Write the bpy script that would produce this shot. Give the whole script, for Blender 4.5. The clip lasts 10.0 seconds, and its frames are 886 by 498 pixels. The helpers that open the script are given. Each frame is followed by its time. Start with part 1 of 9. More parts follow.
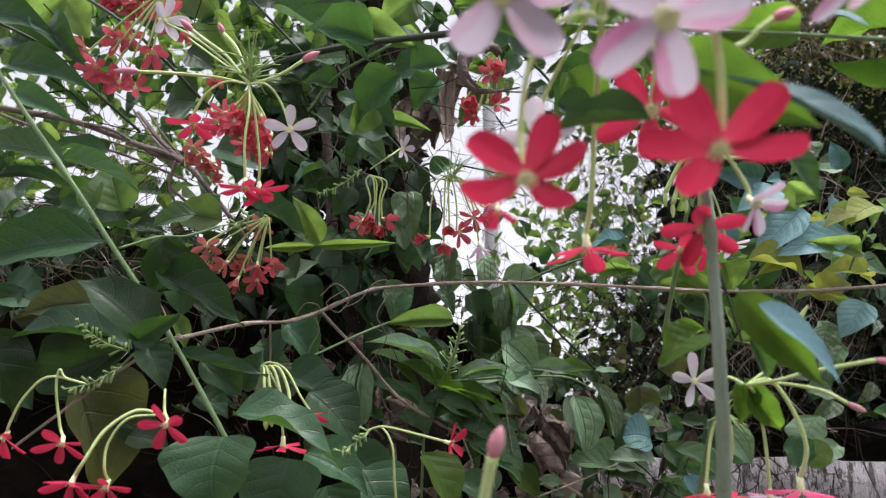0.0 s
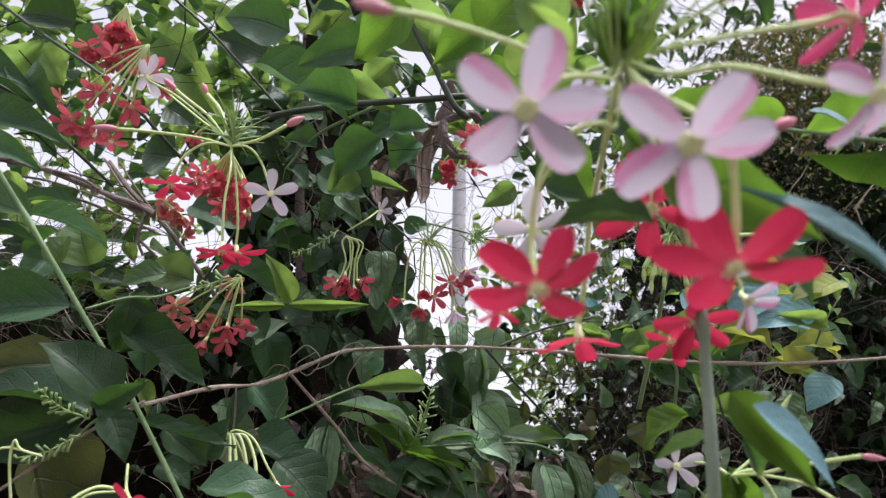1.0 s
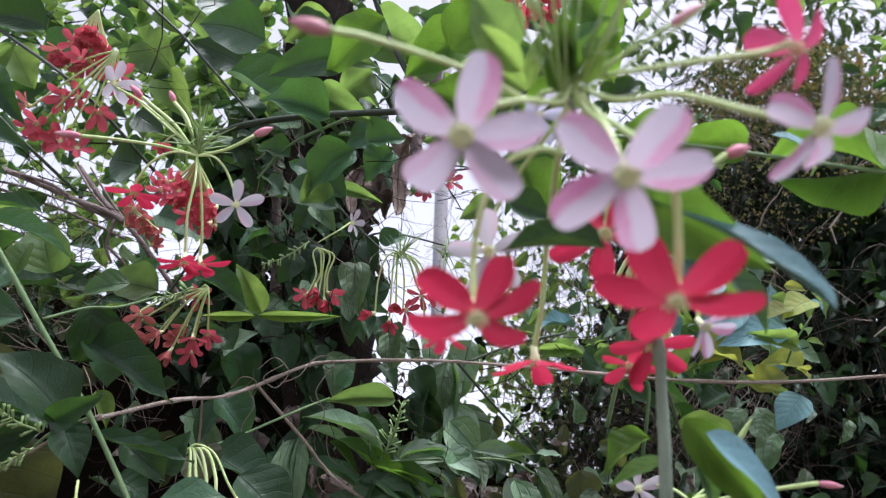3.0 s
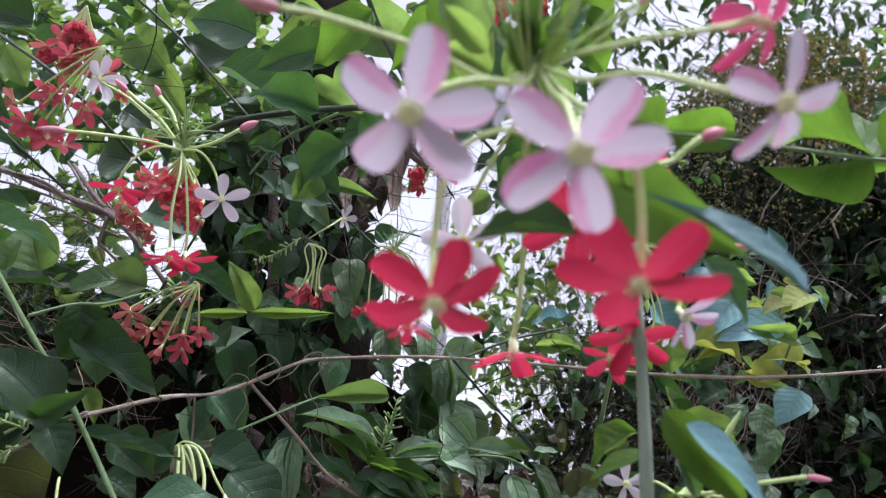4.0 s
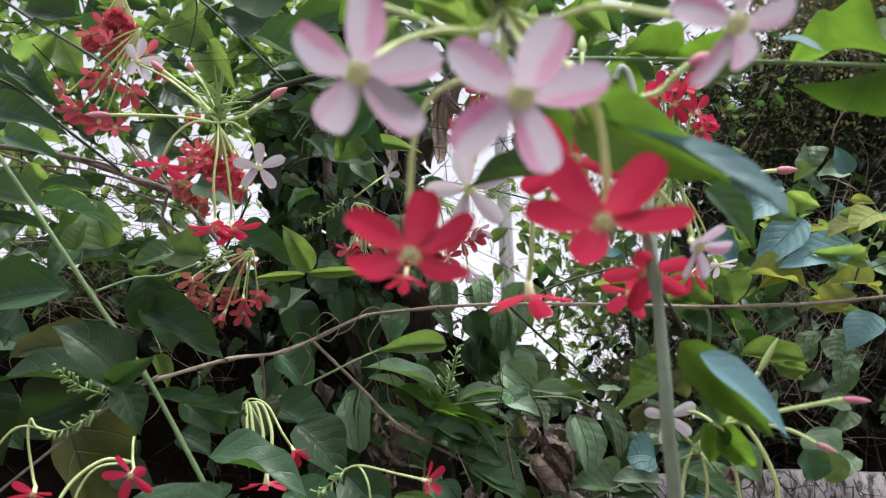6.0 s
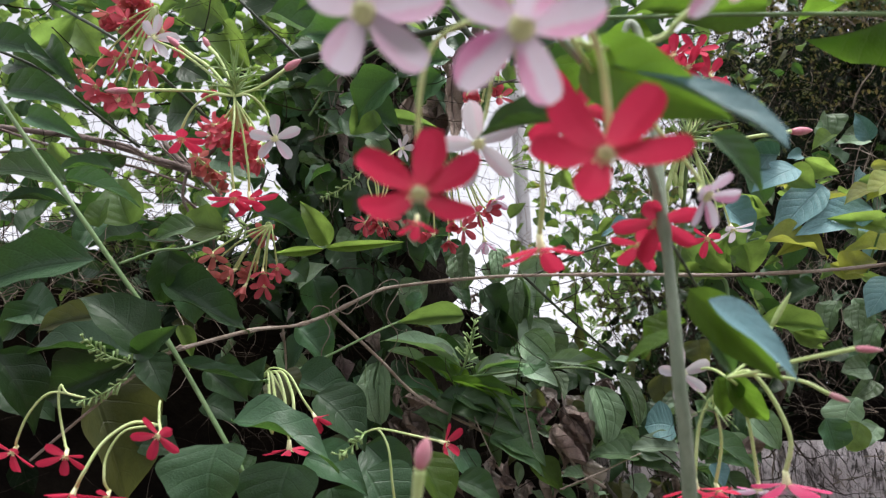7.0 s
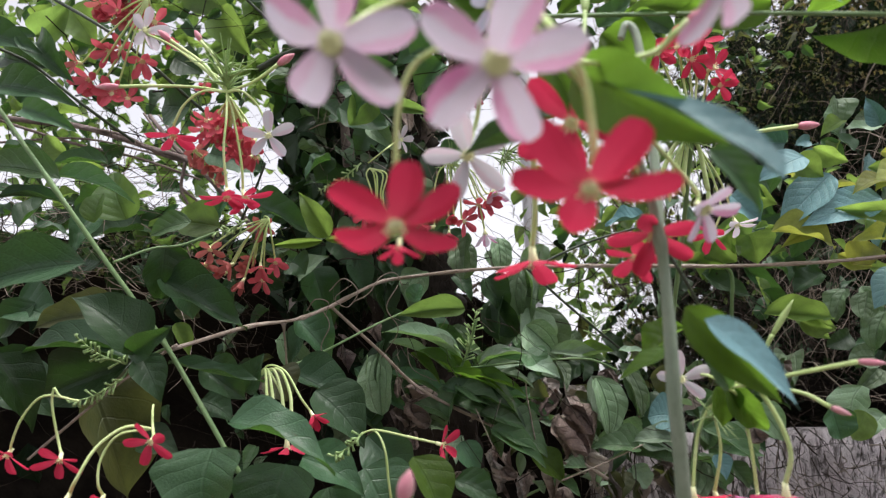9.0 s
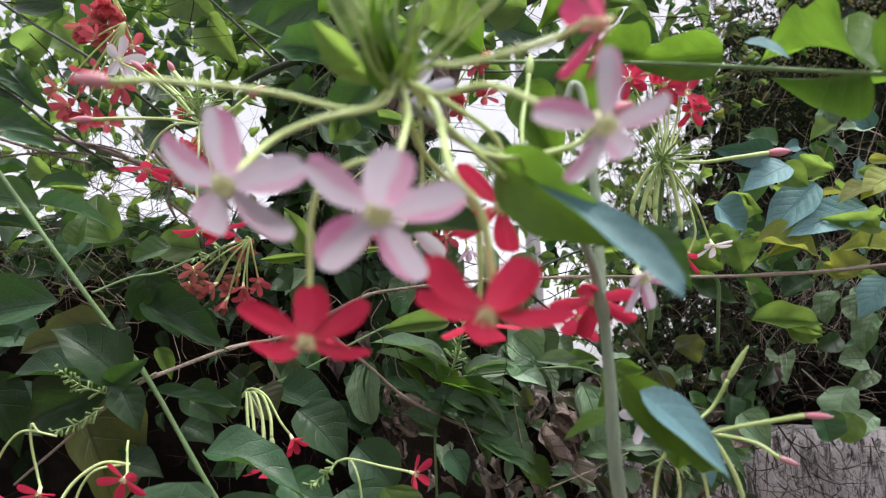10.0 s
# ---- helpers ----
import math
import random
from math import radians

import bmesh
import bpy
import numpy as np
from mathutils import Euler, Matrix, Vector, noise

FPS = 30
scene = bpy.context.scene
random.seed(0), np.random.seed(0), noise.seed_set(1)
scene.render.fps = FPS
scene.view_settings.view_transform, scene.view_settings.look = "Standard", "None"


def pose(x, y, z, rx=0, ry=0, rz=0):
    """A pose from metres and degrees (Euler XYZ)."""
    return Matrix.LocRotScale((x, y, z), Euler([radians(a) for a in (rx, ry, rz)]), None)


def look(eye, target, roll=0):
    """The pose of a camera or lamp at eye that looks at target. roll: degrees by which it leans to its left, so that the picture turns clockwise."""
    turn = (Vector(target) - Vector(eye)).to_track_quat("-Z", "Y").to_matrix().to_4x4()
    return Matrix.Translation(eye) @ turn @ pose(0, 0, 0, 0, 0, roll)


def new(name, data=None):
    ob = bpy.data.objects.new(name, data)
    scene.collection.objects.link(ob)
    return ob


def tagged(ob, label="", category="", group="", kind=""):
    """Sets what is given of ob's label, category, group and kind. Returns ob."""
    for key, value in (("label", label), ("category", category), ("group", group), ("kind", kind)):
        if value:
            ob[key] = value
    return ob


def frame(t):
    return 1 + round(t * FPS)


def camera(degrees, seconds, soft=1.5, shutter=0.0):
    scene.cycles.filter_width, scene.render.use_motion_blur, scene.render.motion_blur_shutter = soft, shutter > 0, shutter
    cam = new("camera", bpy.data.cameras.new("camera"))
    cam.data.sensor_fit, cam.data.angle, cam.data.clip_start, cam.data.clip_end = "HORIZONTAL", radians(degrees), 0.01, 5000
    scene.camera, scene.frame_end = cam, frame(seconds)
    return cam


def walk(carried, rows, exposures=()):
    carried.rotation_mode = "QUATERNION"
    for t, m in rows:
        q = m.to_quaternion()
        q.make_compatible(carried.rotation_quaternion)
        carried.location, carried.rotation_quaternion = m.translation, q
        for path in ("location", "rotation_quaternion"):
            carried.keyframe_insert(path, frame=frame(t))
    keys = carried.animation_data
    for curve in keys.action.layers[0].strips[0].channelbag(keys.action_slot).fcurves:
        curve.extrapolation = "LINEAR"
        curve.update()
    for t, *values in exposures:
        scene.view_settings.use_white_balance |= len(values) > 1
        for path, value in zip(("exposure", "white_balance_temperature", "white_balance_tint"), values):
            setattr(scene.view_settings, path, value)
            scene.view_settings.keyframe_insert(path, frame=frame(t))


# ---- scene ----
cam = camera(64.0, 10.0, soft=1.2)
PATH = [
    (0, (-0.026, -0.0502, 1.2937), (0.104, 1.869, 1.842), 0.2),
    (0.5, (-0.0406, -0.0463, 1.2952), (0.172, 1.833, 1.944), 0.1),
    (1, (-0.0391, -0.048, 1.3118), (0.187, 1.819, 1.991), 1.1),
    (1.5, (-0.0412, -0.0606, 1.3159), (0.206, 1.802, 2.004), 1.6),
    (2, (-0.0336, -0.0596, 1.3189), (0.212, 1.801, 2.008), 1.7),
    (2.5, (-0.0314, -0.0492, 1.3177), (0.22, 1.807, 2.017), 1.6),
    (3, (-0.0259, -0.0465, 1.3185), (0.242, 1.805, 2.022), 1.7),
    (4.5, (-0.0007, -0.0399, 1.3168), (0.223, 1.822, 2.011), 1.1),
    (5, (0.0121, -0.0448, 1.3203), (0.184, 1.838, 1.975), 0.4),
    (5.5, (0.0152, -0.0507, 1.3224), (0.125, 1.848, 1.943), -0.5),
    (6, (0.0146, -0.0506, 1.3151), (0.073, 1.867, 1.881), -1.1),
    (7.5, (0.0183, -0.054, 1.296), (0.012, 1.879, 1.813), -1.7),
    (8, (0.0136, -0.0499, 1.2933), (0.001, 1.888, 1.793), -1.7),
    (8.5, (0.0202, -0.0471, 1.3062), (0.003, 1.896, 1.785), -1.5),
    (9, (0.026, -0.0479, 1.3184), (0.007, 1.898, 1.782), -1.6),
    (9.5, (0.0302, -0.0453, 1.3349), (0.004, 1.906, 1.777), -1.8),
    (10, (0.0555, -0.0595, 1.3531), (0.011, 1.898, 1.766), -2.0),
]
walk(cam, [(t, look(eye, target, roll)) for t, eye, target, roll in PATH],
     [(0, 1.10, 6200, 11), (1.2, 1.11, 6100, 13), (2.4, 1.17, 5800, 14), (4.6, 1.17, 5750, 14), (6.0, 1.09, 6250, 9), (10, 1.12, 6350, 9)])

scene.camera.data.dof.use_dof = True
scene.camera.data.dof.focus_distance = 0.72
scene.camera.data.dof.aperture_fstop = 11.0

# ---- sky and light: a bright overcast afternoon ----
world = bpy.data.worlds.new("overcast_sky")
scene.world = world
world.use_nodes = True
wn, wl = world.node_tree.nodes, world.node_tree.links
sky = wn.new("ShaderNodeTexSky")
sky.sky_type = "NISHITA"
sky.sun_disc = False
sky.sun_elevation, sky.sun_rotation = radians(76), radians(125)
sky.dust_density, sky.air_density = 3.0, 1.0
soften = wn.new("ShaderNodeHueSaturation")
soften.inputs["Saturation"].default_value = 0.12
warm = wn.new("ShaderNodeMix")
warm.data_type, warm.blend_type = "RGBA", "MULTIPLY"
warm.inputs[0].default_value = 1.0
warm.inputs[7].default_value = (1.0, 0.955, 0.985, 1)
wl.new(sky.outputs[0], soften.inputs["Color"])
wl.new(soften.outputs[0], warm.inputs[6])
wl.new(warm.outputs[2], wn["Background"].inputs["Color"])
wn["Background"].inputs["Strength"].default_value = 0.13

sun_data = bpy.data.lights.new("sun", "SUN")
sun_data.energy, sun_data.angle, sun_data.color = 1.9, radians(20), (1.0, 0.96, 0.9)
sun = new("sun", sun_data)
sun.matrix_basis = look((0, 0, 0), (-0.20, 0.14, -0.97))


# ---- materials ----
def shader(name):
    m = bpy.data.materials.new(name)
    m.use_nodes = True
    return m, m.node_tree.nodes, m.node_tree.links, m.node_tree.nodes["Principled BSDF"]


def math_node(nodes, links, op, a, b=None, clamp=False):
    n = nodes.new("ShaderNodeMath")
    n.operation, n.use_clamp = op, clamp
    for i, v in enumerate((a, b)):
        if v is None:
            continue
        if isinstance(v, (int, float)):
            n.inputs[i].default_value = v
        else:
            links.new(v, n.inputs[i])
    return n.outputs[0]


def mix_colour(nodes, links, fac, a, b, blend="MIX"):
    n = nodes.new("ShaderNodeMix")
    n.data_type, n.blend_type = "RGBA", blend
    for key, v in (("Factor", fac), ("A", a), ("B", b)):
        sock = [s for s in n.inputs if s.name == key and s.type == ("VALUE" if key == "Factor" else "RGBA")][0]
        if isinstance(v, (int, float)):
            sock.default_value = v
        elif isinstance(v, tuple):
            sock.default_value = (*v, 1)
        else:
            links.new(v, sock)
    return [s for s in n.outputs if s.type == "RGBA"][0]


def span(nodes, links, value, lo, hi, to0=0.0, to1=1.0):
    n = nodes.new("ShaderNodeMapRange")
    n.interpolation_type = "SMOOTHSTEP"
    links.new(value, n.inputs["Value"])
    for key, v in (("From Min", lo), ("From Max", hi), ("To Min", to0), ("To Max", to1)):
        n.inputs[key].default_value = v
    return n.outputs[0]


def noise_tex(nodes, links, vector, scale, detail=3.0, rough=0.55):
    n = nodes.new("ShaderNodeTexNoise")
    n.inputs["Scale"].default_value, n.inputs["Detail"].default_value, n.inputs["Roughness"].default_value = scale, detail, rough
    if vector is not None:
        links.new(vector, n.inputs["Vector"])
    return n.outputs["Fac"]


def chance(nodes, links):
    """A random number for each leaf, whether it is an object or one island of a joined mesh."""
    info, geo = nodes.new("ShaderNodeObjectInfo"), nodes.new("ShaderNodeNewGeometry")
    both = math_node(nodes, links, "ADD", info.outputs["Random"], geo.outputs["Random Per Island"])
    return math_node(nodes, links, "FRACT", both)


def thin_surface(nodes, links, bsdf, colour, through_colour, amount):
    out = nodes["Material Output"]
    trans, mixer = nodes.new("ShaderNodeBsdfTranslucent"), nodes.new("ShaderNodeMixShader")
    links.new(through_colour, trans.inputs["Color"])
    mixer.inputs[0].default_value = amount
    links.new(colour, bsdf.inputs["Base Color"])
    links.new(bsdf.outputs[0], mixer.inputs[1])
    links.new(trans.outputs[0], mixer.inputs[2])
    links.new(mixer.outputs[0], out.inputs["Surface"])


def leaf_material(name, a, b, vein, glow, rough=0.45, amount=0.35, ribs=5.5, relief=0.5, spots=0.15, vein_show=0.28, pucker=0.1, gloss=0.5, long=0.0):
    m, nodes, links, bsdf = shader(name)
    tc = nodes.new("ShaderNodeTexCoord")
    sep = nodes.new("ShaderNodeSeparateXYZ")
    links.new(tc.outputs["UV"], sep.inputs[0])
    u, v = sep.outputs[0], sep.outputs[1]
    rnd = chance(nodes, links)
    side = math_node(nodes, links, "MULTIPLY", math_node(nodes, links, "ABSOLUTE", math_node(nodes, links, "SUBTRACT", u, 0.5)), 2.0)
    # shifted coordinates, so that no two leaves carry the same blotches
    shift = nodes.new("ShaderNodeVectorMath")
    shift.operation = "ADD"
    comb = nodes.new("ShaderNodeCombineXYZ")
    for i in range(3):
        links.new(math_node(nodes, links, "MULTIPLY", rnd, 17.0 + 9 * i), comb.inputs[i])
    links.new(tc.outputs["UV"], shift.inputs[0])
    links.new(comb.outputs[0], shift.inputs[1])
    blotch = noise_tex(nodes, links, shift.outputs[0], 2.6, 4.0)
    grain = noise_tex(nodes, links, shift.outputs[0], 38.0, 3.0)
    wobble = math_node(nodes, links, "MULTIPLY", blotch, 0.10)
    # curved side ribs that run from the midrib to the edge
    arc = math_node(nodes, links, "SUBTRACT", v, math_node(nodes, links, "MULTIPLY", math_node(nodes, links, "POWER", side, 1.2), 0.26))
    wave = math_node(nodes, links, "SINE", math_node(nodes, links, "MULTIPLY", math_node(nodes, links, "ADD", arc, wobble), ribs * 6.2832))
    rib = span(nodes, links, wave, 0.93, 1.0)
    mid = span(nodes, links, side, 0.0, 0.07, 1.0, 0.0)
    lines = math_node(nodes, links, "MAXIMUM", math_node(nodes, links, "MULTIPLY", rib, 0.7), mid)
    if long:      # two more veins that run from the base to the tip
        beside = span(nodes, links, math_node(nodes, links, "ABSOLUTE", math_node(nodes, links, "SUBTRACT", side, 0.5)), 0.0, 0.07, 1.0, 0.0)
        rib = math_node(nodes, links, "MAXIMUM", math_node(nodes, links, "MULTIPLY", rib, 0.3), math_node(nodes, links, "MULTIPLY", beside, long))
        lines = math_node(nodes, links, "MAXIMUM", math_node(nodes, links, "MULTIPLY", rib, 0.8), mid)
    body = mix_colour(nodes, links, span(nodes, links, blotch, 0.35, 0.7), a, b)
    body = mix_colour(nodes, links, math_node(nodes, links, "MULTIPLY", span(nodes, links, grain, 0.35, 0.7), 0.5), body, tuple(c * 0.45 for c in a))
    hsv = nodes.new("ShaderNodeHueSaturation")
    links.new(body, hsv.inputs["Color"])
    links.new(span(nodes, links, rnd, 0, 1, 0.487, 0.513), hsv.inputs["Hue"])
    links.new(math_node(nodes, links, "ADD", 0.55, math_node(nodes, links, "MULTIPLY", rnd, 0.85)), hsv.inputs["Value"])
    col = mix_colour(nodes, links, math_node(nodes, links, "MULTIPLY", lines, vein_show), hsv.outputs[0], vein)
    spot = span(nodes, links, noise_tex(nodes, links, shift.outputs[0], 9.0, 2.0), 0.70, 0.78, 0.0, spots * 3)
    col = mix_colour(nodes, links, math_node(nodes, links, "MINIMUM", spot, 0.8), col, (0.09, 0.055, 0.025))
    thru = mix_colour(nodes, links, math_node(nodes, links, "MULTIPLY", lines, 0.45), glow, tuple(c * 0.4 for c in glow))
    thru = mix_colour(nodes, links, span(nodes, links, blotch, 0.3, 0.75), thru, tuple(c * 0.55 for c in glow))
    thin_surface(nodes, links, bsdf, col, thru, amount)
    bsdf.inputs["Roughness"].default_value = rough
    bsdf.inputs["Specular IOR Level"].default_value = gloss
    bump = nodes.new("ShaderNodeBump")
    bump.inputs["Strength"].default_value, bump.inputs["Distance"].default_value = relief, 0.004
    soft_wave = math_node(nodes, links, "SUBTRACT", math_node(nodes, links, "MULTIPLY", wave, -pucker), math_node(nodes, links, "MULTIPLY", rib, 0.6))
    height = math_node(nodes, links, "ADD", math_node(nodes, links, "SUBTRACT", soft_wave, mid), math_node(nodes, links, "MULTIPLY", grain, 0.4))
    links.new(height, bump.inputs["Height"])
    links.new(bump.outputs[0], bsdf.inputs["Normal"])
    return m


MAT = {
    # also serves as the shaded copy of the green leaf, low in the vine
    "dark": leaf_material("dark_leaf", (0.034, 0.072, 0.035), (0.052, 0.098, 0.050), (0.13, 0.19, 0.10), (0.09, 0.21, 0.03), 0.36, 0.2, relief=0.32, vein_show=0.08, gloss=0.32),
    "mid": leaf_material("green_leaf", (0.040, 0.096, 0.044), (0.060, 0.126, 0.062), (0.15, 0.23, 0.12), (0.15, 0.34, 0.05), 0.34, 0.24, relief=0.34, vein_show=0.09, gloss=0.4),
    # lighter copy of the green leaf: light and sheen are put into its colour
    "lit_green": leaf_material("lit_green_leaf", (0.10, 0.19, 0.088), (0.145, 0.25, 0.12), (0.25, 0.36, 0.20), (0.15, 0.34, 0.05), 0.28, 0.26),
    "lime": leaf_material("lime_leaf", (0.10, 0.18, 0.045), (0.14, 0.235, 0.055), (0.22, 0.32, 0.12), (0.36, 0.54, 0.10), 0.42, 0.58),
    "fresh": leaf_material("fresh_leaf", (0.075, 0.15, 0.03), (0.095, 0.18, 0.035), (0.17, 0.28, 0.08), (0.20, 0.38, 0.035), 0.45, 0.52, gloss=0.3),
    "canopy": leaf_material("canopy_leaf", (0.075, 0.145, 0.045), (0.105, 0.18, 0.055), (0.18, 0.26, 0.10), (0.28, 0.45, 0.09), 0.45, 0.55),
    "yellow": leaf_material("yellowing_leaf", (0.38, 0.40, 0.11), (0.30, 0.38, 0.10), (0.42, 0.44, 0.18), (0.48, 0.52, 0.08), 0.48, 0.5, spots=0.25),
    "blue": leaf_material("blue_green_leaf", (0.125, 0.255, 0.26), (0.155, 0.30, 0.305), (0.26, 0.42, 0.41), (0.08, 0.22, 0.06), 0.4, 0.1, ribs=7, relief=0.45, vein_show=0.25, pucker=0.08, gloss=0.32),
    # the blue is the sky's reflection, painted as the leaf's colour
    "sky_sheen": leaf_material("blue_sheen_leaf", (0.105, 0.215, 0.235), (0.135, 0.255, 0.275), (0.22, 0.36, 0.37), (0.08, 0.22, 0.05), 0.48, 0.04, ribs=6, relief=0.3, vein_show=0.15, pucker=0.04, gloss=0.3),
    # leaves of the depths: their shade is painted in as a near-black green
    "hedge": leaf_material("hedge_leaf_in_shade", (0.009, 0.017, 0.010), (0.016, 0.028, 0.015), (0.04, 0.06, 0.04), (0.02, 0.045, 0.008), 0.75, 0.12, gloss=0.06),
    "olive": leaf_material("olive_leaf", (0.058, 0.062, 0.026), (0.048, 0.070, 0.028), (0.16, 0.16, 0.08), (0.24, 0.27, 0.06), 0.55, 0.36, vein_show=0.1, spots=0.3),
    # raised pale green: includes the sky's sheen on leaf tops as colour
    "pale": leaf_material("pale_sheen_leaf", (0.34, 0.46, 0.33), (0.29, 0.41, 0.28), (0.48, 0.57, 0.45), (0.22, 0.42, 0.08), 0.38, 0.3),
    "oval": leaf_material("climber_leaf", (0.17, 0.265, 0.145), (0.225, 0.32, 0.19), (0.13, 0.20, 0.11), (0.12, 0.24, 0.04), 0.33, 0.2, ribs=5.2, relief=0.7, vein_show=0.2, pucker=0.1, long=0.8),
    "dry": leaf_material("dry_leaf", (0.30, 0.225, 0.195), (0.48, 0.38, 0.34), (0.44, 0.36, 0.32), (0.15, 0.09, 0.05), 0.7, 0.1, ribs=3.3, relief=1.5, spots=0.5, vein_show=0.3, pucker=0.08),
    "straw": leaf_material("straw_leaf", (0.50, 0.45, 0.42), (0.38, 0.32, 0.29), (0.3, 0.26, 0.22), (0.3, 0.2, 0.1), 0.75, 0.12, relief=1.2),
    "dead": leaf_material("dead_brown_leaf", (0.24, 0.17, 0.145), (0.38, 0.285, 0.25), (0.38, 0.29, 0.25), (0.12, 0.07, 0.04), 0.6, 0.08, ribs=3, relief=1.3, spots=0.6, vein_show=0.15, pucker=0.05),
    "bamboo": leaf_material("bamboo_leaf", (0.05, 0.09, 0.035), (0.07, 0.12, 0.045), (0.1, 0.16, 0.07), (0.12, 0.22, 0.04), 0.5, 0.3, ribs=1),
    "gold": leaf_material("golden_leaf", (0.19, 0.155, 0.05), (0.145, 0.135, 0.045), (0.24, 0.2, 0.1), (0.32, 0.26, 0.07), 0.6, 0.35, ribs=1),
}


def petal_material(name, base, tip, stripe, glow, stripe_amount, throat, amount=0.34):
    m, nodes, links, bsdf = shader(name)
    tc, sep = nodes.new("ShaderNodeTexCoord"), nodes.new("ShaderNodeSeparateXYZ")
    links.new(tc.outputs["UV"], sep.inputs[0])
    u, v = sep.outputs[0], sep.outputs[1]
    info = nodes.new("ShaderNodeObjectInfo")
    stretch = nodes.new("ShaderNodeMapping")
    stretch.inputs["Scale"].default_value = (26, 2.2, 1)
    links.new(tc.outputs["UV"], stretch.inputs["Vector"])
    streak = noise_tex(nodes, links, stretch.outputs[0], 1.0, 3.0)
    patch = noise_tex(nodes, links, tc.outputs["UV"], 3.0, 3.0)
    col = mix_colour(nodes, links, span(nodes, links, v, 0.05, 0.75), base, tip)
    # the half of the petal that lay outside in the bud is the deeper one
    edge = math_node(nodes, links, "ADD", u, math_node(nodes, links, "MULTIPLY", math_node(nodes, links, "SUBTRACT", patch, 0.5), 0.35))
    half = math_node(nodes, links, "MULTIPLY", span(nodes, links, edge, 0.50, 0.72), span(nodes, links, v, 0.05, 0.35))
    some = span(nodes, links, info.outputs["Random"], 0.1, 0.6, 0.5, 1.0)
    half = math_node(nodes, links, "MULTIPLY", math_node(nodes, links, "MULTIPLY", half, some), stripe_amount)
    col = mix_colour(nodes, links, half, col, stripe)
    rim = span(nodes, links, math_node(nodes, links, "ABSOLUTE", math_node(nodes, links, "SUBTRACT", u, 0.5)), 0.40, 0.5, 0.0, 0.3 * stripe_amount)
    col = mix_colour(nodes, links, rim, col, stripe)
    col = mix_colour(nodes, links, span(nodes, links, streak, 0.5, 0.75, 0.0, 0.3), col, tuple(c * 0.72 for c in tip))
    col = mix_colour(nodes, links, span(nodes, links, v, 0.0, 0.16, 0.85, 0.0), col, throat)
    hsv = nodes.new("ShaderNodeHueSaturation")
    links.new(col, hsv.inputs["Color"])
    links.new(span(nodes, links, info.outputs["Random"], 0, 1, 0.84, 1.14), hsv.inputs["Value"])
    thru = mix_colour(nodes, links, 0.7, hsv.outputs[0], glow, "MIX")
    thin_surface(nodes, links, bsdf, hsv.outputs[0], thru, amount)
    bsdf.inputs["Roughness"].default_value = 0.6
    bsdf.inputs["Specular IOR Level"].default_value = 0.12
    bump = nodes.new("ShaderNodeBump")
    bump.inputs["Strength"].default_value, bump.inputs["Distance"].default_value = 0.25, 0.002
    links.new(streak, bump.inputs["Height"])
    links.new(bump.outputs[0], bsdf.inputs["Normal"])
    return m


PETAL = {
    "red": petal_material("red_petal", (0.60, 0.080, 0.135), (0.62, 0.040, 0.10), (0.42, 0.016, 0.045), (0.66, 0.045, 0.11), 0.7, (0.70, 0.40, 0.32)),
    "rose": petal_material("rose_petal", (0.70, 0.16, 0.28), (0.72, 0.09, 0.22), (0.62, 0.05, 0.16), (0.70, 0.10, 0.24), 0.6, (0.75, 0.4, 0.35)),
    "faded": petal_material("faded_red_petal", (0.56, 0.22, 0.20), (0.54, 0.165, 0.16), (0.42, 0.09, 0.09), (0.56, 0.17, 0.15), 0.6, (0.55, 0.35, 0.25)),
    "coral": petal_material("coral_red_petal", (0.62, 0.17, 0.20), (0.64, 0.115, 0.155), (0.50, 0.06, 0.09), (0.62, 0.12, 0.16), 0.6, (0.7, 0.45, 0.36)),
    "white": petal_material("white_pink_petal", (0.60, 0.50, 0.60), (0.66, 0.62, 0.72), (0.62, 0.15, 0.35), (0.64, 0.54, 0.66), 1.0, (0.6, 0.66, 0.3)),
    "lilac": petal_material("lilac_white_petal", (0.55, 0.54, 0.68), (0.60, 0.60, 0.76), (0.56, 0.42, 0.62), (0.60, 0.58, 0.74), 0.5, (0.6, 0.62, 0.4)),
    "pure": petal_material("white_petal", (0.62, 0.58, 0.64), (0.69, 0.66, 0.73), (0.74, 0.48, 0.58), (0.72, 0.67, 0.74), 0.6, (0.6, 0.62, 0.4)),
}


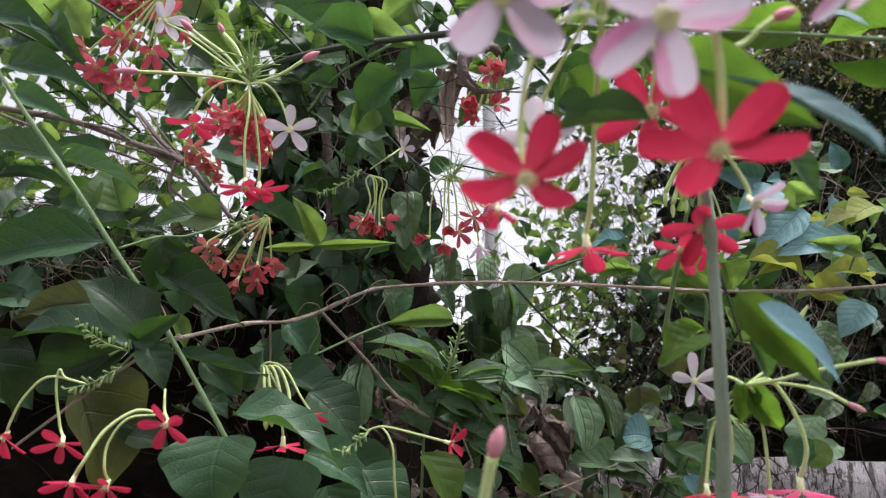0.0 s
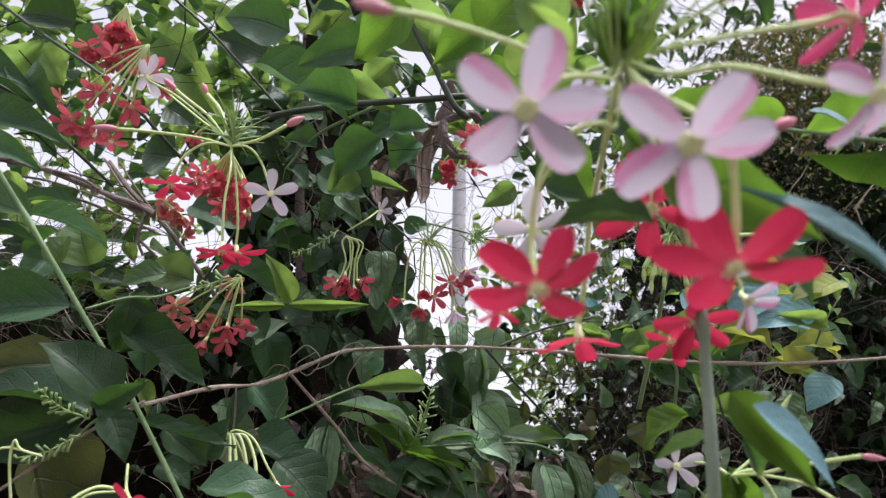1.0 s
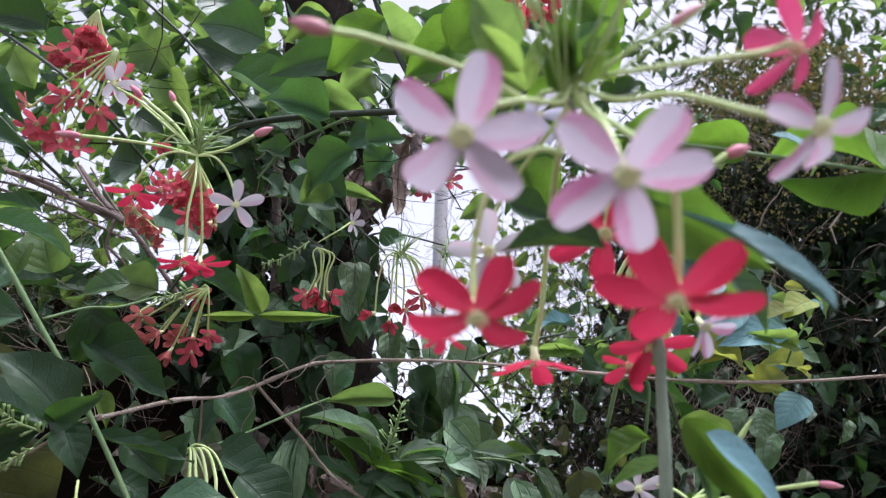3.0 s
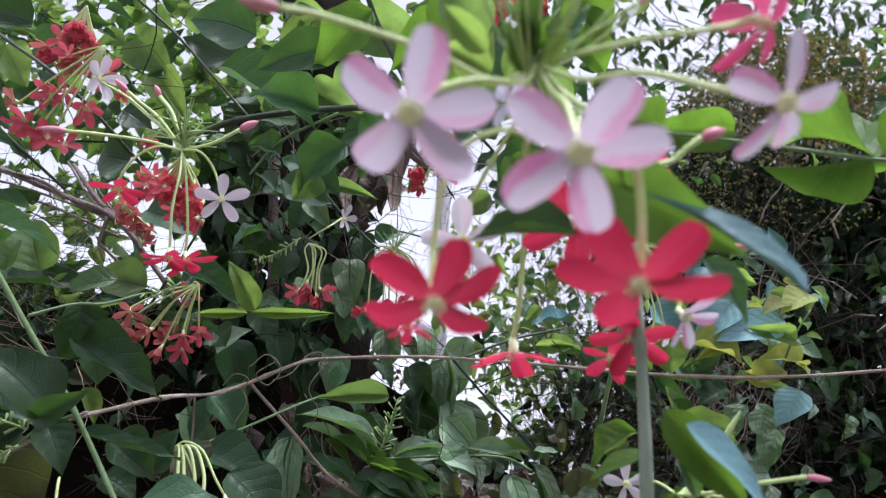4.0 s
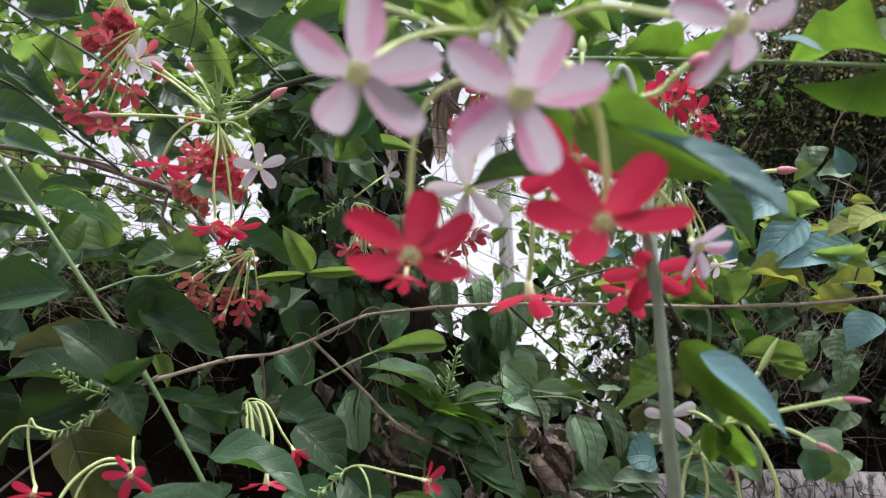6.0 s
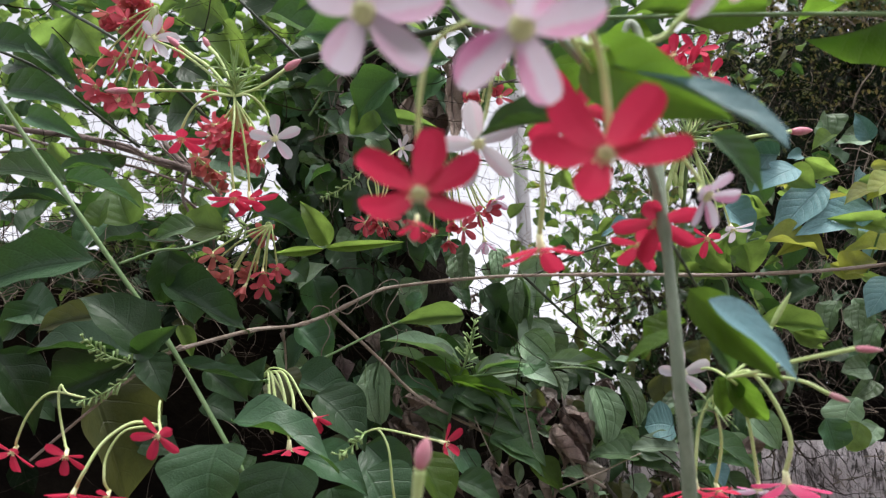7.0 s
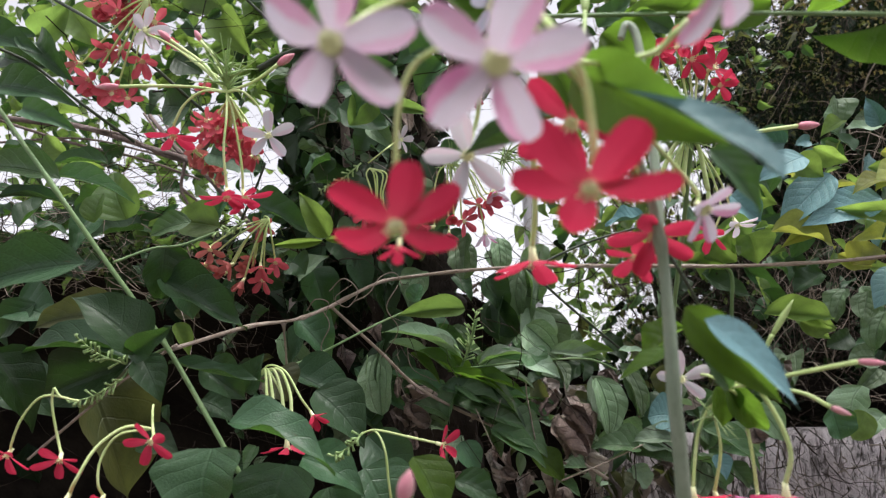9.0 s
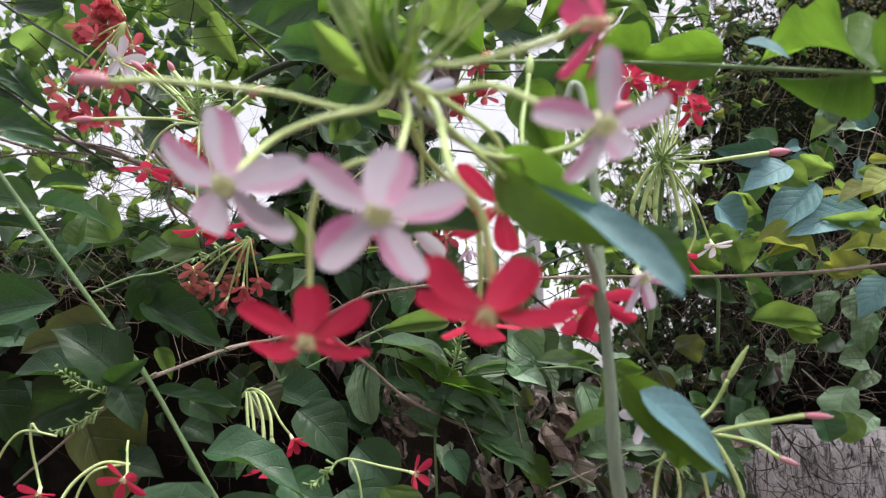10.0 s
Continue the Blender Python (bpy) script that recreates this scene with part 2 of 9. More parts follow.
def plain(name, a, b, scale, rough=0.6, relief=0.4, streak=(1, 1, 1), detail=5.0, spec=0.4):
    m, nodes, links, bsdf = shader(name)
    tc, mp = nodes.new("ShaderNodeTexCoord"), nodes.new("ShaderNodeMapping")
    mp.inputs["Scale"].default_value = streak
    links.new(tc.outputs["Object"], mp.inputs["Vector"])
    big = noise_tex(nodes, links, mp.outputs[0], scale, detail, 0.6)
    fine = noise_tex(nodes, links, mp.outputs[0], scale * 9, 3.0, 0.6)
    col = mix_colour(nodes, links, span(nodes, links, big, 0.35, 0.68), a, b)
    col = mix_colour(nodes, links, span(nodes, links, fine, 0.5, 0.8, 0.0, 0.5), col, tuple(c * 0.5 for c in a))
    links.new(col, bsdf.inputs["Base Color"])
    bsdf.inputs["Roughness"].default_value = rough
    bsdf.inputs["Specular IOR Level"].default_value = spec
    bump = nodes.new("ShaderNodeBump")
    bump.inputs["Strength"].default_value, bump.inputs["Distance"].default_value = relief, 0.01
    links.new(math_node(nodes, links, "ADD", big, math_node(nodes, links, "MULTIPLY", fine, 0.5)), bump.inputs["Height"])
    links.new(bump.outputs[0], bsdf.inputs["Normal"])
    return m


MAT["tube"] = plain("pale_green_tube", (0.50, 0.64, 0.24), (0.60, 0.70, 0.34), 60, 0.5, 0.1)
MAT["young"] = plain("young_green_stalk", (0.30, 0.42, 0.14), (0.40, 0.52, 0.20), 60, 0.5, 0.1)
MAT["bud"] = plain("pink_bud", (0.60, 0.19, 0.26), (0.64, 0.34, 0.37), 90, 0.5, 0.2)
MAT["stem_green"] = plain("green_stem", (0.12, 0.21, 0.08), (0.17, 0.26, 0.11), 45, 0.5, 0.2, (1, 1, 0.3))
MAT["cane"] = plain("grey_green_cane", (0.22, 0.28, 0.20), (0.30, 0.35, 0.27), 70, 0.4, 0.25, (1, 1, 0.25))
MAT["stem_dark"] = plain("dark_stem", (0.035, 0.05, 0.03), (0.055, 0.07, 0.045), 40, 0.5, 0.3)
MAT["bark"] = plain("brown_branch_bark", (0.27, 0.212, 0.17), (0.42, 0.35, 0.295), 55, 0.8, 0.8, (0.4, 1, 1))
MAT["limb"] = plain("grey_brown_limb_bark", (0.15, 0.112, 0.10), (0.25, 0.195, 0.18), 40, 0.85, 0.8)
# bark made darker than its own tone, with the climbers' shade in it
MAT["trunk"] = plain("shaded_trunk_bark", (0.017, 0.014, 0.012), (0.036, 0.029, 0.025), 18, 0.9, 1.0, (1, 1, 0.35), spec=0.06)
MAT["twig"] = plain("dry_twig", (0.17, 0.135, 0.105), (0.30, 0.25, 0.205), 30, 0.85, 0.4)
# shaded copy of the dry twig, so that tangles fill the depths with dark
MAT["shaded_twig"] = plain("shaded_twig", (0.028, 0.021, 0.017), (0.06, 0.048, 0.038), 30, 0.9, 0.4, spec=0.1)
# near-black: the shade of the deep gaps is put into the earth's colour
MAT["soil"] = plain("shade_dark_soil", (0.007, 0.0055, 0.005), (0.018, 0.015, 0.012), 9, 0.95, 1.0, spec=0.03)
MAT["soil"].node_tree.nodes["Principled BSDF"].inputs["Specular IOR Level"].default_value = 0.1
# ground out of view, kept pale so that it throws light up under the flowers
MAT["ground"] = plain("pale_bounce_soil", (0.11, 0.09, 0.065), (0.17, 0.145, 0.11), 3, 0.95, 0.8)
MAT["needle"] = plain("green_bract", (0.24, 0.36, 0.13), (0.32, 0.44, 0.19), 50, 0.5, 0.1)
MAT["throat"] = plain("yellow_green_throat", (0.82, 0.86, 0.46), (0.86, 0.86, 0.56), 90, 0.6, 0.2)
MAT["post"] = plain("grey_painted_pole", (0.42, 0.41, 0.43), (0.5, 0.48, 0.5), 8, 0.5, 0.1)
MAT["curl"] = plain("brown_curled_leaf", (0.12, 0.085, 0.085), (0.24, 0.18, 0.175), 35, 0.6, 0.9)


def stone_material():
    m, nodes, links, bsdf = shader("weathered_stone")
    tc = nodes.new("ShaderNodeTexCoord")
    up, down = nodes.new("ShaderNodeMapping"), nodes.new("ShaderNodeMapping")
    up.inputs["Scale"].default_value = (1.6, 1.6, 0.9)
    down.inputs["Scale"].default_value = (2.4, 2.4, 0.35)
    links.new(tc.outputs["Object"], up.inputs["Vector"])
    links.new(tc.outputs["Object"], down.inputs["Vector"])
    o = up.outputs[0]
    big = noise_tex(nodes, links, o, 9, 6, 0.65)
    grit = noise_tex(nodes, links, o, 120, 4, 0.7)
    lich = noise_tex(nodes, links, o, 42, 8, 0.75)
    run = noise_tex(nodes, links, down.outputs[0], 26, 6, 0.7)
    col = mix_colour(nodes, links, span(nodes, links, big, 0.35, 0.65), (0.56, 0.50, 0.53), (0.80, 0.74, 0.78))
    col = mix_colour(nodes, links, span(nodes, links, run, 0.50, 0.60, 0.0, 0.9), col, (0.075, 0.06, 0.06))
    col = mix_colour(nodes, links, span(nodes, links, lich, 0.53, 0.60, 0.0, 0.9), col, (0.05, 0.042, 0.04))
    col = mix_colour(nodes, links, span(nodes, links, grit, 0.55, 0.7, 0.0, 0.6), col, (0.6, 0.55, 0.57))
    links.new(col, bsdf.inputs["Base Color"])
    bsdf.inputs["Roughness"].default_value = 0.9
    bump = nodes.new("ShaderNodeBump")
    bump.inputs["Strength"].default_value, bump.inputs["Distance"].default_value = 1.0, 0.02
    links.new(math_node(nodes, links, "SUBTRACT", math_node(nodes, links, "MULTIPLY", grit, 0.4), math_node(nodes, links, "ADD", lich, run)), bump.inputs["Height"])
    links.new(bump.outputs[0], bsdf.inputs["Normal"])
    return m


MAT["stone"] = stone_material()

# ---- building blocks ----
WORLD = {}
rng = random.Random(7)


def place_under(ob, parent, m):
    """Puts ob at the world pose m under its parent."""
    WORLD[ob.name] = m
    ob.matrix_basis = m
    if parent is not None:
        ob.parent = parent
        ob.matrix_parent_inverse = WORLD[parent.name].inverted()
    return ob


def thing(name, at, label, category, group="", kind=""):
    ob = tagged(new(name), label, category, group, kind)
    return place_under(ob, None, pose(*at))


def part(name, mesh, material, parent, m=None, label="", kind=""):
    if isinstance(mesh, bmesh.types.BMesh):
        data = bpy.data.meshes.new(name)
        mesh.to_mesh(data)
        mesh.free()
        mesh = data
    if material is not None and not mesh.materials:
        mesh.materials.append(material)
    return tagged(place_under(new(name, mesh), parent, m if m is not None else Matrix.Identity(4)), label, kind=kind)


def sheet(name, rows, cols, fn):
    """A smooth grid with UVs: fn(u, v) gives the place, u from -1 to 1 and v from 0 to 1."""
    verts, uvs, faces = [], [], []
    for j in range(rows + 1):
        for i in range(cols + 1):
            u, v = 2 * i / cols - 1, j / rows
            verts.append(fn(u, v))
            uvs.append(((u + 1) / 2, v))
    w = cols + 1
    for j in range(rows):
        for i in range(cols):
            a = j * w + i
            faces.append((a, a + 1, a + w + 1, a + w))
    me = bpy.data.meshes.new(name)
    me.from_pydata(verts, [], faces)
    layer = me.uv_layers.new(name="UVMap")
    for loop in me.loops:
        layer.data[loop.index].uv = uvs[loop.vertex_index]
    me.shade_smooth()
    return me


def outline(shape, v):
    """Half-breadth of a leaf along its length, at most 1."""
    v = min(max(v, 0.0), 1.0)
    if shape == "ovate":
        return v ** 0.6 * (1 - v) ** 1.15 / 0.325 + 0.03 * (1 - v)
    if shape == "heart":
        return (v + 0.012) ** 0.33 * max(1 - v, 0) ** 0.86 / 0.508
    if shape == "oval":
        return (max(4 * v * (1 - v), 0)) ** 0.5 * (1 - 0.12 * v)
    if shape == "spoon":
        return v ** 1.1 * (1 - v) ** 0.4 / 0.42 + 0.04 * (1 - v)
    return v ** 0.75 * (1 - v) ** 1.05 / 0.305      # lance


LEAVES = {}


def leaf_mesh(shape, mat, variant, fine):
    key = (shape, mat, variant, fine)
    if key not in LEAVES:
        r = random.Random(variant * 31 + len(shape))
        bend, fold, hook = r.uniform(-0.06, 0.26), r.uniform(0.22, 0.8), r.uniform(-0.05, 0.26)
        ripple, phase, sway = r.uniform(0.02, 0.075), r.uniform(0, 6), r.uniform(-0.12, 0.12)
        twist, broad, bite = r.uniform(-0.5, 0.5), r.uniform(0.88, 1.1), r.uniform(0.25, 0.75) if variant % 5 == 0 else 9.0
        if variant == 23:      # a firm, flat blade
            bend, fold, hook, ripple, sway, twist, bite = 0.1, 0.2, 0.06, 0.012, 0.0, 0.1, 9.0
        elif variant >= 20:      # calm, smooth blades
            bend, fold, hook, ripple, sway, twist, bite = 0.16, 0.48, 0.14, 0.026, 0.05 * (variant - 21), 0.2, 9.0
        rows, cols = (16, 8) if fine else (8, 4)

        def fn(u, v):
            w = outline(shape, v) * 0.5 * broad * (1 + 0.03 * math.sin(v * 15 + phase) * (1 if u > 0 else -1))
            if u > 0.2:
                w *= 1 - 0.15 * math.exp(-((v - bite) / 0.05) ** 2)
            x = u * w + sway * math.sin(math.pi * v) * 0.6
            z = bend * 2 * v * (1 - v) - 0.05 + fold * abs(u) ** 1.3 * w + ripple * math.sin(v * 13 + phase + (2 if u > 0 else 0)) * u * u
            z += twist * (v - 0.4) * u * w - hook * v ** 3
            if mat in ("dry", "straw"):
                x *= 1 - 0.35 * math.sin(3 * v + phase) ** 2
                z += 0.22 * abs(u) * math.sin(5 * v + phase) + 0.13 * math.sin(7 * v + 3 * u) + 0.05 * math.sin(19 * v + 9 * u)
            return (x, v, z)

        LEAVES[key] = sheet("leaf", rows, cols, fn)
        LEAVES[key].materials.append(MAT[mat])
    return LEAVES[key]


def leaf_pose(base, tip, width, normal):
    base, tip, n = Vector(base), Vector(tip), Vector(normal)
    y = tip - base
    length = y.length
    y.normalize()
    x = y.cross(n).normalized()
    z = x.cross(y)
    m = Matrix((x * width, y * length, z * (0.6 * length + 0.4 * width))).transposed().to_4x4()
    m.translation = base
    return m


def leaf(parent, mat, shape, base, tip, width, normal, variant=None, fine=True):
    variant = rng.randrange(10) if variant is None else variant
    return part("leaf", leaf_mesh(shape, mat, variant, fine), None, parent, leaf_pose(base, tip, width, normal))


def crumpled_leaf(parent, base, tip, width, facing, seed, wrap=135):
    """A dead leaf that has rolled in on itself and wrinkled, its seam towards facing."""
    base, tip = Vector(base), Vector(tip)
    axis = (tip - base).normalized()
    side = axis.cross(Vector(facing)).normalized()
    front = side.cross(axis)
    length, turn = (tip - base).length, radians(wrap)

    def fn(u, v):
        girth = 0.5 * width * (max(4 * v * (1 - v), 0.0) ** 0.55 * (1 - 0.15 * v) + 0.05)
        angle = u * turn
        p = Vector((4 * u, 5 * v, seed * 3.7))
        wrinkle = 0.28 * noise.noise(p) + 0.16 * noise.noise(p * 2.6) + 0.10 * noise.noise(p * 5.1) - 0.10 * abs(math.sin(v * 8 + 5 * u + seed))
        reach = girth * (1 + wrinkle - 0.25 * abs(u) ** 3)
        bow = length * 0.12 * math.sin(math.pi * v + seed)
        spot = base + axis * (length * (v + 0.05 * noise.noise(p * 1.7))) + side * (reach * math.sin(angle) + bow) + front * (reach * 0.8 * -math.cos(angle))
        return tuple(spot)

    return part("dead_leaf", sheet("dead_leaf", 18, 14, fn), MAT["dead"], parent)


def curve_through(points, steps):
    pts = [Vector(p) for p in points]
    if len(pts) == 2:
        return [pts[0].lerp(pts[1], i / steps) for i in range(steps + 1)]
    ext = [pts[0] * 2 - pts[1], *pts, pts[-1] * 2 - pts[-2]]
    out = []
    for i in range(1, len(ext) - 2):
        p0, p1, p2, p3 = ext[i - 1:i + 3]
        for s in range(steps):
            t = s / steps
            out.append(0.5 * ((2 * p1) + (p2 - p0) * t + (2 * p0 - 5 * p1 + 4 * p2 - p3) * t * t + (3 * p1 - p0 - 3 * p2 + p3) * t ** 3))
    out.append(pts[-1])
    return out


def sweep(bm, line, radius, sides=7, rough=0.0, seed=0):
    """A tapered round stem along a line; radius(s) for s from 0 to 1."""
    up, rings, n = Vector((0.31, 0.2, 0.93)), [], len(line)
    for i, p in enumerate(line):
        d = (line[min(i + 1, n - 1)] - line[max(i - 1, 0)]).normalized()
        x = d.cross(up)
        x = (x if x.length > 0.05 else d.cross(Vector((1, 0, 0)))).normalized()
        y = d.cross(x)
        r = radius(i / (n - 1))
        ring = []
        for k in range(sides):
            a = 2 * math.pi * k / sides
            q = r * (1 + rough * noise.noise(Vector((p.x * 40 + seed, p.z * 40 + k * 1.7, p.y * 40))))
            ring.append(bm.verts.new(p + (x * math.cos(a) + y * math.sin(a)) * q))
        rings.append(ring)
    for a, b in zip(rings, rings[1:]):
        for k in range(sides):
            f = bm.faces.new((a[k], a[(k + 1) % sides], b[(k + 1) % sides], b[k]))
            f.smooth = True
    bm.faces.new(rings[0][::-1])
    bm.faces.new(rings[-1])


def stem(parent, points, r0, r1, mat="stem_green", name="stem", steps=8, sides=8, nodes_at=(), rough=0.15, label=""):
    """A stem through a few points; nodes_at: where along it the knots swell."""
    bm = bmesh.new()
    line = curve_through(points, steps)

    def radius(s):
        return (r0 + (r1 - r0) * s) * (1 + sum(0.45 * math.exp(-((s - q) / 0.012) ** 2) for q in nodes_at))

    sweep(bm, line, radius, sides, rough, len(points))
    return part(name, bm, MAT[mat], parent, None, label)


# ---- flowers: a long tube, a small throat with stamens, five petals ----
PETAL_MESH = {}


def petal_mesh(colour, variant, fine):
    key = (colour, variant, fine)
    if key not in PETAL_MESH:
        r = random.Random(variant * 7 + 3)
        cup, twist, curl = r.uniform(0.08, 0.2), r.uniform(-0.14, 0.14), r.uniform(-0.16, 0.1)
        rows, cols = (12, 6) if fine else (6, 3)
        if variant >= 10:      # petals that end at a given place: arched, with a keel and slightly rolled edges
            rows, cols = 20, 10
            arch, keel, roll, lean = r.uniform(0.05, 0.13), r.uniform(-0.28, 0.16), r.uniform(-0.35, 0.1), r.uniform(-0.05, 0.05)
            wave, phase = r.uniform(0.006, 0.014), r.uniform(0, 6)

        def fn(u, v):
            w = (v + 0.03) ** 0.9 * max(1 - v, 0) ** 0.45 / 0.49 * 0.265 + 0.02 * (1 - v)
            if variant >= 10:
                w = ((v + 0.015) ** 0.8 * max(1 - v, 0) ** 0.42 / 0.535 * 0.265 + 0.035 * (1 - v)) * (1 + 0.03 * math.sin(7 * v + phase))
                z = 4 * arch * v * (1 - v) + keel * abs(u) ** 1.4 * w + roll * u ** 4 * w * (0.3 + v) + wave * math.sin(11 * v + phase + 2 * u) * abs(u)
                return (u * w + lean * math.sin(math.pi * v), v, z + twist * 0.5 * u * w)
            return (u * w, v, cup * u * u * w * 2 + twist * u * w + curl * v * v + 0.06 * v)

        PETAL_MESH[key] = sheet("petal", rows, cols, fn)
        PETAL_MESH[key].materials.append(PETAL[colour])
    return PETAL_MESH[key]


def throat_mesh(wide=1.0):
    bm = bmesh.new()
    sweep(bm, [Vector((0, 0, -0.30)), Vector((0, 0, -0.12)), Vector((0, 0, 0.03)), Vector((0, 0, 0.06)), Vector((0, 0, 0.07))],
          lambda s: (0.075, 0.085, 0.12 * wide, 0.10 * wide, 0.05 * wide)[round(s * 4)], 10)
    r = random.Random(5)
    for i in range(8):
        a = 2 * math.pi * i / 8
        reach = r.uniform(0.09, 0.15)
        top = Vector((math.cos(a) * reach, math.sin(a) * reach, r.uniform(0.09, 0.15)))
        sweep(bm, [Vector((math.cos(a) * 0.04, math.sin(a) * 0.04, 0)), top * 0.6, top, top * 1.12], lambda s: 0.011 if s < 0.6 else 0.022, 5)
    me = bpy.data.meshes.new("flower")
    bm.to_mesh(me)
    bm.free()
    me.materials.append(MAT["throat"])
    return me


THROAT = throat_mesh()
WIDE_THROAT = throat_mesh(1.5)


def flower(parent, colour, centre, facing, radius, spin=0.0, tube=(), spread=8.0, fine=False, tube_r=0.0011, petals=5, tips=(), breadth=0.56):
    """spread: degrees by which the petals rise towards the side that the flower faces; tube: the points from the stalk to the flower.
    tips: where the single petals end, for a flower that stands close enough to tell them apart; breadth: of such a petal, to its length."""
    c, z = Vector(centre), Vector(facing).normalized()
    up = Vector((0, 0, 1)) if abs(z.z) < 0.97 else Vector((0, 1, 0))
    y = (up - z * up.dot(z)).normalized()
    x = y.cross(z)
    frame_m = Matrix((x * radius, y * radius, z * radius)).transposed().to_4x4()
    frame_m.translation = c
    body = part("flower", WIDE_THROAT if colour == "white" else THROAT, None, parent, frame_m)
    for i, tip in enumerate(tips):
        way = Vector(tip) - c
        length = way.length
        base = c + way * 0.05 + z * radius * 0.01 * (i % 3)
        m = leaf_pose(base, tip, 1.0, z + Vector((rng.uniform(-0.12, 0.12), rng.uniform(-0.12, 0.12), rng.uniform(-0.12, 0.12))))
        axes = m.to_3x3()
        axes.col[0] = axes.col[0].normalized() * length * breadth / 0.53 * rng.uniform(0.95, 1.05)
        axes.col[2] = axes.col[2].normalized() * length
        place = axes.to_4x4()
        place.translation = base
        part("petal", petal_mesh(colour, 10 + rng.randrange(5), fine), None, body, place)
    for i in range(0 if tips else petals):
        m = frame_m @ pose(0, 0, 0, 0, 0, spin + 72 * i + rng.uniform(-7, 7)) @ pose(0, 0.06, 0.01 * (i % 3), spread + rng.uniform(-9, 9), rng.uniform(-10, 10), 0)
        size = rng.uniform(0.9, 1.03)
        place_under_m = m @ Matrix.Diagonal((size * rng.uniform(0.78, 0.98), size, size, 1))
        part("petal", petal_mesh(colour, rng.randrange(7), fine), None, body, place_under_m)
    if tube:
        back = c - z * radius * 0.25
        bm = bmesh.new()
        line = curve_through([*tube, back, c - z * radius * 0.05], 6)
        sweep(bm, line, lambda s: tube_r * (0.74 + 0.3 * s + 0.5 * max(0, s - 0.9) * 10 * 0.6), 8)
        part("tube", bm, MAT["tube"], body)
    return body


def bud(parent, tube, tip, fat=0.0024, thin=0.0011, mat="bud", stalk="tube"):
    """A closed flower: a thin tube that ends in a pointed pink bud."""
    bm = bmesh.new()
    pts = [Vector(p) for p in tube]
    sweep(bm, curve_through([*tube], 7), lambda s: thin * (0.75 + 0.4 * s), 8)
    body = part("bud_tube", bm, MAT[stalk], parent)
    bm = bmesh.new()
    a, b = pts[-1], Vector(tip)
    sweep(bm, [a.lerp(b, k / 9) for k in range(10)], lambda s: max(fat * math.sin(math.pi * (0.16 + 0.82 * s)) ** 0.8, 0.0002), 9)
    part("bud", bm, MAT[mat], body)


def rosette(parent, centre, axis, count, length, spread=0.7, thick=0.0005, seed=1):
    """The tuft of thin green bracts and young buds at the head of a flowering shoot."""
    r, bm, c, ax = random.Random(seed), bmesh.new(), Vector(centre), Vector(axis).normalized()
    for i in range(count):
        d = (ax + Vector((r.gauss(0, 1), r.gauss(0, 1), r.gauss(0, 1))) * spread).normalized()
        n = length * r.uniform(0.5, 1.1)
        start = c + ax * r.uniform(-0.3, 0.3) * length
        bow = Vector((0, 0, -1)) * n * r.uniform(0.0, 0.25)
        sweep(bm, curve_through([start, start + d * n * 0.5 + bow * 0.2, start + d * n + bow], 4), lambda s: thick * (1.3 - 0.9 * s), 5)
    part("bract_tuft", bm, MAT["needle"], parent)


def spike(parent, base, tip, count, peg, mat="needle", seed=1, thick=0.0009):
    """A flower spike in bud: a stalk with short pegs all round."""
    r, bm, a, b = random.Random(seed), bmesh.new(), Vector(base), Vector(tip)
    sag = Vector((0, 0, -0.08)) * (b - a).length
    line = curve_through([a, a.lerp(b, 0.5) + sag, b], 6)
    sweep(bm, line, lambda s: thick * (1.1 - 0.6 * s), 6)
    d = (b - a).normalized()
    for i in range(count):
        s = (i + 1) / (count + 1)
        p = line[round(s * (len(line) - 1))] + d * r.uniform(-0.3, 0.3) * peg
        out = Vector((r.gauss(0, 1), r.gauss(0, 1), r.gauss(0, 1)))
        out = ((out - d * out.dot(d)).normalized() + d * 0.6).normalized() * peg * r.uniform(0.6, 1.15) * (1.1 - 0.5 * s)
        sweep(bm, [p, p + out * 0.6, p + out], lambda q: thick * (0.6 + 0.7 * q), 6)
    part("bud_spike", bm, MAT[mat], parent)


# ---- masses of leaves and twigs ----
def joined(name, parent, shape, mat, poses, label=""):
    """Leaves past counting, in one mesh."""
    if not poses:
        return None
    verts, loops_uv, quads, done = [], [], [], 0
    for variant in range(4):
        src, mine = leaf_mesh(shape, mat, variant, False), poses[variant::4]
        co = np.empty(len(src.vertices) * 3)
        src.vertices.foreach_get("co", co)
        co = np.c_[co.reshape(-1, 3), np.ones(len(src.vertices))]
        uv = np.empty(len(src.loops) * 2)
        src.uv_layers[0].data.foreach_get("uv", uv)
        faces = np.array([p.vertices[:] for p in src.polygons])
        for m in mine:
            verts.append(co @ np.array(m).T[:, :3])
            quads.append(faces + done)
            loops_uv.append(uv)
            done += len(co)
    allv, allf = np.concatenate(verts), np.concatenate(quads)
    me = bpy.data.meshes.new(name)
    me.from_pydata(allv.tolist(), [], allf.tolist())
    layer = me.uv_layers.new(name="UVMap")
    layer.data.foreach_set("uv", np.concatenate(loops_uv))
    me.shade_smooth()
    me.materials.append(MAT[mat])
    return part(name, me, None, parent, None, label, "stuff")


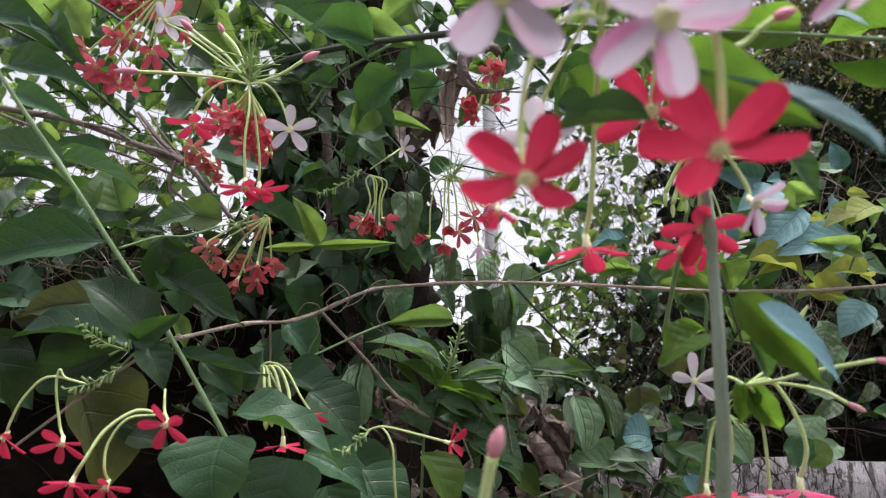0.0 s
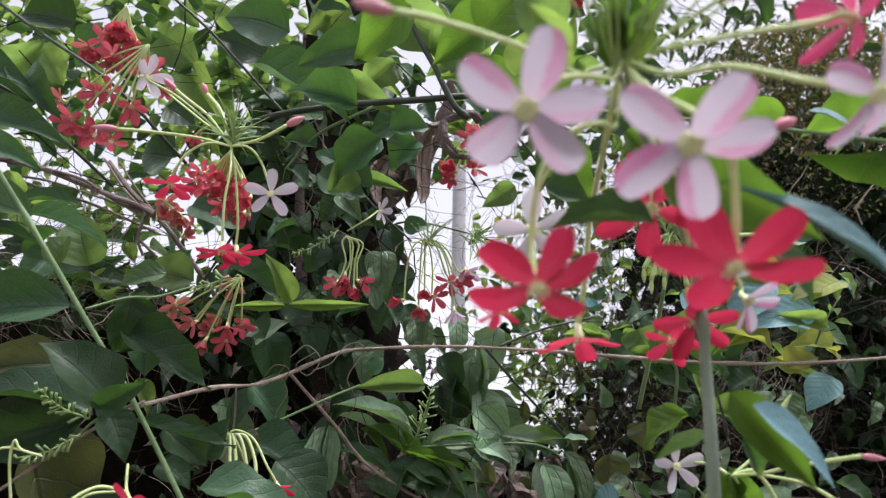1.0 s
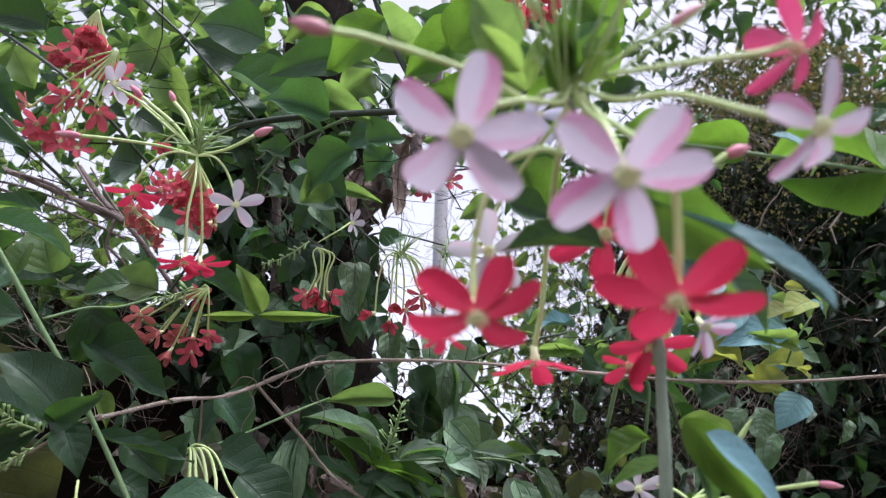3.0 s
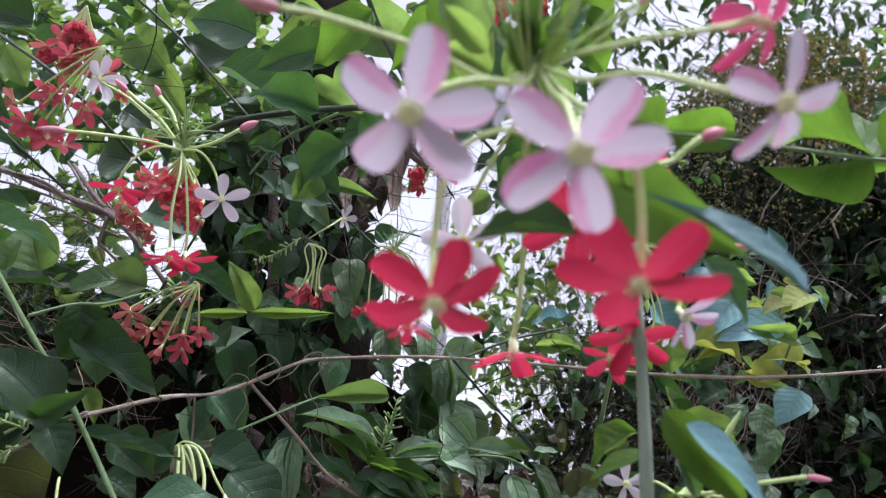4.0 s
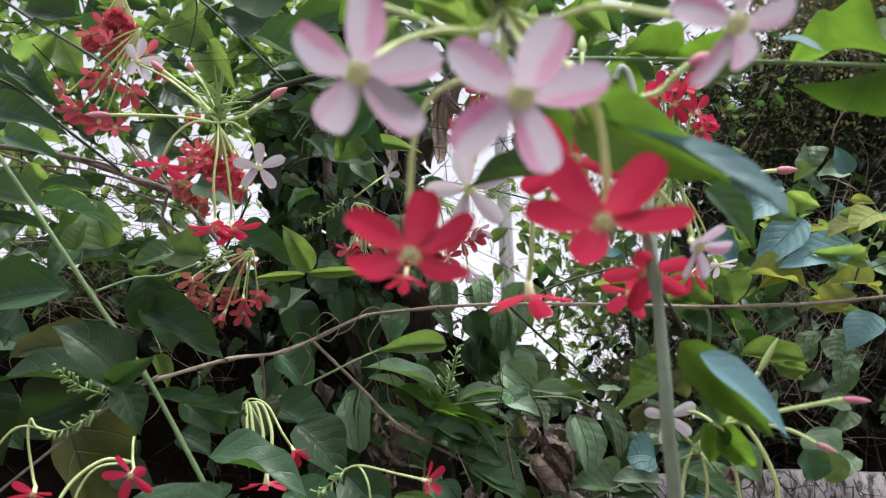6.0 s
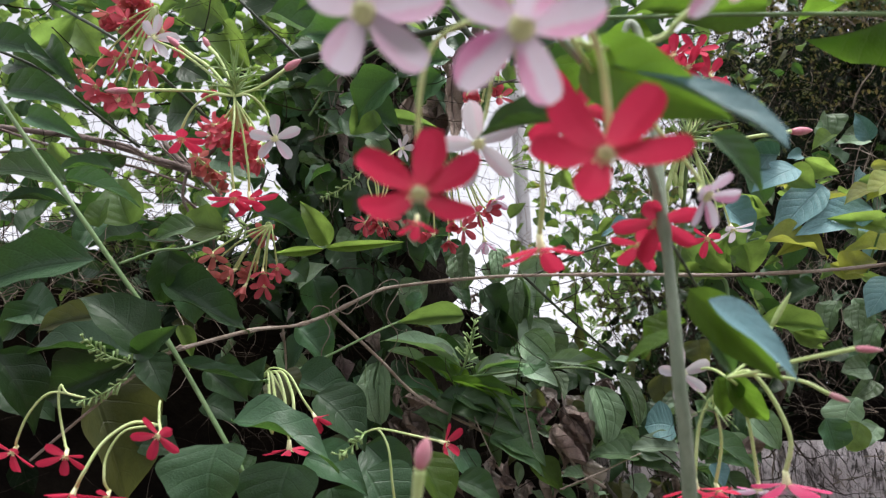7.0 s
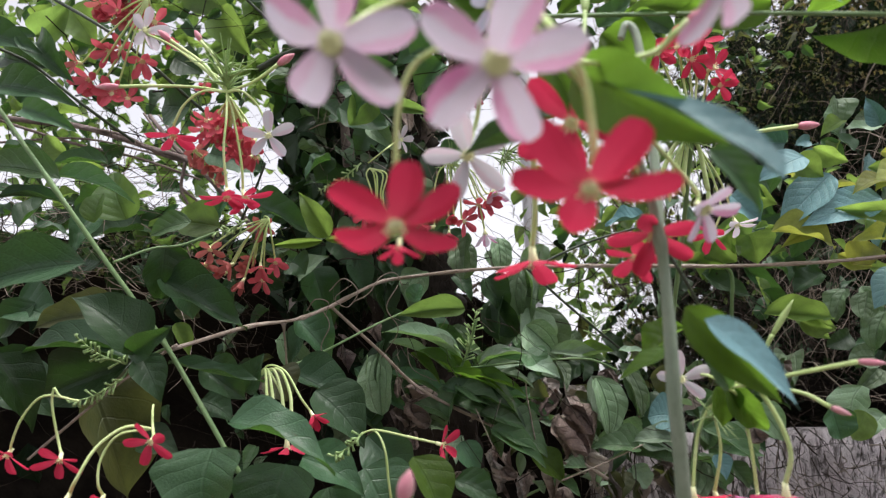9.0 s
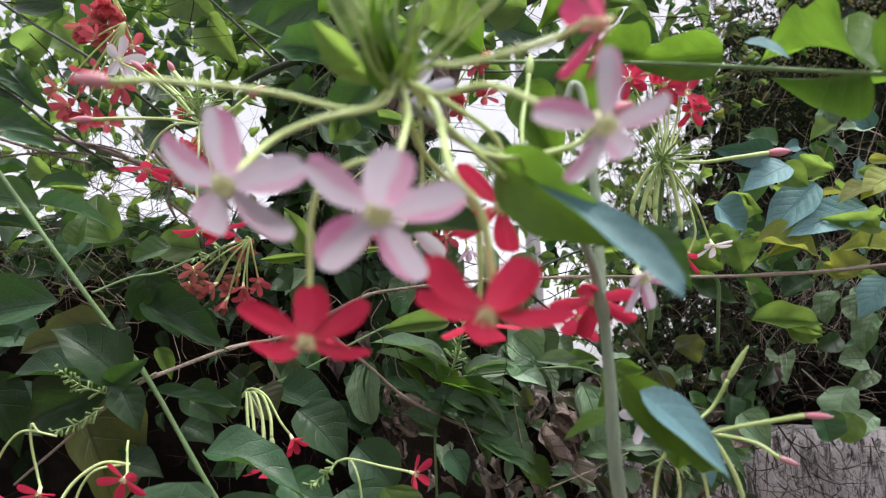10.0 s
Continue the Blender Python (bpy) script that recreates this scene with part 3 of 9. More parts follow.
def random_leaf(r, p, size, aspect, toward, droop, loose):
    """A pose for a leaf at p that hangs and faces roughly one way."""
    n = (Vector(toward) + Vector((r.gauss(0, 1), r.gauss(0, 1), r.gauss(0, 1))) * loose).normalized()
    d = Vector((r.gauss(0, 1), r.gauss(0, 1) * 0.6, r.gauss(0, 1) - droop))
    d = (d - n * d.dot(n)).normalized()
    length = size * r.uniform(0.65, 1.25)
    return leaf_pose(p, Vector(p) + d * length, length * aspect * r.uniform(0.85, 1.15), n)


def fill(parent, count, box, size, mats, shape="ovate", aspect=0.55, toward=(0, -1, 0.45), droop=1.0, loose=0.5, seed=1, single=True, egg=False, fine=False):
    """Leaves through a box of the plan (egg: through the egg that fits in it)."""
    r, (x0, x1), (y0, y1), (z0, z1) = random.Random(seed), *box
    made = {}
    for i in range(count):
        while True:
            q = (r.uniform(-1, 1), r.uniform(-1, 1), r.uniform(-1, 1))
            if not egg or q[0] ** 2 + q[1] ** 2 + q[2] ** 2 < 1:
                break
        p = ((x0 + x1) / 2 + q[0] * (x1 - x0) / 2, (y0 + y1) / 2 + q[1] * (y1 - y0) / 2, (z0 + z1) / 2 + q[2] * (z1 - z0) / 2)
        m, mat = random_leaf(r, p, size, aspect, toward, droop, loose), r.choice(mats)
        if single:
            part("leaf", leaf_mesh(shape, mat, r.randrange(10), True), None, parent, m)
        else:
            made.setdefault(mat, []).append(m)
    for mat, poses in made.items():
        joined("foliage", parent, shape, mat, poses)


def twigs(parent, count, box, length, thick, mat="twig", lean=(0, 0, 1), loose=0.8, seed=1, name="twig_tangle"):
    """A tangle of thin bent twigs through a box, in one mesh."""
    r, (x0, x1), (y0, y1), (z0, z1) = random.Random(seed), *box
    verts, faces = [], []
    for i in range(count):
        p = Vector((r.uniform(x0, x1), r.uniform(y0, y1), r.uniform(z0, z1)))
        d = (Vector(lean) + Vector((r.gauss(0, 1), r.gauss(0, 1), r.gauss(0, 1))) * loose).normalized()
        n, t0 = length * r.uniform(0.4, 1.2), thick * r.uniform(0.4, 1.3)
        kinks = 7
        bow = Vector((r.gauss(0, 1), r.gauss(0, 1), r.gauss(0, 1))) * 0.16
        base = len(verts)
        for k in range(kinks):
            x = d.orthogonal().normalized()
            y = d.cross(x)
            rad = t0 * (1 - 0.75 * k / (kinks - 1))
            for a in (0.0, 2.094, 4.189):
                verts.append(p + (x * math.cos(a) + y * math.sin(a)) * rad)
            if k:
                b = base + 3 * (k - 1)
                for e in range(3):
                    faces.append((b + e, b + (e + 1) % 3, b + 3 + (e + 1) % 3, b + 3 + e))
            d = (d + bow + Vector((r.gauss(0, 1), r.gauss(0, 1), r.gauss(0, 1))) * 0.22).normalized()
            p = p + d * n / (kinks - 1)
    me = bpy.data.meshes.new(name)
    me.from_pydata([v[:] for v in verts], [], faces)
    me.shade_smooth()
    me.materials.append(MAT[mat])
    return part(name, me, None, parent, None, "", "stuff")


# ---- ground, wall, bank and pole ----
def lumpy_sheet(name, nx, nz, fn, mat):
    return part(name, sheet(name, nz, nx, fn), MAT[mat], None)


ground = lumpy_sheet("ground", 60, 60, lambda u, v: (40 * u ** 3, 80 * (v - 0.5) ** 3 * 4, 0.03 * noise.noise(Vector((u * 30, v * 30, 0))) - 0.02), "ground")
tagged(ground, "unseen bare ground, pale brown to bounce light up to the flowers", "ground", kind="structure")


def solid_wall(name, x0, x1, y0, y1, top, mat, lump, label, category, undercut=0.0):
    """A thick standing wall with worn, uneven faces and a broken top edge."""
    bm = bmesh.new()
    nx, nz = 48, 30
    front, back = [], []
    for y, rows, way in ((y0, front, -1), (y1, back, 1)):
        for j in range(nz + 1):
            row = []
            for i in range(nx + 1):
                x = x0 + (x1 - x0) * i / nx
                h = top(x) + lump * 0.8 * noise.noise(Vector((x * 7, y, 3)))
                z = h * j / nz
                out = way * lump * (noise.fractal(Vector((x * 5, z * 5, y)), 0.9, 2.1, 4) - 0.4 * (j / nz) ** 6)
                row.append(bm.verts.new((x, y + out + (undercut * (1 - (j / nz) ** 5) if way < 0 else 0.0), z)))
            rows.append(row)
    for rows, flip in ((front, False), (back, True)):
        for j in range(nz):
            for i in range(nx):
                q = (rows[j][i], rows[j][i + 1], rows[j + 1][i + 1], rows[j + 1][i])
                bm.faces.new(q[::-1] if flip else q).smooth = True
    for i in range(nx):
        bm.faces.new((front[nz][i], front[nz][i + 1], back[nz][i + 1], back[nz][i])).smooth = True
    for i in (0, nx):
        for j in range(nz):
            bm.faces.new((front[j][i], front[j + 1][i], back[j + 1][i], back[j][i]))
    bmesh.ops.recalc_face_normals(bm, faces=bm.faces)
    return tagged(part(name, bm, MAT[mat], None), label, category, kind="structure")


# added wall, never in view: it holds back low light from behind the camera
solid_wall("wall_south", -6.0, 6.0, -1.75, -1.45, lambda x: 1.2, "soil", 0.03, "unseen plain dark wall added behind the camera to block low sky light", "wall")
solid_wall("wall_north", 0.27, 3.0, 1.11, 1.33, lambda x: 1.28 - 0.02 * (x - 0.57), "stone", 0.022, "grey weathered stone garden wall under creepers", "wall")
# the bank is undercut and coloured near-black to give the black shade between leaves
solid_wall("bank", -3.0, 1.6, 1.28, 2.66, lambda x: 1.39 + 0.28 * min(max((0.30 - x) / 0.54, 0), 1) ** 0.7 - 0.03 * min(max((x - 0.26) / 0.06, 0), 1), "soil", 0.06, "earth bank behind the creepers, near-black for the shade between leaves", "bank", undercut=1.0)
pole = thing("pole", (0.327, 2.477, 0), "slim grey painted pole standing beyond the creepers", "pole")
stem(pole, [(0.327, 2.477, -0.05), (0.327, 2.477, 1.8), (0.327, 2.477, 3.6)], 0.027, 0.027, "post", "shaft", sides=12, rough=0.0)
part("cap", (lambda b: (sweep(b, [Vector((0.327, 2.477, 3.59)), Vector((0.327, 2.477, 3.61)), Vector((0.327, 2.477, 3.63))], lambda s: 0.031 - 0.008 * s, 12), b)[1])(bmesh.new()), MAT["post"], pole)

# ---- tree overgrown by climbers ----
tree = thing("climber_covered_tree", (-0.019, 1.248, 1.199), "tree trunk wrapped in broad-leaved climbers, bark darkened for their shade", "tree")
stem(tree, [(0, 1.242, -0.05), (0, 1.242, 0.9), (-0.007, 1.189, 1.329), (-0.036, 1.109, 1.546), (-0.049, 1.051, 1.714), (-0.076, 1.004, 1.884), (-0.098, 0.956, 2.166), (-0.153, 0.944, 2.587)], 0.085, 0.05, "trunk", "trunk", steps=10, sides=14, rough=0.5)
stem(tree, [(-0.0398, 1.0504, 1.7139), (0.0044, 1.0059, 1.7862), (0.0471, 0.962, 1.8207), (0.0828, 0.9113, 1.9168), (0.1012, 0.8667, 2.0687)], 0.0187, 0.0070, "limb", "limb", rough=0.5)
stem(tree, [(-0.1635, 1.0756, 2.1288), (-0.1608, 1.1096, 2.0092), (-0.1574, 1.1337, 1.8511), (-0.1383, 1.1568, 1.656)], 0.0083, 0.0100, "limb", "limb", rough=0.4)
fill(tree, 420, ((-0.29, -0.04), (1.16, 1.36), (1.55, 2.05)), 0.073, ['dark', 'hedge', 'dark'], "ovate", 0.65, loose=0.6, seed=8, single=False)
fill(tree, 52, ((-0.12, -0.015), (0.91, 1.02), (1.52, 1.86)), 0.057, ['dark', 'oval', 'dark', 'mid'], "heart", 0.64, loose=0.45, seed=3)
fill(tree, 44, ((-0.21, -0.05), (0.87, 1.10), (1.70, 1.90)), 0.054, ['dark', 'dark', 'oval'], "heart", 0.6, loose=0.5, seed=4)
fill(tree, 54, ((-0.14, 0.00), (0.81, 1.03), (1.89, 2.12)), 0.054, ['dark', 'mid', 'canopy'], "ovate", 0.5, loose=0.6, seed=5)
twigs(tree, 70, ((-0.15, 0.06), (0.89, 1.03), (1.52, 1.85)), 0.129, 0.00129, "shaded_twig", loose=0.6, seed=7)

# ---- creeper that hangs over the bank ----
bank_creeper = thing("creeper", (-0.142, 1.124, 1.225), "dark green broad-leaved creeper hanging over an earth bank", "creeper")
fill(bank_creeper, 12, ((-0.64, -0.15), (0.99, 1.22), (1.21, 1.57)), 0.071, ['dark', 'hedge', 'dark'], "ovate", 0.55, loose=0.4, seed=11, single=False)
fill(bank_creeper, 10, ((-0.23, 0.22), (1.04, 1.20), (1.20, 1.62)), 0.065, ['dark', 'hedge', 'oval'], "heart", 0.62, droop=2.0, loose=0.4, seed=12, single=False)
fill(bank_creeper, 10, ((0.05, 0.40), (1.00, 1.12), (1.21, 1.50)), 0.056, ['oval', 'dark', 'olive'], "oval", 0.5, droop=2.0, loose=0.4, seed=13)
twigs(bank_creeper, 60, ((-0.57, -0.13), (0.73, 1.19), (1.22, 1.58)), 0.148, 0.00093, "shaded_twig", lean=(0.2, 0, -0.6), loose=0.7, seed=14)
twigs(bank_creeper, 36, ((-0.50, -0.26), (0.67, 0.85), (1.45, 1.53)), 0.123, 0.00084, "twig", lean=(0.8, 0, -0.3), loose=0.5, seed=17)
twigs(bank_creeper, 85, ((-0.21, 0.39), (0.85, 1.16), (1.21, 1.59)), 0.142, 0.00109, "shaded_twig", lean=(0.1, 0, -0.8), loose=0.6, seed=15)
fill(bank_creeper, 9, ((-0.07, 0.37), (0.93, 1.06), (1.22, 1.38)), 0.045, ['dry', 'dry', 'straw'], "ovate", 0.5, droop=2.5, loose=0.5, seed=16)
twigs(bank_creeper, 105, ((-0.30, 0.35), (0.82, 1.00), (1.23, 1.56)), 0.114, 0.00076, "shaded_twig", lean=(0.3, 0, -0.5), loose=0.7, seed=18)
fill(bank_creeper, 26, ((-0.28, 0.37), (0.94, 1.02), (1.23, 1.56)), 0.028, ['dry', 'straw', 'dry', 'olive'], "ovate", 0.45, droop=1.5, loose=0.8, seed=19)
fill(bank_creeper, 16, ((-0.28, 0.37), (0.93, 1.04), (1.23, 1.57)), 0.036, ['lit_green', 'pale', 'oval', 'lit_green', 'dark'], "ovate", 0.5, droop=1.0, loose=0.6, seed=20, single=False)
fill(bank_creeper, 16, ((-0.56, -0.36), (0.69, 0.88), (1.53, 1.62)), 0.061, ['dark', 'mid', 'dark'], "ovate", 0.5, toward=(0, -0.8, 0.5), droop=0.3, loose=0.4, seed=201)
fill(bank_creeper, 8, ((-0.60, -0.24), (0.89, 0.99), (1.23, 1.53)), 0.039, ['dark', 'dark', 'olive'], "ovate", 0.5, droop=1.0, loose=0.6, seed=202)
fill(bank_creeper, 26, ((-0.74, -0.39), (0.94, 1.18), (1.55, 1.62)), 0.063, ['dark', 'dark', 'mid'], "ovate", 0.5, toward=(0, -0.8, 0.4), droop=0.4, loose=0.5, seed=203, single=False)
twigs(bank_creeper, 140, ((-0.69, -0.31), (0.84, 1.14), (1.56, 1.65)), 0.151, 0.00084, "shaded_twig", lean=(0.8, 0, -0.2), loose=0.6, seed=204)
fill(bank_creeper, 24, ((0.35, 0.53), (1.01, 1.09), (1.29, 1.39)), 0.046, ['lit_green', 'oval', 'dark', 'dry'], "ovate", 0.55, loose=0.5, seed=205)
leaf(bank_creeper, "straw", "lance", (0.237, 0.976, 1.242), (0.245, 0.977, 1.197), 0.0173, (-0.03, -1.00, -0.04))
leaf(bank_creeper, "dry", "ovate", (0.15, 0.945, 1.357), (0.132, 0.945, 1.316), 0.0273, (-0.16, -0.99, 0.05))
leaf(bank_creeper, "oval", "oval", (0.217, 0.945, 1.355), (0.248, 0.951, 1.294), 0.0395, (-0.16, -0.97, -0.18))
leaf(bank_creeper, "oval", "oval", (0.264, 0.94, 1.377), (0.287, 0.947, 1.312), 0.0303, (0.10, -0.99, -0.07))
leaf(bank_creeper, "olive", "ovate", (0.319, 0.938, 1.383), (0.322, 0.942, 1.329), 0.0472, (-0.14, -0.99, -0.08))
leaf(bank_creeper, "dry", "ovate", (0.225, 0.94, 1.374), (0.253, 0.937, 1.346), 0.0288, (0.04, -0.99, 0.14))
leaf(bank_creeper, "pale", "heart", (0.285, 0.965, 1.282), (0.205, 0.956, 1.277), 0.0400, (0.07, -0.85, 0.52))
leaf(bank_creeper, "pale", "heart", (0.269, 0.963, 1.29), (0.336, 0.958, 1.269), 0.0466, (0.12, -0.81, 0.57))
leaf(bank_creeper, "pale", "heart", (0.206, 0.972, 1.254), (0.169, 0.962, 1.252), 0.0231, (0.18, -0.82, 0.55))
leaf(bank_creeper, "dark", "oval", (0.326, 0.949, 1.341), (0.291, 0.948, 1.308), 0.0546, (-0.42, -0.77, 0.48))
leaf(bank_creeper, "olive", "oval", (0.244, 0.976, 1.241), (0.241, 0.975, 1.205), 0.0355, (-0.66, -0.75, 0.07))
leaf(bank_creeper, "pale", "oval", (0.268, 0.974, 1.248), (0.288, 0.972, 1.218), 0.0389, (0.38, -0.87, 0.31))
leaf(bank_creeper, "dry", "ovate", (0.173, 0.981, 1.221), (0.17, 0.982, 1.177), 0.0466, (-0.14, -0.99, -0.02))
leaf(bank_creeper, "straw", "lance", (0.205, 0.945, 1.356), (0.175, 0.941, 1.334), 0.0194, (-0.38, -0.67, 0.64))
leaf(bank_creeper, "pale", "oval", (0.128, 0.906, 1.502), (0.109, 0.916, 1.425), 0.0551, (-0.24, -0.97, -0.07))
leaf(bank_creeper, "oval", "oval", (0.146, 0.916, 1.463), (0.165, 0.927, 1.386), 0.0615, (0.43, -0.90, -0.01))
leaf(bank_creeper, "oval", "oval", (0.103, 0.92, 1.449), (0.093, 0.92, 1.411), 0.0319, (-0.03, -1.00, 0.01))
leaf(bank_creeper, "pale", "oval", (0.152, 0.894, 1.546), (0.137, 0.904, 1.469), 0.0575, (-0.42, -0.91, -0.04))
leaf(bank_creeper, "lit_green", "oval", (0.398, 0.982, 1.298), (0.37, 0.979, 1.268), 0.0321, (-0.42, -0.77, 0.47))
leaf(bank_creeper, "lit_green", "ovate", (0.39, 0.988, 1.275), (0.46, 0.983, 1.254), 0.0235, (-0.06, -1.00, 0.01))
leaf(bank_creeper, "lit_green", "oval", (0.382, 0.99, 1.267), (0.404, 0.994, 1.213), 0.0330, (0.29, -0.96, 0.05))
leaf(bank_creeper, "lit_green", "ovate", (0.409, 0.995, 1.247), (0.439, 0.994, 1.212), 0.0267, (0.18, -0.97, 0.19))
leaf(bank_creeper, "dry", "oval", (0.442, 0.982, 1.296), (0.453, 0.978, 1.273), 0.0482, (-0.24, -0.97, 0.06))
stem(bank_creeper, [(0.0924, 0.9543, 1.2034), (0.1538, 0.9476, 1.2294), (0.2171, 0.9525, 1.2506), (0.2821, 0.9547, 1.282)], 0.0019, 0.0012, "stem_green", "stem")
leaf(bank_creeper, "mid", "heart", (-0.16, 0.895, 1.52), (-0.131, 0.904, 1.445), 0.0512, (0.29, -0.96, -0.00))
leaf(bank_creeper, "dark", "heart", (-0.1, 0.887, 1.535), (-0.086, 0.89, 1.482), 0.0423, (0.25, -0.97, -0.01))
leaf(tree, "dark", "heart", (-0.127, 0.88, 1.565), (-0.102, 0.881, 1.518), 0.0478, (0.34, -0.93, 0.16))
leaf(bank_creeper, "dark", "oval", (-0.07, 0.92, 1.41), (-0.079, 0.935, 1.325), 0.0468, (0.01, -0.99, -0.17))
leaf(bank_creeper, "oval", "oval", (0.041, 0.873, 1.549), (0.047, 0.877, 1.497), 0.0437, (0.32, -0.95, -0.04))
leaf(bank_creeper, "oval", "oval", (0.091, 0.869, 1.551), (0.096, 0.872, 1.504), 0.0366, (0.45, -0.90, 0.00))
leaf(bank_creeper, "dark", "oval", (0.081, 0.893, 1.47), (0.111, 0.895, 1.421), 0.0387, (-0.12, -0.99, -0.10))
leaf(bank_creeper, "dark", "heart", (-0.033, 0.905, 1.455), (-0.07, 0.91, 1.409), 0.0410, (-0.29, -0.95, 0.13))
leaf(bank_creeper, "dark", "heart", (-0.065, 0.895, 1.499), (-0.056, 0.898, 1.449), 0.0410, (0.41, -0.91, 0.02))
leaf(tree, "oval", "heart", (-0.014, 0.853, 1.631), (-0.005, 0.86, 1.569), 0.0437, (-0.01, -0.99, -0.11))
leaf(tree, "dark", "heart", (-0.137, 0.851, 1.668), (-0.15, 0.851, 1.635), 0.0375, (0.21, -0.97, -0.08))
leaf(tree, "dark", "heart", (-0.077, 0.839, 1.697), (-0.094, 0.839, 1.664), 0.0344, (0.19, -0.98, -0.11))
leaf(tree, "dark", "ovate", (-0.063, 0.861, 1.616), (-0.035, 0.864, 1.562), 0.0458, (0.44, -0.88, 0.17))
leaf(bank_creeper, "oval", "oval", (-0.208, 0.921, 1.439), (-0.159, 0.929, 1.365), 0.0375, (0.14, -0.99, -0.01))
leaf(tree, "mid", "heart", (-0.001, 0.871, 1.565), (-0.019, 0.873, 1.526), 0.0381, (-0.46, -0.87, 0.17))
leaf(tree, "dark", "heart", (-0.091, 0.856, 1.638), (-0.112, 0.859, 1.598), 0.0399, (0.15, -0.98, -0.14))
leaf(bank_creeper, "dark", "heart", (0.073, 0.885, 1.499), (0.103, 0.886, 1.453), 0.0410, (0.18, -0.98, 0.11))
leaf(bank_creeper, "oval", "oval", (0.118, 0.879, 1.51), (0.111, 0.887, 1.448), 0.0424, (-0.52, -0.85, -0.04))
leaf(tree, "oval", "oval", (-0.036, 0.863, 1.602), (-0.013, 0.865, 1.555), 0.0342, (0.26, -0.96, 0.10))
leaf(bank_creeper, "mid", "ovate", (0.005, 0.907, 1.44), (0.051, 0.904, 1.402), 0.0250, (-0.10, -0.99, -0.05))

fill(bank_creeper, 14, ((0.14, 0.27), (1.03, 1.14), (1.38, 1.45)), 0.050, ['dark', 'oval', 'dark'], "oval", 0.6, droop=1.2, loose=0.4, seed=390)

# ---- dense hedge and its twigs ----
hedge = thing("hedge", (0.817, 1.484, 1.2), "dense dark twiggy hedge with scattered oval leaves", "hedge")
twigs(hedge, 36, ((0.59, 1.19), (1.09, 1.40), (1.68, 2.15)), 0.282, 0.00176, "twig", lean=(0.1, 0, 0.5), loose=0.8, seed=233)
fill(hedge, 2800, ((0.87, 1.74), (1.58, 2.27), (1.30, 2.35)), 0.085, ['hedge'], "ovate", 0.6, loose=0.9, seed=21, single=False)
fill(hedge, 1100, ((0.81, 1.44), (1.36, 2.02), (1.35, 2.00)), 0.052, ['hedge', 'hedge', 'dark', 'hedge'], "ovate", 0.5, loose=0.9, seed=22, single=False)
fill(hedge, 190, ((0.32, 0.69), (1.41, 2.00), (1.40, 1.79)), 0.026, ['olive', 'lime', 'canopy'], "ovate", 0.5, loose=0.9, seed=23, single=False)
fill(hedge, 176, ((0.36, 0.66), (1.24, 1.54), (1.32, 1.49)), 0.026, ['dark', 'hedge', 'dark', 'olive'], "ovate", 0.55, loose=0.9, seed=231, single=False)
twigs(hedge, 300, ((0.40, 0.66), (1.19, 1.54), (1.30, 1.51)), 0.136, 0.00125, "shaded_twig", lean=(0.2, 0, 0.5), loose=0.8, seed=232)
twigs(hedge, 900, ((0.42, 1.35), (1.19, 1.86), (1.35, 1.83)), 0.224, 0.00118, "shaded_twig", lean=(0.1, 0, 0.8), loose=0.7, seed=24)
twigs(hedge, 60, ((0.47, 1.02), (1.05, 1.25), (1.29, 1.65)), 0.219, 0.00120, "shaded_twig", lean=(0.15, 0, -0.8), loose=0.45, seed=25)
twigs(hedge, 620, ((0.43, 0.83), (1.31, 1.89), (1.38, 1.78)), 0.176, 0.00122, "shaded_twig", lean=(0.3, 0, 0.4), loose=0.9, seed=26)
fill(hedge, 22, ((0.54, 1.01), (1.04, 1.27), (1.35, 1.72)), 0.059, ['oval', 'dark', 'mid'], "heart", 0.66, droop=1.6, loose=0.45, seed=27)
fill(hedge, 36, ((0.24, 0.53), (1.07, 1.45), (1.59, 1.84)), 0.037, ['canopy', 'lime', 'mid', 'canopy'], "ovate", 0.6, droop=0.6, loose=0.6, seed=28)
fill(hedge, 36, ((0.13, 0.32), (1.16, 1.50), (1.49, 1.71)), 0.039, ['canopy', 'lime', 'mid'], "ovate", 0.6, droop=0.6, loose=0.6, seed=29)
fill(hedge, 85, ((0.20, 0.58), (1.16, 1.71), (1.69, 1.99)), 0.027, ['lime', 'canopy', 'yellow', 'canopy'], "ovate", 0.6, droop=0.6, loose=0.7, seed=30)
twigs(hedge, 195, ((0.32, 0.61), (1.13, 1.58), (1.75, 2.10)), 0.185, 0.00111, "twig", lean=(0.3, 0, 0.5), loose=0.8, seed=301)
fill(hedge, 165, ((0.34, 0.64), (1.17, 1.67), (1.77, 2.13)), 0.023, ['canopy', 'olive', 'mid', 'dark'], "ovate", 0.55, droop=0.6, loose=0.8, seed=302, single=False)
twigs(hedge, 180, ((0.17, 0.58), (1.16, 1.71), (1.69, 1.99)), 0.140, 0.00115, "twig", lean=(0.4, 0, 0.4), loose=0.8, seed=300)
leaf(hedge, "oval", "oval", (0.654, 1.015, 1.487), (0.643, 1.016, 1.444), 0.0399, (-0.58, -0.80, 0.14))
leaf(hedge, "oval", "oval", (0.62, 1.014, 1.492), (0.596, 1.016, 1.445), 0.0372, (-0.70, -0.62, 0.34))
leaf(hedge, "oval", "heart", (0.664, 1.041, 1.391), (0.616, 1.031, 1.387), 0.0442, (0.17, -0.96, 0.21))
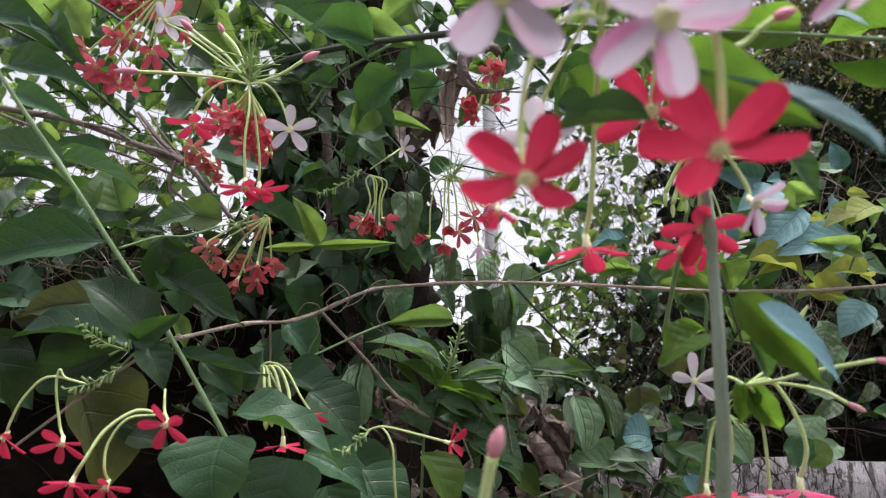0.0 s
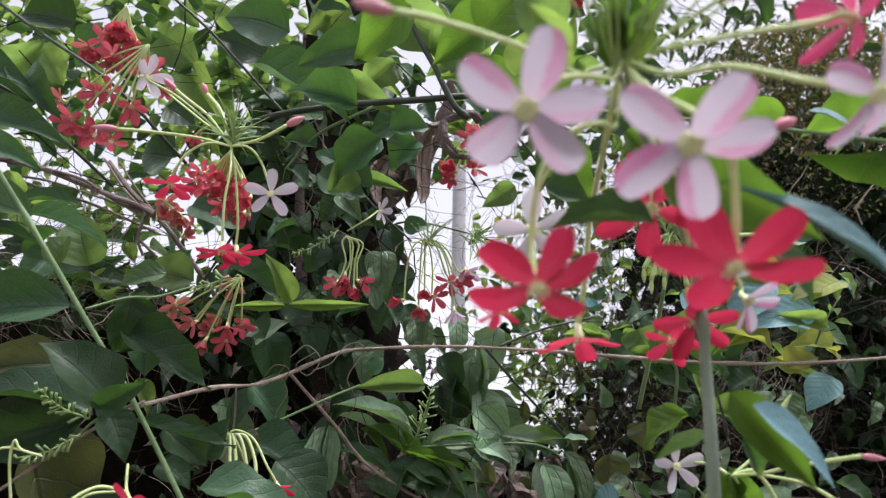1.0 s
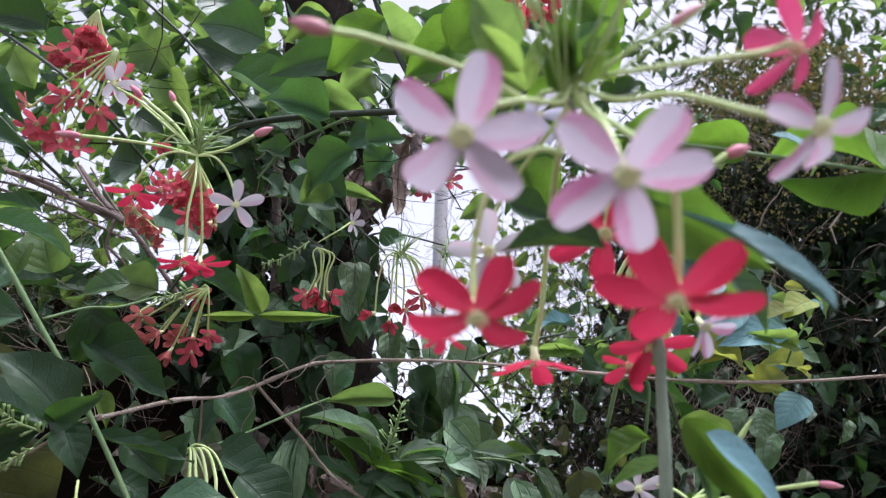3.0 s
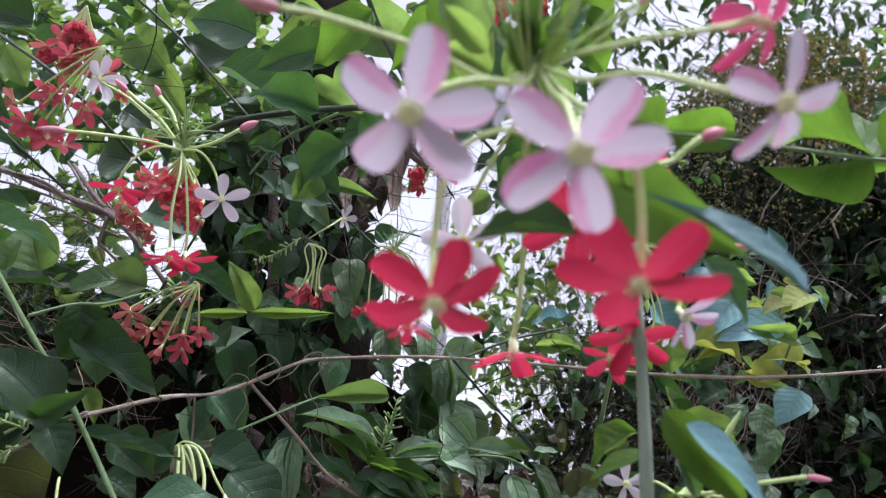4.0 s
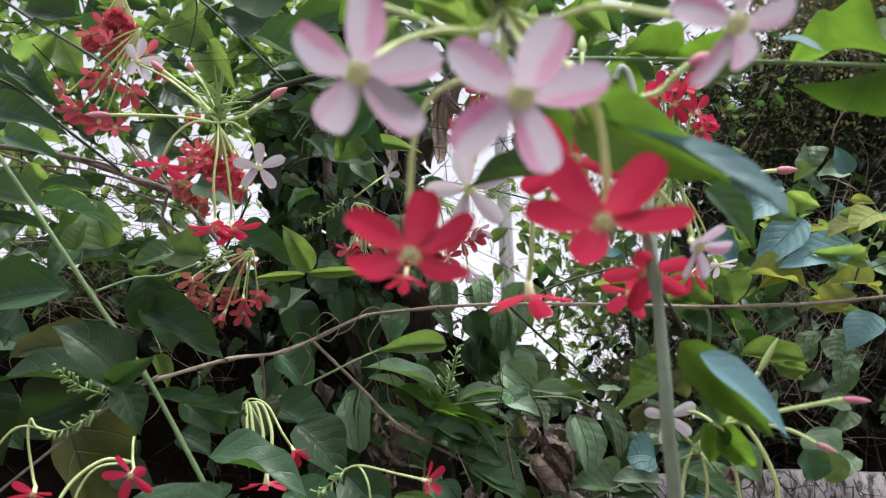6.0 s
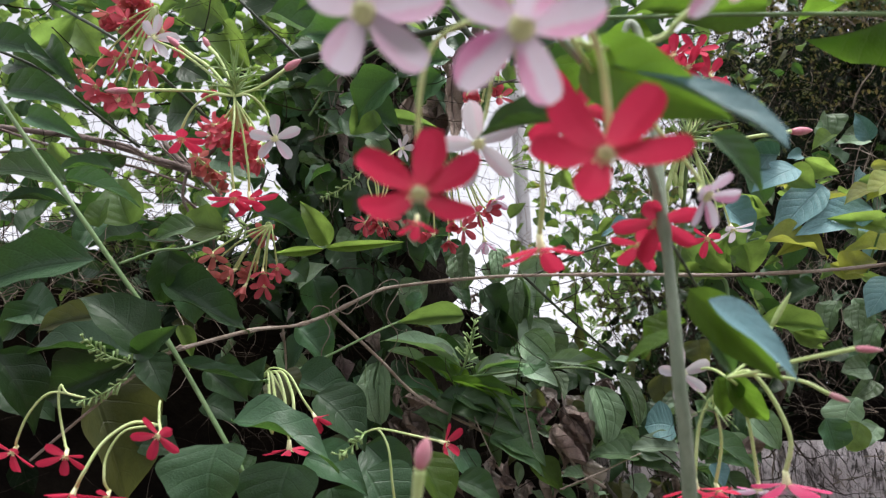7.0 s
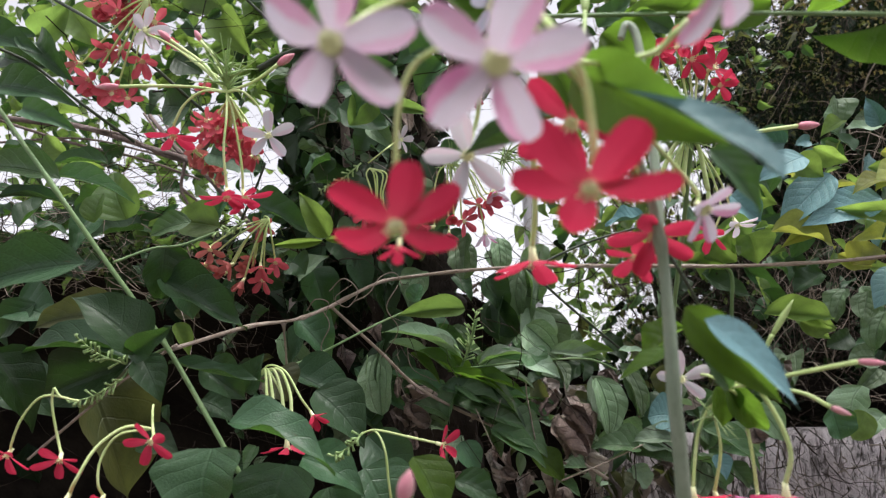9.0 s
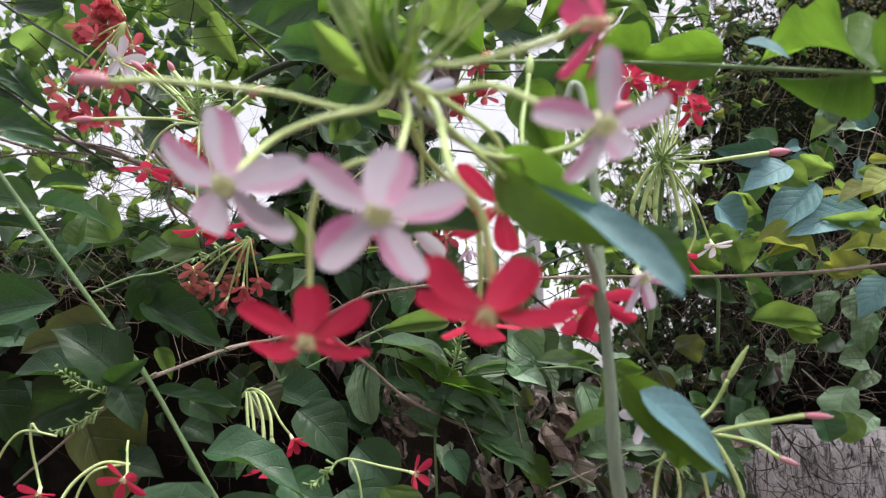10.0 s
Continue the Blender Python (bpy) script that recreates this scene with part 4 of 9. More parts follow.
leaf(hedge, "pale", "oval", (0.641, 1.052, 1.35), (0.617, 1.056, 1.292), 0.0750, (-0.85, -0.42, 0.33))
leaf(hedge, "pale", "oval", (0.675, 1.063, 1.307), (0.642, 1.06, 1.279), 0.0453, (-0.38, -0.76, 0.52))
leaf(hedge, "dark", "oval", (0.627, 1.031, 1.425), (0.586, 1.025, 1.408), 0.0343, (0.09, -0.99, 0.14))
leaf(hedge, "oval", "oval", (0.679, 1.023, 1.457), (0.654, 1.027, 1.402), 0.0408, (-0.66, -0.71, 0.25))
leaf(hedge, "mid", "ovate", (0.466, 1.003, 1.53), (0.537, 1.012, 1.459), 0.0272, (-0.01, -0.99, -0.13))
leaf(hedge, "oval", "heart", (0.612, 0.94, 1.767), (0.613, 0.941, 1.725), 0.0450, (0.13, -0.99, -0.01))
leaf(hedge, "oval", "heart", (0.675, 0.947, 1.744), (0.631, 0.939, 1.733), 0.0265, (0.17, -0.99, -0.02))
leaf(hedge, "mid", "oval", (0.49, 1.057, 1.329), (0.471, 1.059, 1.28), 0.0618, (-0.55, -0.82, 0.16))
leaf(hedge, "mid", "ovate", (0.542, 1.018, 1.473), (0.553, 1.018, 1.434), 0.0189, (-0.45, -0.88, -0.13))
fill(hedge, 70, ((0.95, 1.22), (0.91, 1.21), (1.98, 2.49)), 0.043, ['mid', 'canopy', 'dark'], "oval", 0.6, droop=0.6, loose=0.6, seed=303)
fill(hedge, 1440, ((0.74, 1.26), (1.30, 1.70), (2.00, 2.26)), 0.012, ['olive', 'hedge', 'gold', 'hedge'], "ovate", 0.5, loose=0.9, seed=306, single=False)
fill(hedge, 61, ((0.24, 0.57), (0.90, 1.33), (1.97, 2.12)), 0.027, ['mid', 'dark', 'canopy'], "ovate", 0.55, droop=0.6, loose=0.7, seed=304)
twigs(hedge, 40, ((0.24, 0.57), (0.90, 1.34), (1.92, 2.12)), 0.161, 0.00108, "twig", lean=(0.4, 0, 0.4), loose=0.7, seed=305)

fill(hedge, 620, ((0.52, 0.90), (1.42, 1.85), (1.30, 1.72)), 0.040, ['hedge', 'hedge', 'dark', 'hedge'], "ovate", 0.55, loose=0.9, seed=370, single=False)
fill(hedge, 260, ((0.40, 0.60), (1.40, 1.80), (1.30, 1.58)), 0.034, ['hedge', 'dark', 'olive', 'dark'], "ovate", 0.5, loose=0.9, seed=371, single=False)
twigs(hedge, 260, ((0.38, 0.90), (1.15, 1.45), (1.30, 1.70)), 0.20, 0.0010, "shaded_twig", lean=(0.1, 0, 0.8), loose=0.6, seed=372)
twigs(hedge, 110, ((0.36, 0.80), (1.10, 1.35), (1.30, 1.62)), 0.17, 0.0008, "twig", lean=(0.2, 0, 0.8), loose=0.6, seed=373)

# ---- leafy canopy against the sky ----
canopy = thing("tree_canopy", (-0.649, 1.237, 2.041), "sunlit lime green canopy of broad translucent leaves", "tree")
fill(canopy, 473, ((-0.97, -0.20), (0.96, 1.44), (2.04, 2.45)), 0.040, ['canopy', 'lime', 'canopy', 'mid'], "heart", 0.72, toward=(0, -0.75, -0.6), droop=0.5, loose=0.5, seed=31, single=False)
fill(canopy, 88, ((-1.01, -0.37), (1.08, 1.64), (1.83, 2.14)), 0.042, ['canopy', 'lime', 'canopy'], "ovate", 0.6, toward=(0, -0.7, -0.5), droop=0.6, loose=0.6, seed=32, single=False)
fill(canopy, 52, ((-0.76, -0.29), (0.83, 1.32), (1.57, 1.75)), 0.040, ['canopy', 'mid', 'canopy', 'lime'], "ovate", 0.6, toward=(0, -0.7, -0.2), droop=0.6, loose=0.6, seed=33)
fill(canopy, 142, ((-0.38, 0.53), (0.95, 1.44), (2.21, 2.56)), 0.058, ['canopy', 'mid', 'lime', 'dark'], "ovate", 0.55, toward=(0, -0.75, -0.6), droop=0.4, loose=0.5, seed=34)
fill(canopy, 60, ((-0.37, -0.15), (1.03, 1.39), (1.98, 2.09)), 0.050, ['canopy', 'mid', 'lime'], "ovate", 0.55, toward=(0, -0.75, -0.4), droop=0.4, loose=0.5, seed=35)
fill(canopy, 638, ((-1.57, -0.19), (1.67, 2.30), (2.15, 3.01)), 0.042, ['canopy', 'lime', 'canopy', 'mid'], "ovate", 0.65, toward=(0, -0.7, -0.5), droop=0.6, loose=0.7, seed=37, single=False)
fill(canopy, 38, ((-0.75, -0.27), (0.88, 1.22), (1.58, 1.77)), 0.045, ['mid', 'canopy', 'canopy', 'mid'], "ovate", 0.6, toward=(0, -0.8, 0.2), droop=0.6, loose=0.6, seed=38)
twigs(canopy, 90, ((-0.90, 0.18), (0.85, 1.49), (1.78, 2.27)), 0.280, 0.00161, "shaded_twig", lean=(0.8, 0, -0.2), loose=0.5, seed=36)
twigs(canopy, 50, ((-0.64, 0.01), (0.69, 0.97), (1.57, 1.95)), 0.250, 0.00083, "shaded_twig", lean=(0.7, 0, -0.6), loose=0.4, seed=39)
stem(canopy, [(-0.6516, 0.8518, 1.7494), (-0.5344, 0.8308, 1.7223), (-0.4482, 0.8199, 1.7039), (-0.3596, 0.8035, 1.6676), (-0.2957, 0.7865, 1.6393), (-0.2528, 0.7961, 1.5956), (-0.2138, 0.8281, 1.5474)], 0.0043, 0.0029, "limb", "limb", rough=0.35)
stem(canopy, [(-0.5747, 0.8132, 1.6842), (-0.4625, 0.8243, 1.6918), (-0.3781, 0.8339, 1.6751), (-0.3019, 0.8551, 1.6559)], 0.0016, 0.0014, "limb", "twig")
stem(canopy, [(-0.4482, 0.8197, 1.7046), (-0.3886, 0.801, 1.6834), (-0.3437, 0.805, 1.6587), (-0.2957, 0.7871, 1.6373)], 0.0019, 0.0021, "limb", "limb")
stem(canopy, [(-0.3747, 0.82, 1.7228), (-0.3347, 0.8009, 1.6712), (-0.2942, 0.7878, 1.6346)], 0.0014, 0.0016, "limb", "twig")
stem(canopy, [(-0.3589, 0.8291, 1.7239), (-0.3307, 0.817, 1.6866), (-0.2901, 0.7867, 1.6373)], 0.0011, 0.0016, "limb", "twig")
stem(canopy, [(-0.3091, 0.7961, 1.6089), (-0.2825, 0.8229, 1.5816), (-0.2919, 0.8857, 1.5467)], 0.0019, 0.0014, "limb", "twig")
stem(canopy, [(-0.1662, 0.6577, 1.5857), (-0.1797, 0.6746, 1.5662), (-0.2106, 0.7091, 1.5255), (-0.2276, 0.7347, 1.513)], 0.0012, 0.0016, "stem_dark", "twig")
stem(canopy, [(-0.3753, 0.8393, 1.7284), (-0.338, 0.8185, 1.6831), (-0.2922, 0.7872, 1.6359)], 0.0025, 0.0037, "limb", "limb")
stem(canopy, [(-0.2922, 0.7872, 1.6359), (-0.26, 0.7497, 1.6504), (-0.2212, 0.6948, 1.651)], 0.0037, 0.0019, "limb", "limb")
stem(canopy, [(-0.5755, 0.8034, 1.7186), (-0.4697, 0.8264, 1.6862), (-0.3891, 0.8466, 1.6698), (-0.3092, 0.8598, 1.6413)], 0.0022, 0.0017, "limb", "twig")
stem(canopy, [(-0.3027, 0.787, 1.6393), (-0.3091, 0.7961, 1.6089), (-0.3016, 0.8014, 1.5887)], 0.0024, 0.0016, "limb", "twig")
fill(canopy, 112, ((-1.02, -0.37), (1.16, 1.62), (1.84, 2.07)), 0.035, ['lime', 'canopy', 'mid'], "ovate", 0.6, toward=(0, -0.75, -0.3), droop=0.6, loose=0.6, seed=310)
fill(bank_creeper, 26, ((-0.50, -0.21), (0.91, 1.10), (1.55, 1.62)), 0.047, ['dark', 'mid', 'dark', 'canopy'], "ovate", 0.5, droop=0.6, loose=0.6, seed=311, single=False)
twigs(canopy, 130, ((-0.70, -0.24), (0.85, 1.09), (1.57, 1.74)), 0.171, 0.00077, "shaded_twig", lean=(0.8, 0, 0.2), loose=0.6, seed=312)
twigs(bank_creeper, 90, ((-0.60, -0.34), (0.76, 0.91), (1.53, 1.65)), 0.147, 0.00066, "twig", lean=(0.8, 0, 0.1), loose=0.6, seed=313)
fill(canopy, 51, ((-0.74, -0.29), (0.78, 1.09), (1.86, 2.04)), 0.039, ['mid', 'canopy', 'dark'], "ovate", 0.55, toward=(0, -0.75, -0.3), droop=0.6, loose=0.5, seed=314, single=False)

fill(canopy, 70, ((0.08, 0.42), (0.95, 1.25), (1.90, 2.11)), 0.050, ['mid', 'canopy', 'dark', 'canopy'], "ovate", 0.58, toward=(0, -0.8, -0.4), droop=0.6, loose=0.5, seed=380)
fill(canopy, 60, ((0.42, 0.66), (1.00, 1.30), (1.90, 2.06)), 0.034, ['canopy', 'mid', 'olive'], "ovate", 0.55, toward=(0, -0.8, -0.4), droop=0.6, loose=0.6, seed=381)
twigs(canopy, 70, ((0.05, 0.60), (0.95, 1.30), (1.86, 2.12)), 0.16, 0.0012, "shaded_twig", lean=(0.7, 0, 0.3), loose=0.6, seed=382)

twigs(canopy, 60, ((0.08, 0.34), (1.05, 1.40), (1.56, 1.86)), 0.15, 0.0008, "twig", lean=(0.15, 0, 0.9), loose=0.35, seed=383)

fill(canopy, 130, ((-0.98, -0.22), (1.10, 1.55), (1.84, 2.40)), 0.054, ['canopy', 'mid', 'mid', 'dark'], "ovate", 0.6, toward=(0, -0.75, -0.4), droop=0.5, loose=0.5, seed=384)
fill(canopy, 26, ((-0.72, -0.28), (0.95, 1.25), (1.62, 1.84)), 0.044, ['mid', 'canopy', 'canopy', 'lime'], "ovate", 0.6, toward=(0, -0.8, 0.1), droop=0.5, loose=0.6, seed=385)

# unseen leaves added overhead to shade the creeper and hedge at the right
fill(hedge, 110, ((0.42, 1.05), (0.45, 1.00), (2.16, 2.45)), 0.060, ['mid', 'dark', 'canopy'], "ovate", 0.6, toward=(0, -0.5, -0.4), droop=0.5, loose=0.6, seed=411, single=False)
fill(bank_creeper, 110, ((-0.90, -0.27), (0.98, 1.14), (1.48, 1.63)), 0.046, ['dark', 'hedge', 'dark', 'olive'], "ovate", 0.55, droop=0.8, loose=0.6, seed=412, single=False)
twigs(bank_creeper, 70, ((-0.75, -0.28), (0.86, 0.97), (1.50, 1.60)), 0.12, 0.0008, "twig", lean=(0.9, 0, 0.1), loose=0.4, seed=413)
# ---- far foliage ----
bamboo = thing("bamboo", (1.578, 2.481, 3.24), "far bamboo with drooping narrow leaves against white sky", "bamboo")
fill(bamboo, 680, ((0.91, 2.48), (2.12, 2.64), (3.10, 4.15)), 0.075, ['bamboo'], "lance", 0.34, toward=(0, -1, 0), droop=1.8, loose=0.5, seed=41, single=False)
twigs(bamboo, 130, ((0.98, 2.52), (2.21, 2.66), (3.18, 4.05)), 0.789, 0.00263, "twig", lean=(1, 0, -0.35), loose=0.25, seed=42)
gold_bush = thing("bush", (1.47, 2.319, 2.507), "far bush with small golden green leaves", "bush")
fill(gold_bush, 12000, ((1.20, 2.30), (1.90, 2.53), (2.18, 3.22)), 0.028, ['gold', 'olive', 'gold', 'bamboo'], "ovate", 0.5, loose=1.0, seed=43, single=False, egg=True)
stem(gold_bush, [(1.526, 2.410, -0.05), (1.526, 2.410, 1.0), (1.526, 2.41, 2.554)], 0.03, 0.012, "limb", "trunk", rough=0.3)
twigs(gold_bush, 500, ((1.15, 1.96), (1.87, 2.09), (2.14, 2.87)), 0.163, 0.00118, "twig", loose=0.9, seed=442)
twigs(gold_bush, 300, ((1.25, 2.10), (2.00, 2.44), (2.28, 3.11)), 0.305, 0.00163, "shaded_twig", seed=44)
far_bush = thing("bush", (0.636, 2.61, 2.044), "far pale green bush seen through the gap", "bush")
fill(far_bush, 200, ((0.52, 1.28), (2.43, 3.19), (1.66, 2.37)), 0.062, ['canopy', 'olive', 'mid'], "ovate", 0.6, loose=0.9, seed=45, single=False, egg=True)

# ---- the flowering shoot close by ----
near_vine = thing("flowering_vine", (0.133, 0.288, 1.324), "slender upright flowering vine shoot with a grey-green cane", "vine", "flowering vines")
stem(near_vine, [(0.1314, 0.308, 1.2281), (0.1229, 0.2723, 1.2952), (0.1193, 0.2605, 1.3231), (0.1188, 0.2562, 1.3605), (0.1168, 0.2504, 1.3906), (0.1078, 0.2349, 1.4169), (0.0812, 0.1991, 1.4353), (0.0546, 0.1606, 1.4379), (0.0404, 0.1393, 1.442), (0.0377, 0.1355, 1.4532)], 0.0036, 0.0008, "cane", "stem", steps=8, sides=12, nodes_at=(0.44, 0.6))
stem(near_vine, [(0.1246, 0.2735, 1.3945), (0.1449, 0.2996, 1.3757), (0.1652, 0.3277, 1.3513)], 0.0009, 0.0007, "stem_dark", "stem")
leaf(near_vine, "fresh", "ovate", (0.0690, 0.1750, 1.4330), (0.1060, 0.1460, 1.3935), 0.0270, (-0.35, -0.83, -0.43), 23)
# blue blade beside the green one: painted sky sheen
leaf(near_vine, "sky_sheen", "spoon", (0.0780, 0.1680, 1.4275), (0.1152, 0.1275, 1.3800), 0.0135, (0.10, -0.88, 0.46), 23)
leaf(near_vine, "dark", "ovate", (0.0635, 0.1756, 1.4092), (0.0309, 0.1988, 1.4153), 0.0149, (-0.42, -0.73, 0.54))
leaf(near_vine, "fresh", "ovate", (0.1215, 0.2407, 1.3598), (0.1564, 0.2409, 1.3193), 0.0200, (-0.25, -0.94, -0.22), 23)
# again a blade in the painted blue of reflected sky
leaf(near_vine, "sky_sheen", "ovate", (0.1264, 0.2315, 1.3543), (0.1599, 0.2297, 1.3193), 0.0192, (0.39, -0.82, 0.41), 23)
leaf(near_vine, "mid", "ovate", (0.1341, 0.2565, 1.3424), (0.1496, 0.2719, 1.3249), 0.0122, (0.29, -0.83, -0.47), 21)
leaf(near_vine, "fresh", "ovate", (0.1232, 0.2674, 1.3453), (0.0987, 0.2745, 1.3344), 0.0124, (-0.47, -0.51, 0.72), 23)
leaf(near_vine, "mid", "ovate", (0.1234, 0.1994, 1.4126), (0.143, 0.2055, 1.3897), 0.0161, (0.32, -0.95, 0.02))
leaf(near_vine, "lime", "ovate", (0.0263, 0.1463, 1.4567), (0.0105, 0.1426, 1.4716), 0.0100, (-0.26, -0.84, -0.48), 21)
leaf(near_vine, "lime", "ovate", (0.0305, 0.1566, 1.4565), (0.0106, 0.1556, 1.4656), 0.0100, (-0.07, -0.96, -0.26), 22)
leaf(near_vine, "fresh", "ovate", (0.0386, 0.139, 1.4435), (0.0291, 0.1295, 1.4577), 0.0111, (0.22, -0.87, -0.44))
leaf(near_vine, "fresh", "ovate", (0.0397, 0.1352, 1.4532), (0.0326, 0.1209, 1.4652), 0.0078, (-0.34, -0.50, -0.80))
leaf(near_vine, "fresh", "ovate", (0.0432, 0.1354, 1.4517), (0.0498, 0.1198, 1.4624), 0.0094, (-0.89, -0.44, -0.09))
leaf(near_vine, "canopy", "ovate", (0.0306, 0.1734, 1.4833), (0.0128, 0.1677, 1.5044), 0.0228, (-0.26, -0.85, -0.45))
near_cluster = thing("flower_cluster", (0.039, 0.138, 1.446), "close cluster of crimson and pink-white starry flowers on long tubes", "flowers", "flower clusters")
flower(near_cluster, "white", (-0.0004, 0.1034, 1.4056), (-0.3, -0.64, -0.7), 0.0186, 0, [(0.0401, 0.1373, 1.4476), (0.0344, 0.1314, 1.4364), (0.0199, 0.1211, 1.429), (0.0076, 0.1176, 1.4222)], fine=True, tube_r=0.001, breadth=0.55, tips=[(-0.0172, 0.1044, 1.418), (0.002, 0.0874, 1.4188), (0.0201, 0.1006, 1.408), (0.0146, 0.1107, 1.3932), (-0.0114, 0.1197, 1.3988)])
flower(near_cluster, "white", (0.0378, 0.0954, 1.3949), (-0.18, -0.69, -0.7), 0.0187, 0, [(0.0401, 0.1373, 1.4476), (0.0426, 0.131, 1.4347), (0.0421, 0.1162, 1.4205)], fine=True, tube_r=0.001, breadth=0.55, tips=[(0.0209, 0.0935, 1.4066), (0.0443, 0.0778, 1.4034), (0.0578, 0.0909, 1.3967), (0.0456, 0.1084, 1.3807), (0.0223, 0.1042, 1.3843)])
flower(near_cluster, "red", (0.0112, 0.1414, 1.3709), (0.03, -0.52, -0.86), 0.0207, 0, [(0.0401, 0.1373, 1.4476), (0.0396, 0.1445, 1.4283), (0.0274, 0.129, 1.4186), (0.0171, 0.1339, 1.4146), (0.0125, 0.1405, 1.4043), (0.0111, 0.1462, 1.3893)], fine=True, tube_r=0.001, breadth=0.52, tips=[(-0.0065, 0.1345, 1.3796), (0.0158, 0.1253, 1.3835), (0.0297, 0.1396, 1.3805), (0.0274, 0.154, 1.3666), (-0.0069, 0.1518, 1.3696)])
flower(near_cluster, "red", (0.0625, 0.1247, 1.3747), (-0.3, -0.44, -0.85), 0.0215, 0, [(0.0401, 0.1373, 1.4476), (0.05, 0.1393, 1.4389), (0.0544, 0.11, 1.4087), (0.0613, 0.1176, 1.4004), (0.0636, 0.1233, 1.3872)], fine=True, tube_r=0.0013, breadth=0.52, tips=[(0.0478, 0.1136, 1.3881), (0.0728, 0.1073, 1.385), (0.0837, 0.1168, 1.3731), (0.0599, 0.1463, 1.3684), (0.0428, 0.1347, 1.3798)])
flower(near_cluster, "white", (0.0899, 0.0943, 1.4131), (0.26, -0.63, -0.73), 0.0162, 0, [(0.0401, 0.1373, 1.4476), (0.0514, 0.1288, 1.4379), (0.0655, 0.1192, 1.4356), (0.0794, 0.1035, 1.4215)], fine=True, tube_r=0.0011, breadth=0.47, tips=[(0.0731, 0.0896, 1.4151), (0.0905, 0.0856, 1.4283), (0.1063, 0.0959, 1.419), (0.0976, 0.1097, 1.4102), (0.0832, 0.1073, 1.4034)])
flower(near_cluster, "rose", (0.0928, 0.1008, 1.4419), (0.96, 0.29, 0.04), 0.0165, 20, [(0.0401, 0.1373, 1.4476), (0.0493, 0.1352, 1.4502), (0.0585, 0.1044, 1.4348), (0.0781, 0.0973, 1.4359)], spread=-32, fine=True, tube_r=0.001)
flower(near_cluster, "red", (0.072, 0.195, 1.4225), (-0.35, -0.55, -0.76), 0.0225, 28, [(0.0401, 0.1373, 1.4476), (0.0506, 0.1482, 1.4462), (0.0713, 0.1862, 1.4445)], spread=6, fine=True)
flower(near_cluster, "red", (0.0638, 0.2671, 1.3871), (0.07, 0.04, -1.00), 0.0208, 20, [(0.0401, 0.1373, 1.4476), (0.0447, 0.1683, 1.4349), (0.0623, 0.2392, 1.4337), (0.0649, 0.2588, 1.409)], spread=16, fine=True, tube_r=0.0014)
flower(near_cluster, "pure", (0.0347, 0.2361, 1.4267), (0.10, -0.87, -0.48), 0.0196, 15, [(0.0445, 0.1573, 1.4501), (0.0414, 0.2257, 1.4526), (0.0396, 0.2494, 1.4472)], spread=12, fine=True)
flower(near_cluster, "red", (0.1157, 0.2552, 1.3944), (-0.1, -0.55, -0.83), 0.0205, 12, [(0.0401, 0.1373, 1.4476), (0.0619, 0.1572, 1.4304), (0.0948, 0.2136, 1.4205), (0.1131, 0.2483, 1.4124)], spread=16, fine=True)
flower(near_cluster, "red", (0.1116, 0.272, 1.3884), (-0.35, -0.42, -0.84), 0.0149, 40, spread=10)
flower(near_cluster, "white", (0.1316, 0.2355, 1.3996), (0.35, -0.59, -0.73), 0.0167, 0, [(0.0666, 0.1655, 1.4353), (0.1082, 0.2186, 1.4236), (0.1297, 0.2376, 1.4089)], spread=25, fine=True)
flower(near_cluster, "red", (0.009, 0.1841, 1.3752), (-0.11, -0.10, -0.99), 0.0088, 0, spread=20)
bud(near_cluster, [(0.0401, 0.1373, 1.4476), (0.028, 0.1323, 1.436), (0.0044, 0.1235, 1.4385), (-0.0227, 0.1157, 1.4394), (-0.0351, 0.1123, 1.4381)], (-0.0459, 0.1128, 1.4401), 0.0022, thin=0.0009, mat="bud")
bud(near_cluster, [(0.0401, 0.1373, 1.4476), (0.0653, 0.1619, 1.4311), (0.0934, 0.1681, 1.4342), (0.1027, 0.1647, 1.4403), (0.1068, 0.1631, 1.4433)], (0.1151, 0.1609, 1.4463), 0.0023, thin=0.0011)
flower(near_cluster, "lilac", (0.0435, 0.187, 1.4665), (0.40, -0.62, -0.67), 0.0135, 10, [(0.0401, 0.1373, 1.4476), (0.0417, 0.160, 1.460), (0.0425, 0.178, 1.470)], spread=25, fine=True)
bud(near_cluster, [(0.0401, 0.1373, 1.4476), (0.0556, 0.132, 1.4567), (0.0703, 0.1266, 1.4666)], (0.0801, 0.1229, 1.4732), 0.0017, thin=0.0007, stalk="young")
bud(near_cluster, [(0.0401, 0.1373, 1.4476), (0.0463, 0.1237, 1.4532), (0.0504, 0.1186, 1.4655)], (0.053, 0.1149, 1.4748), 0.0016, thin=0.0007, stalk="young")
bud(near_cluster, [(0.0401, 0.1373, 1.4476), (0.0333, 0.1336, 1.4595), (0.0257, 0.1298, 1.4723)], (0.02, 0.127, 1.4818), 0.0017, thin=0.0007, stalk="young")
leaf(near_cluster, "fresh", "ovate", (0.0381, 0.1324, 1.4469), (0.0307, 0.1218, 1.4576), 0.0067, (0.42, -0.77, -0.47))
leaf(near_cluster, "lime", "ovate", (0.0405, 0.1318, 1.4448), (0.0461, 0.1201, 1.4513), 0.0052, (-0.01, -0.49, -0.87))
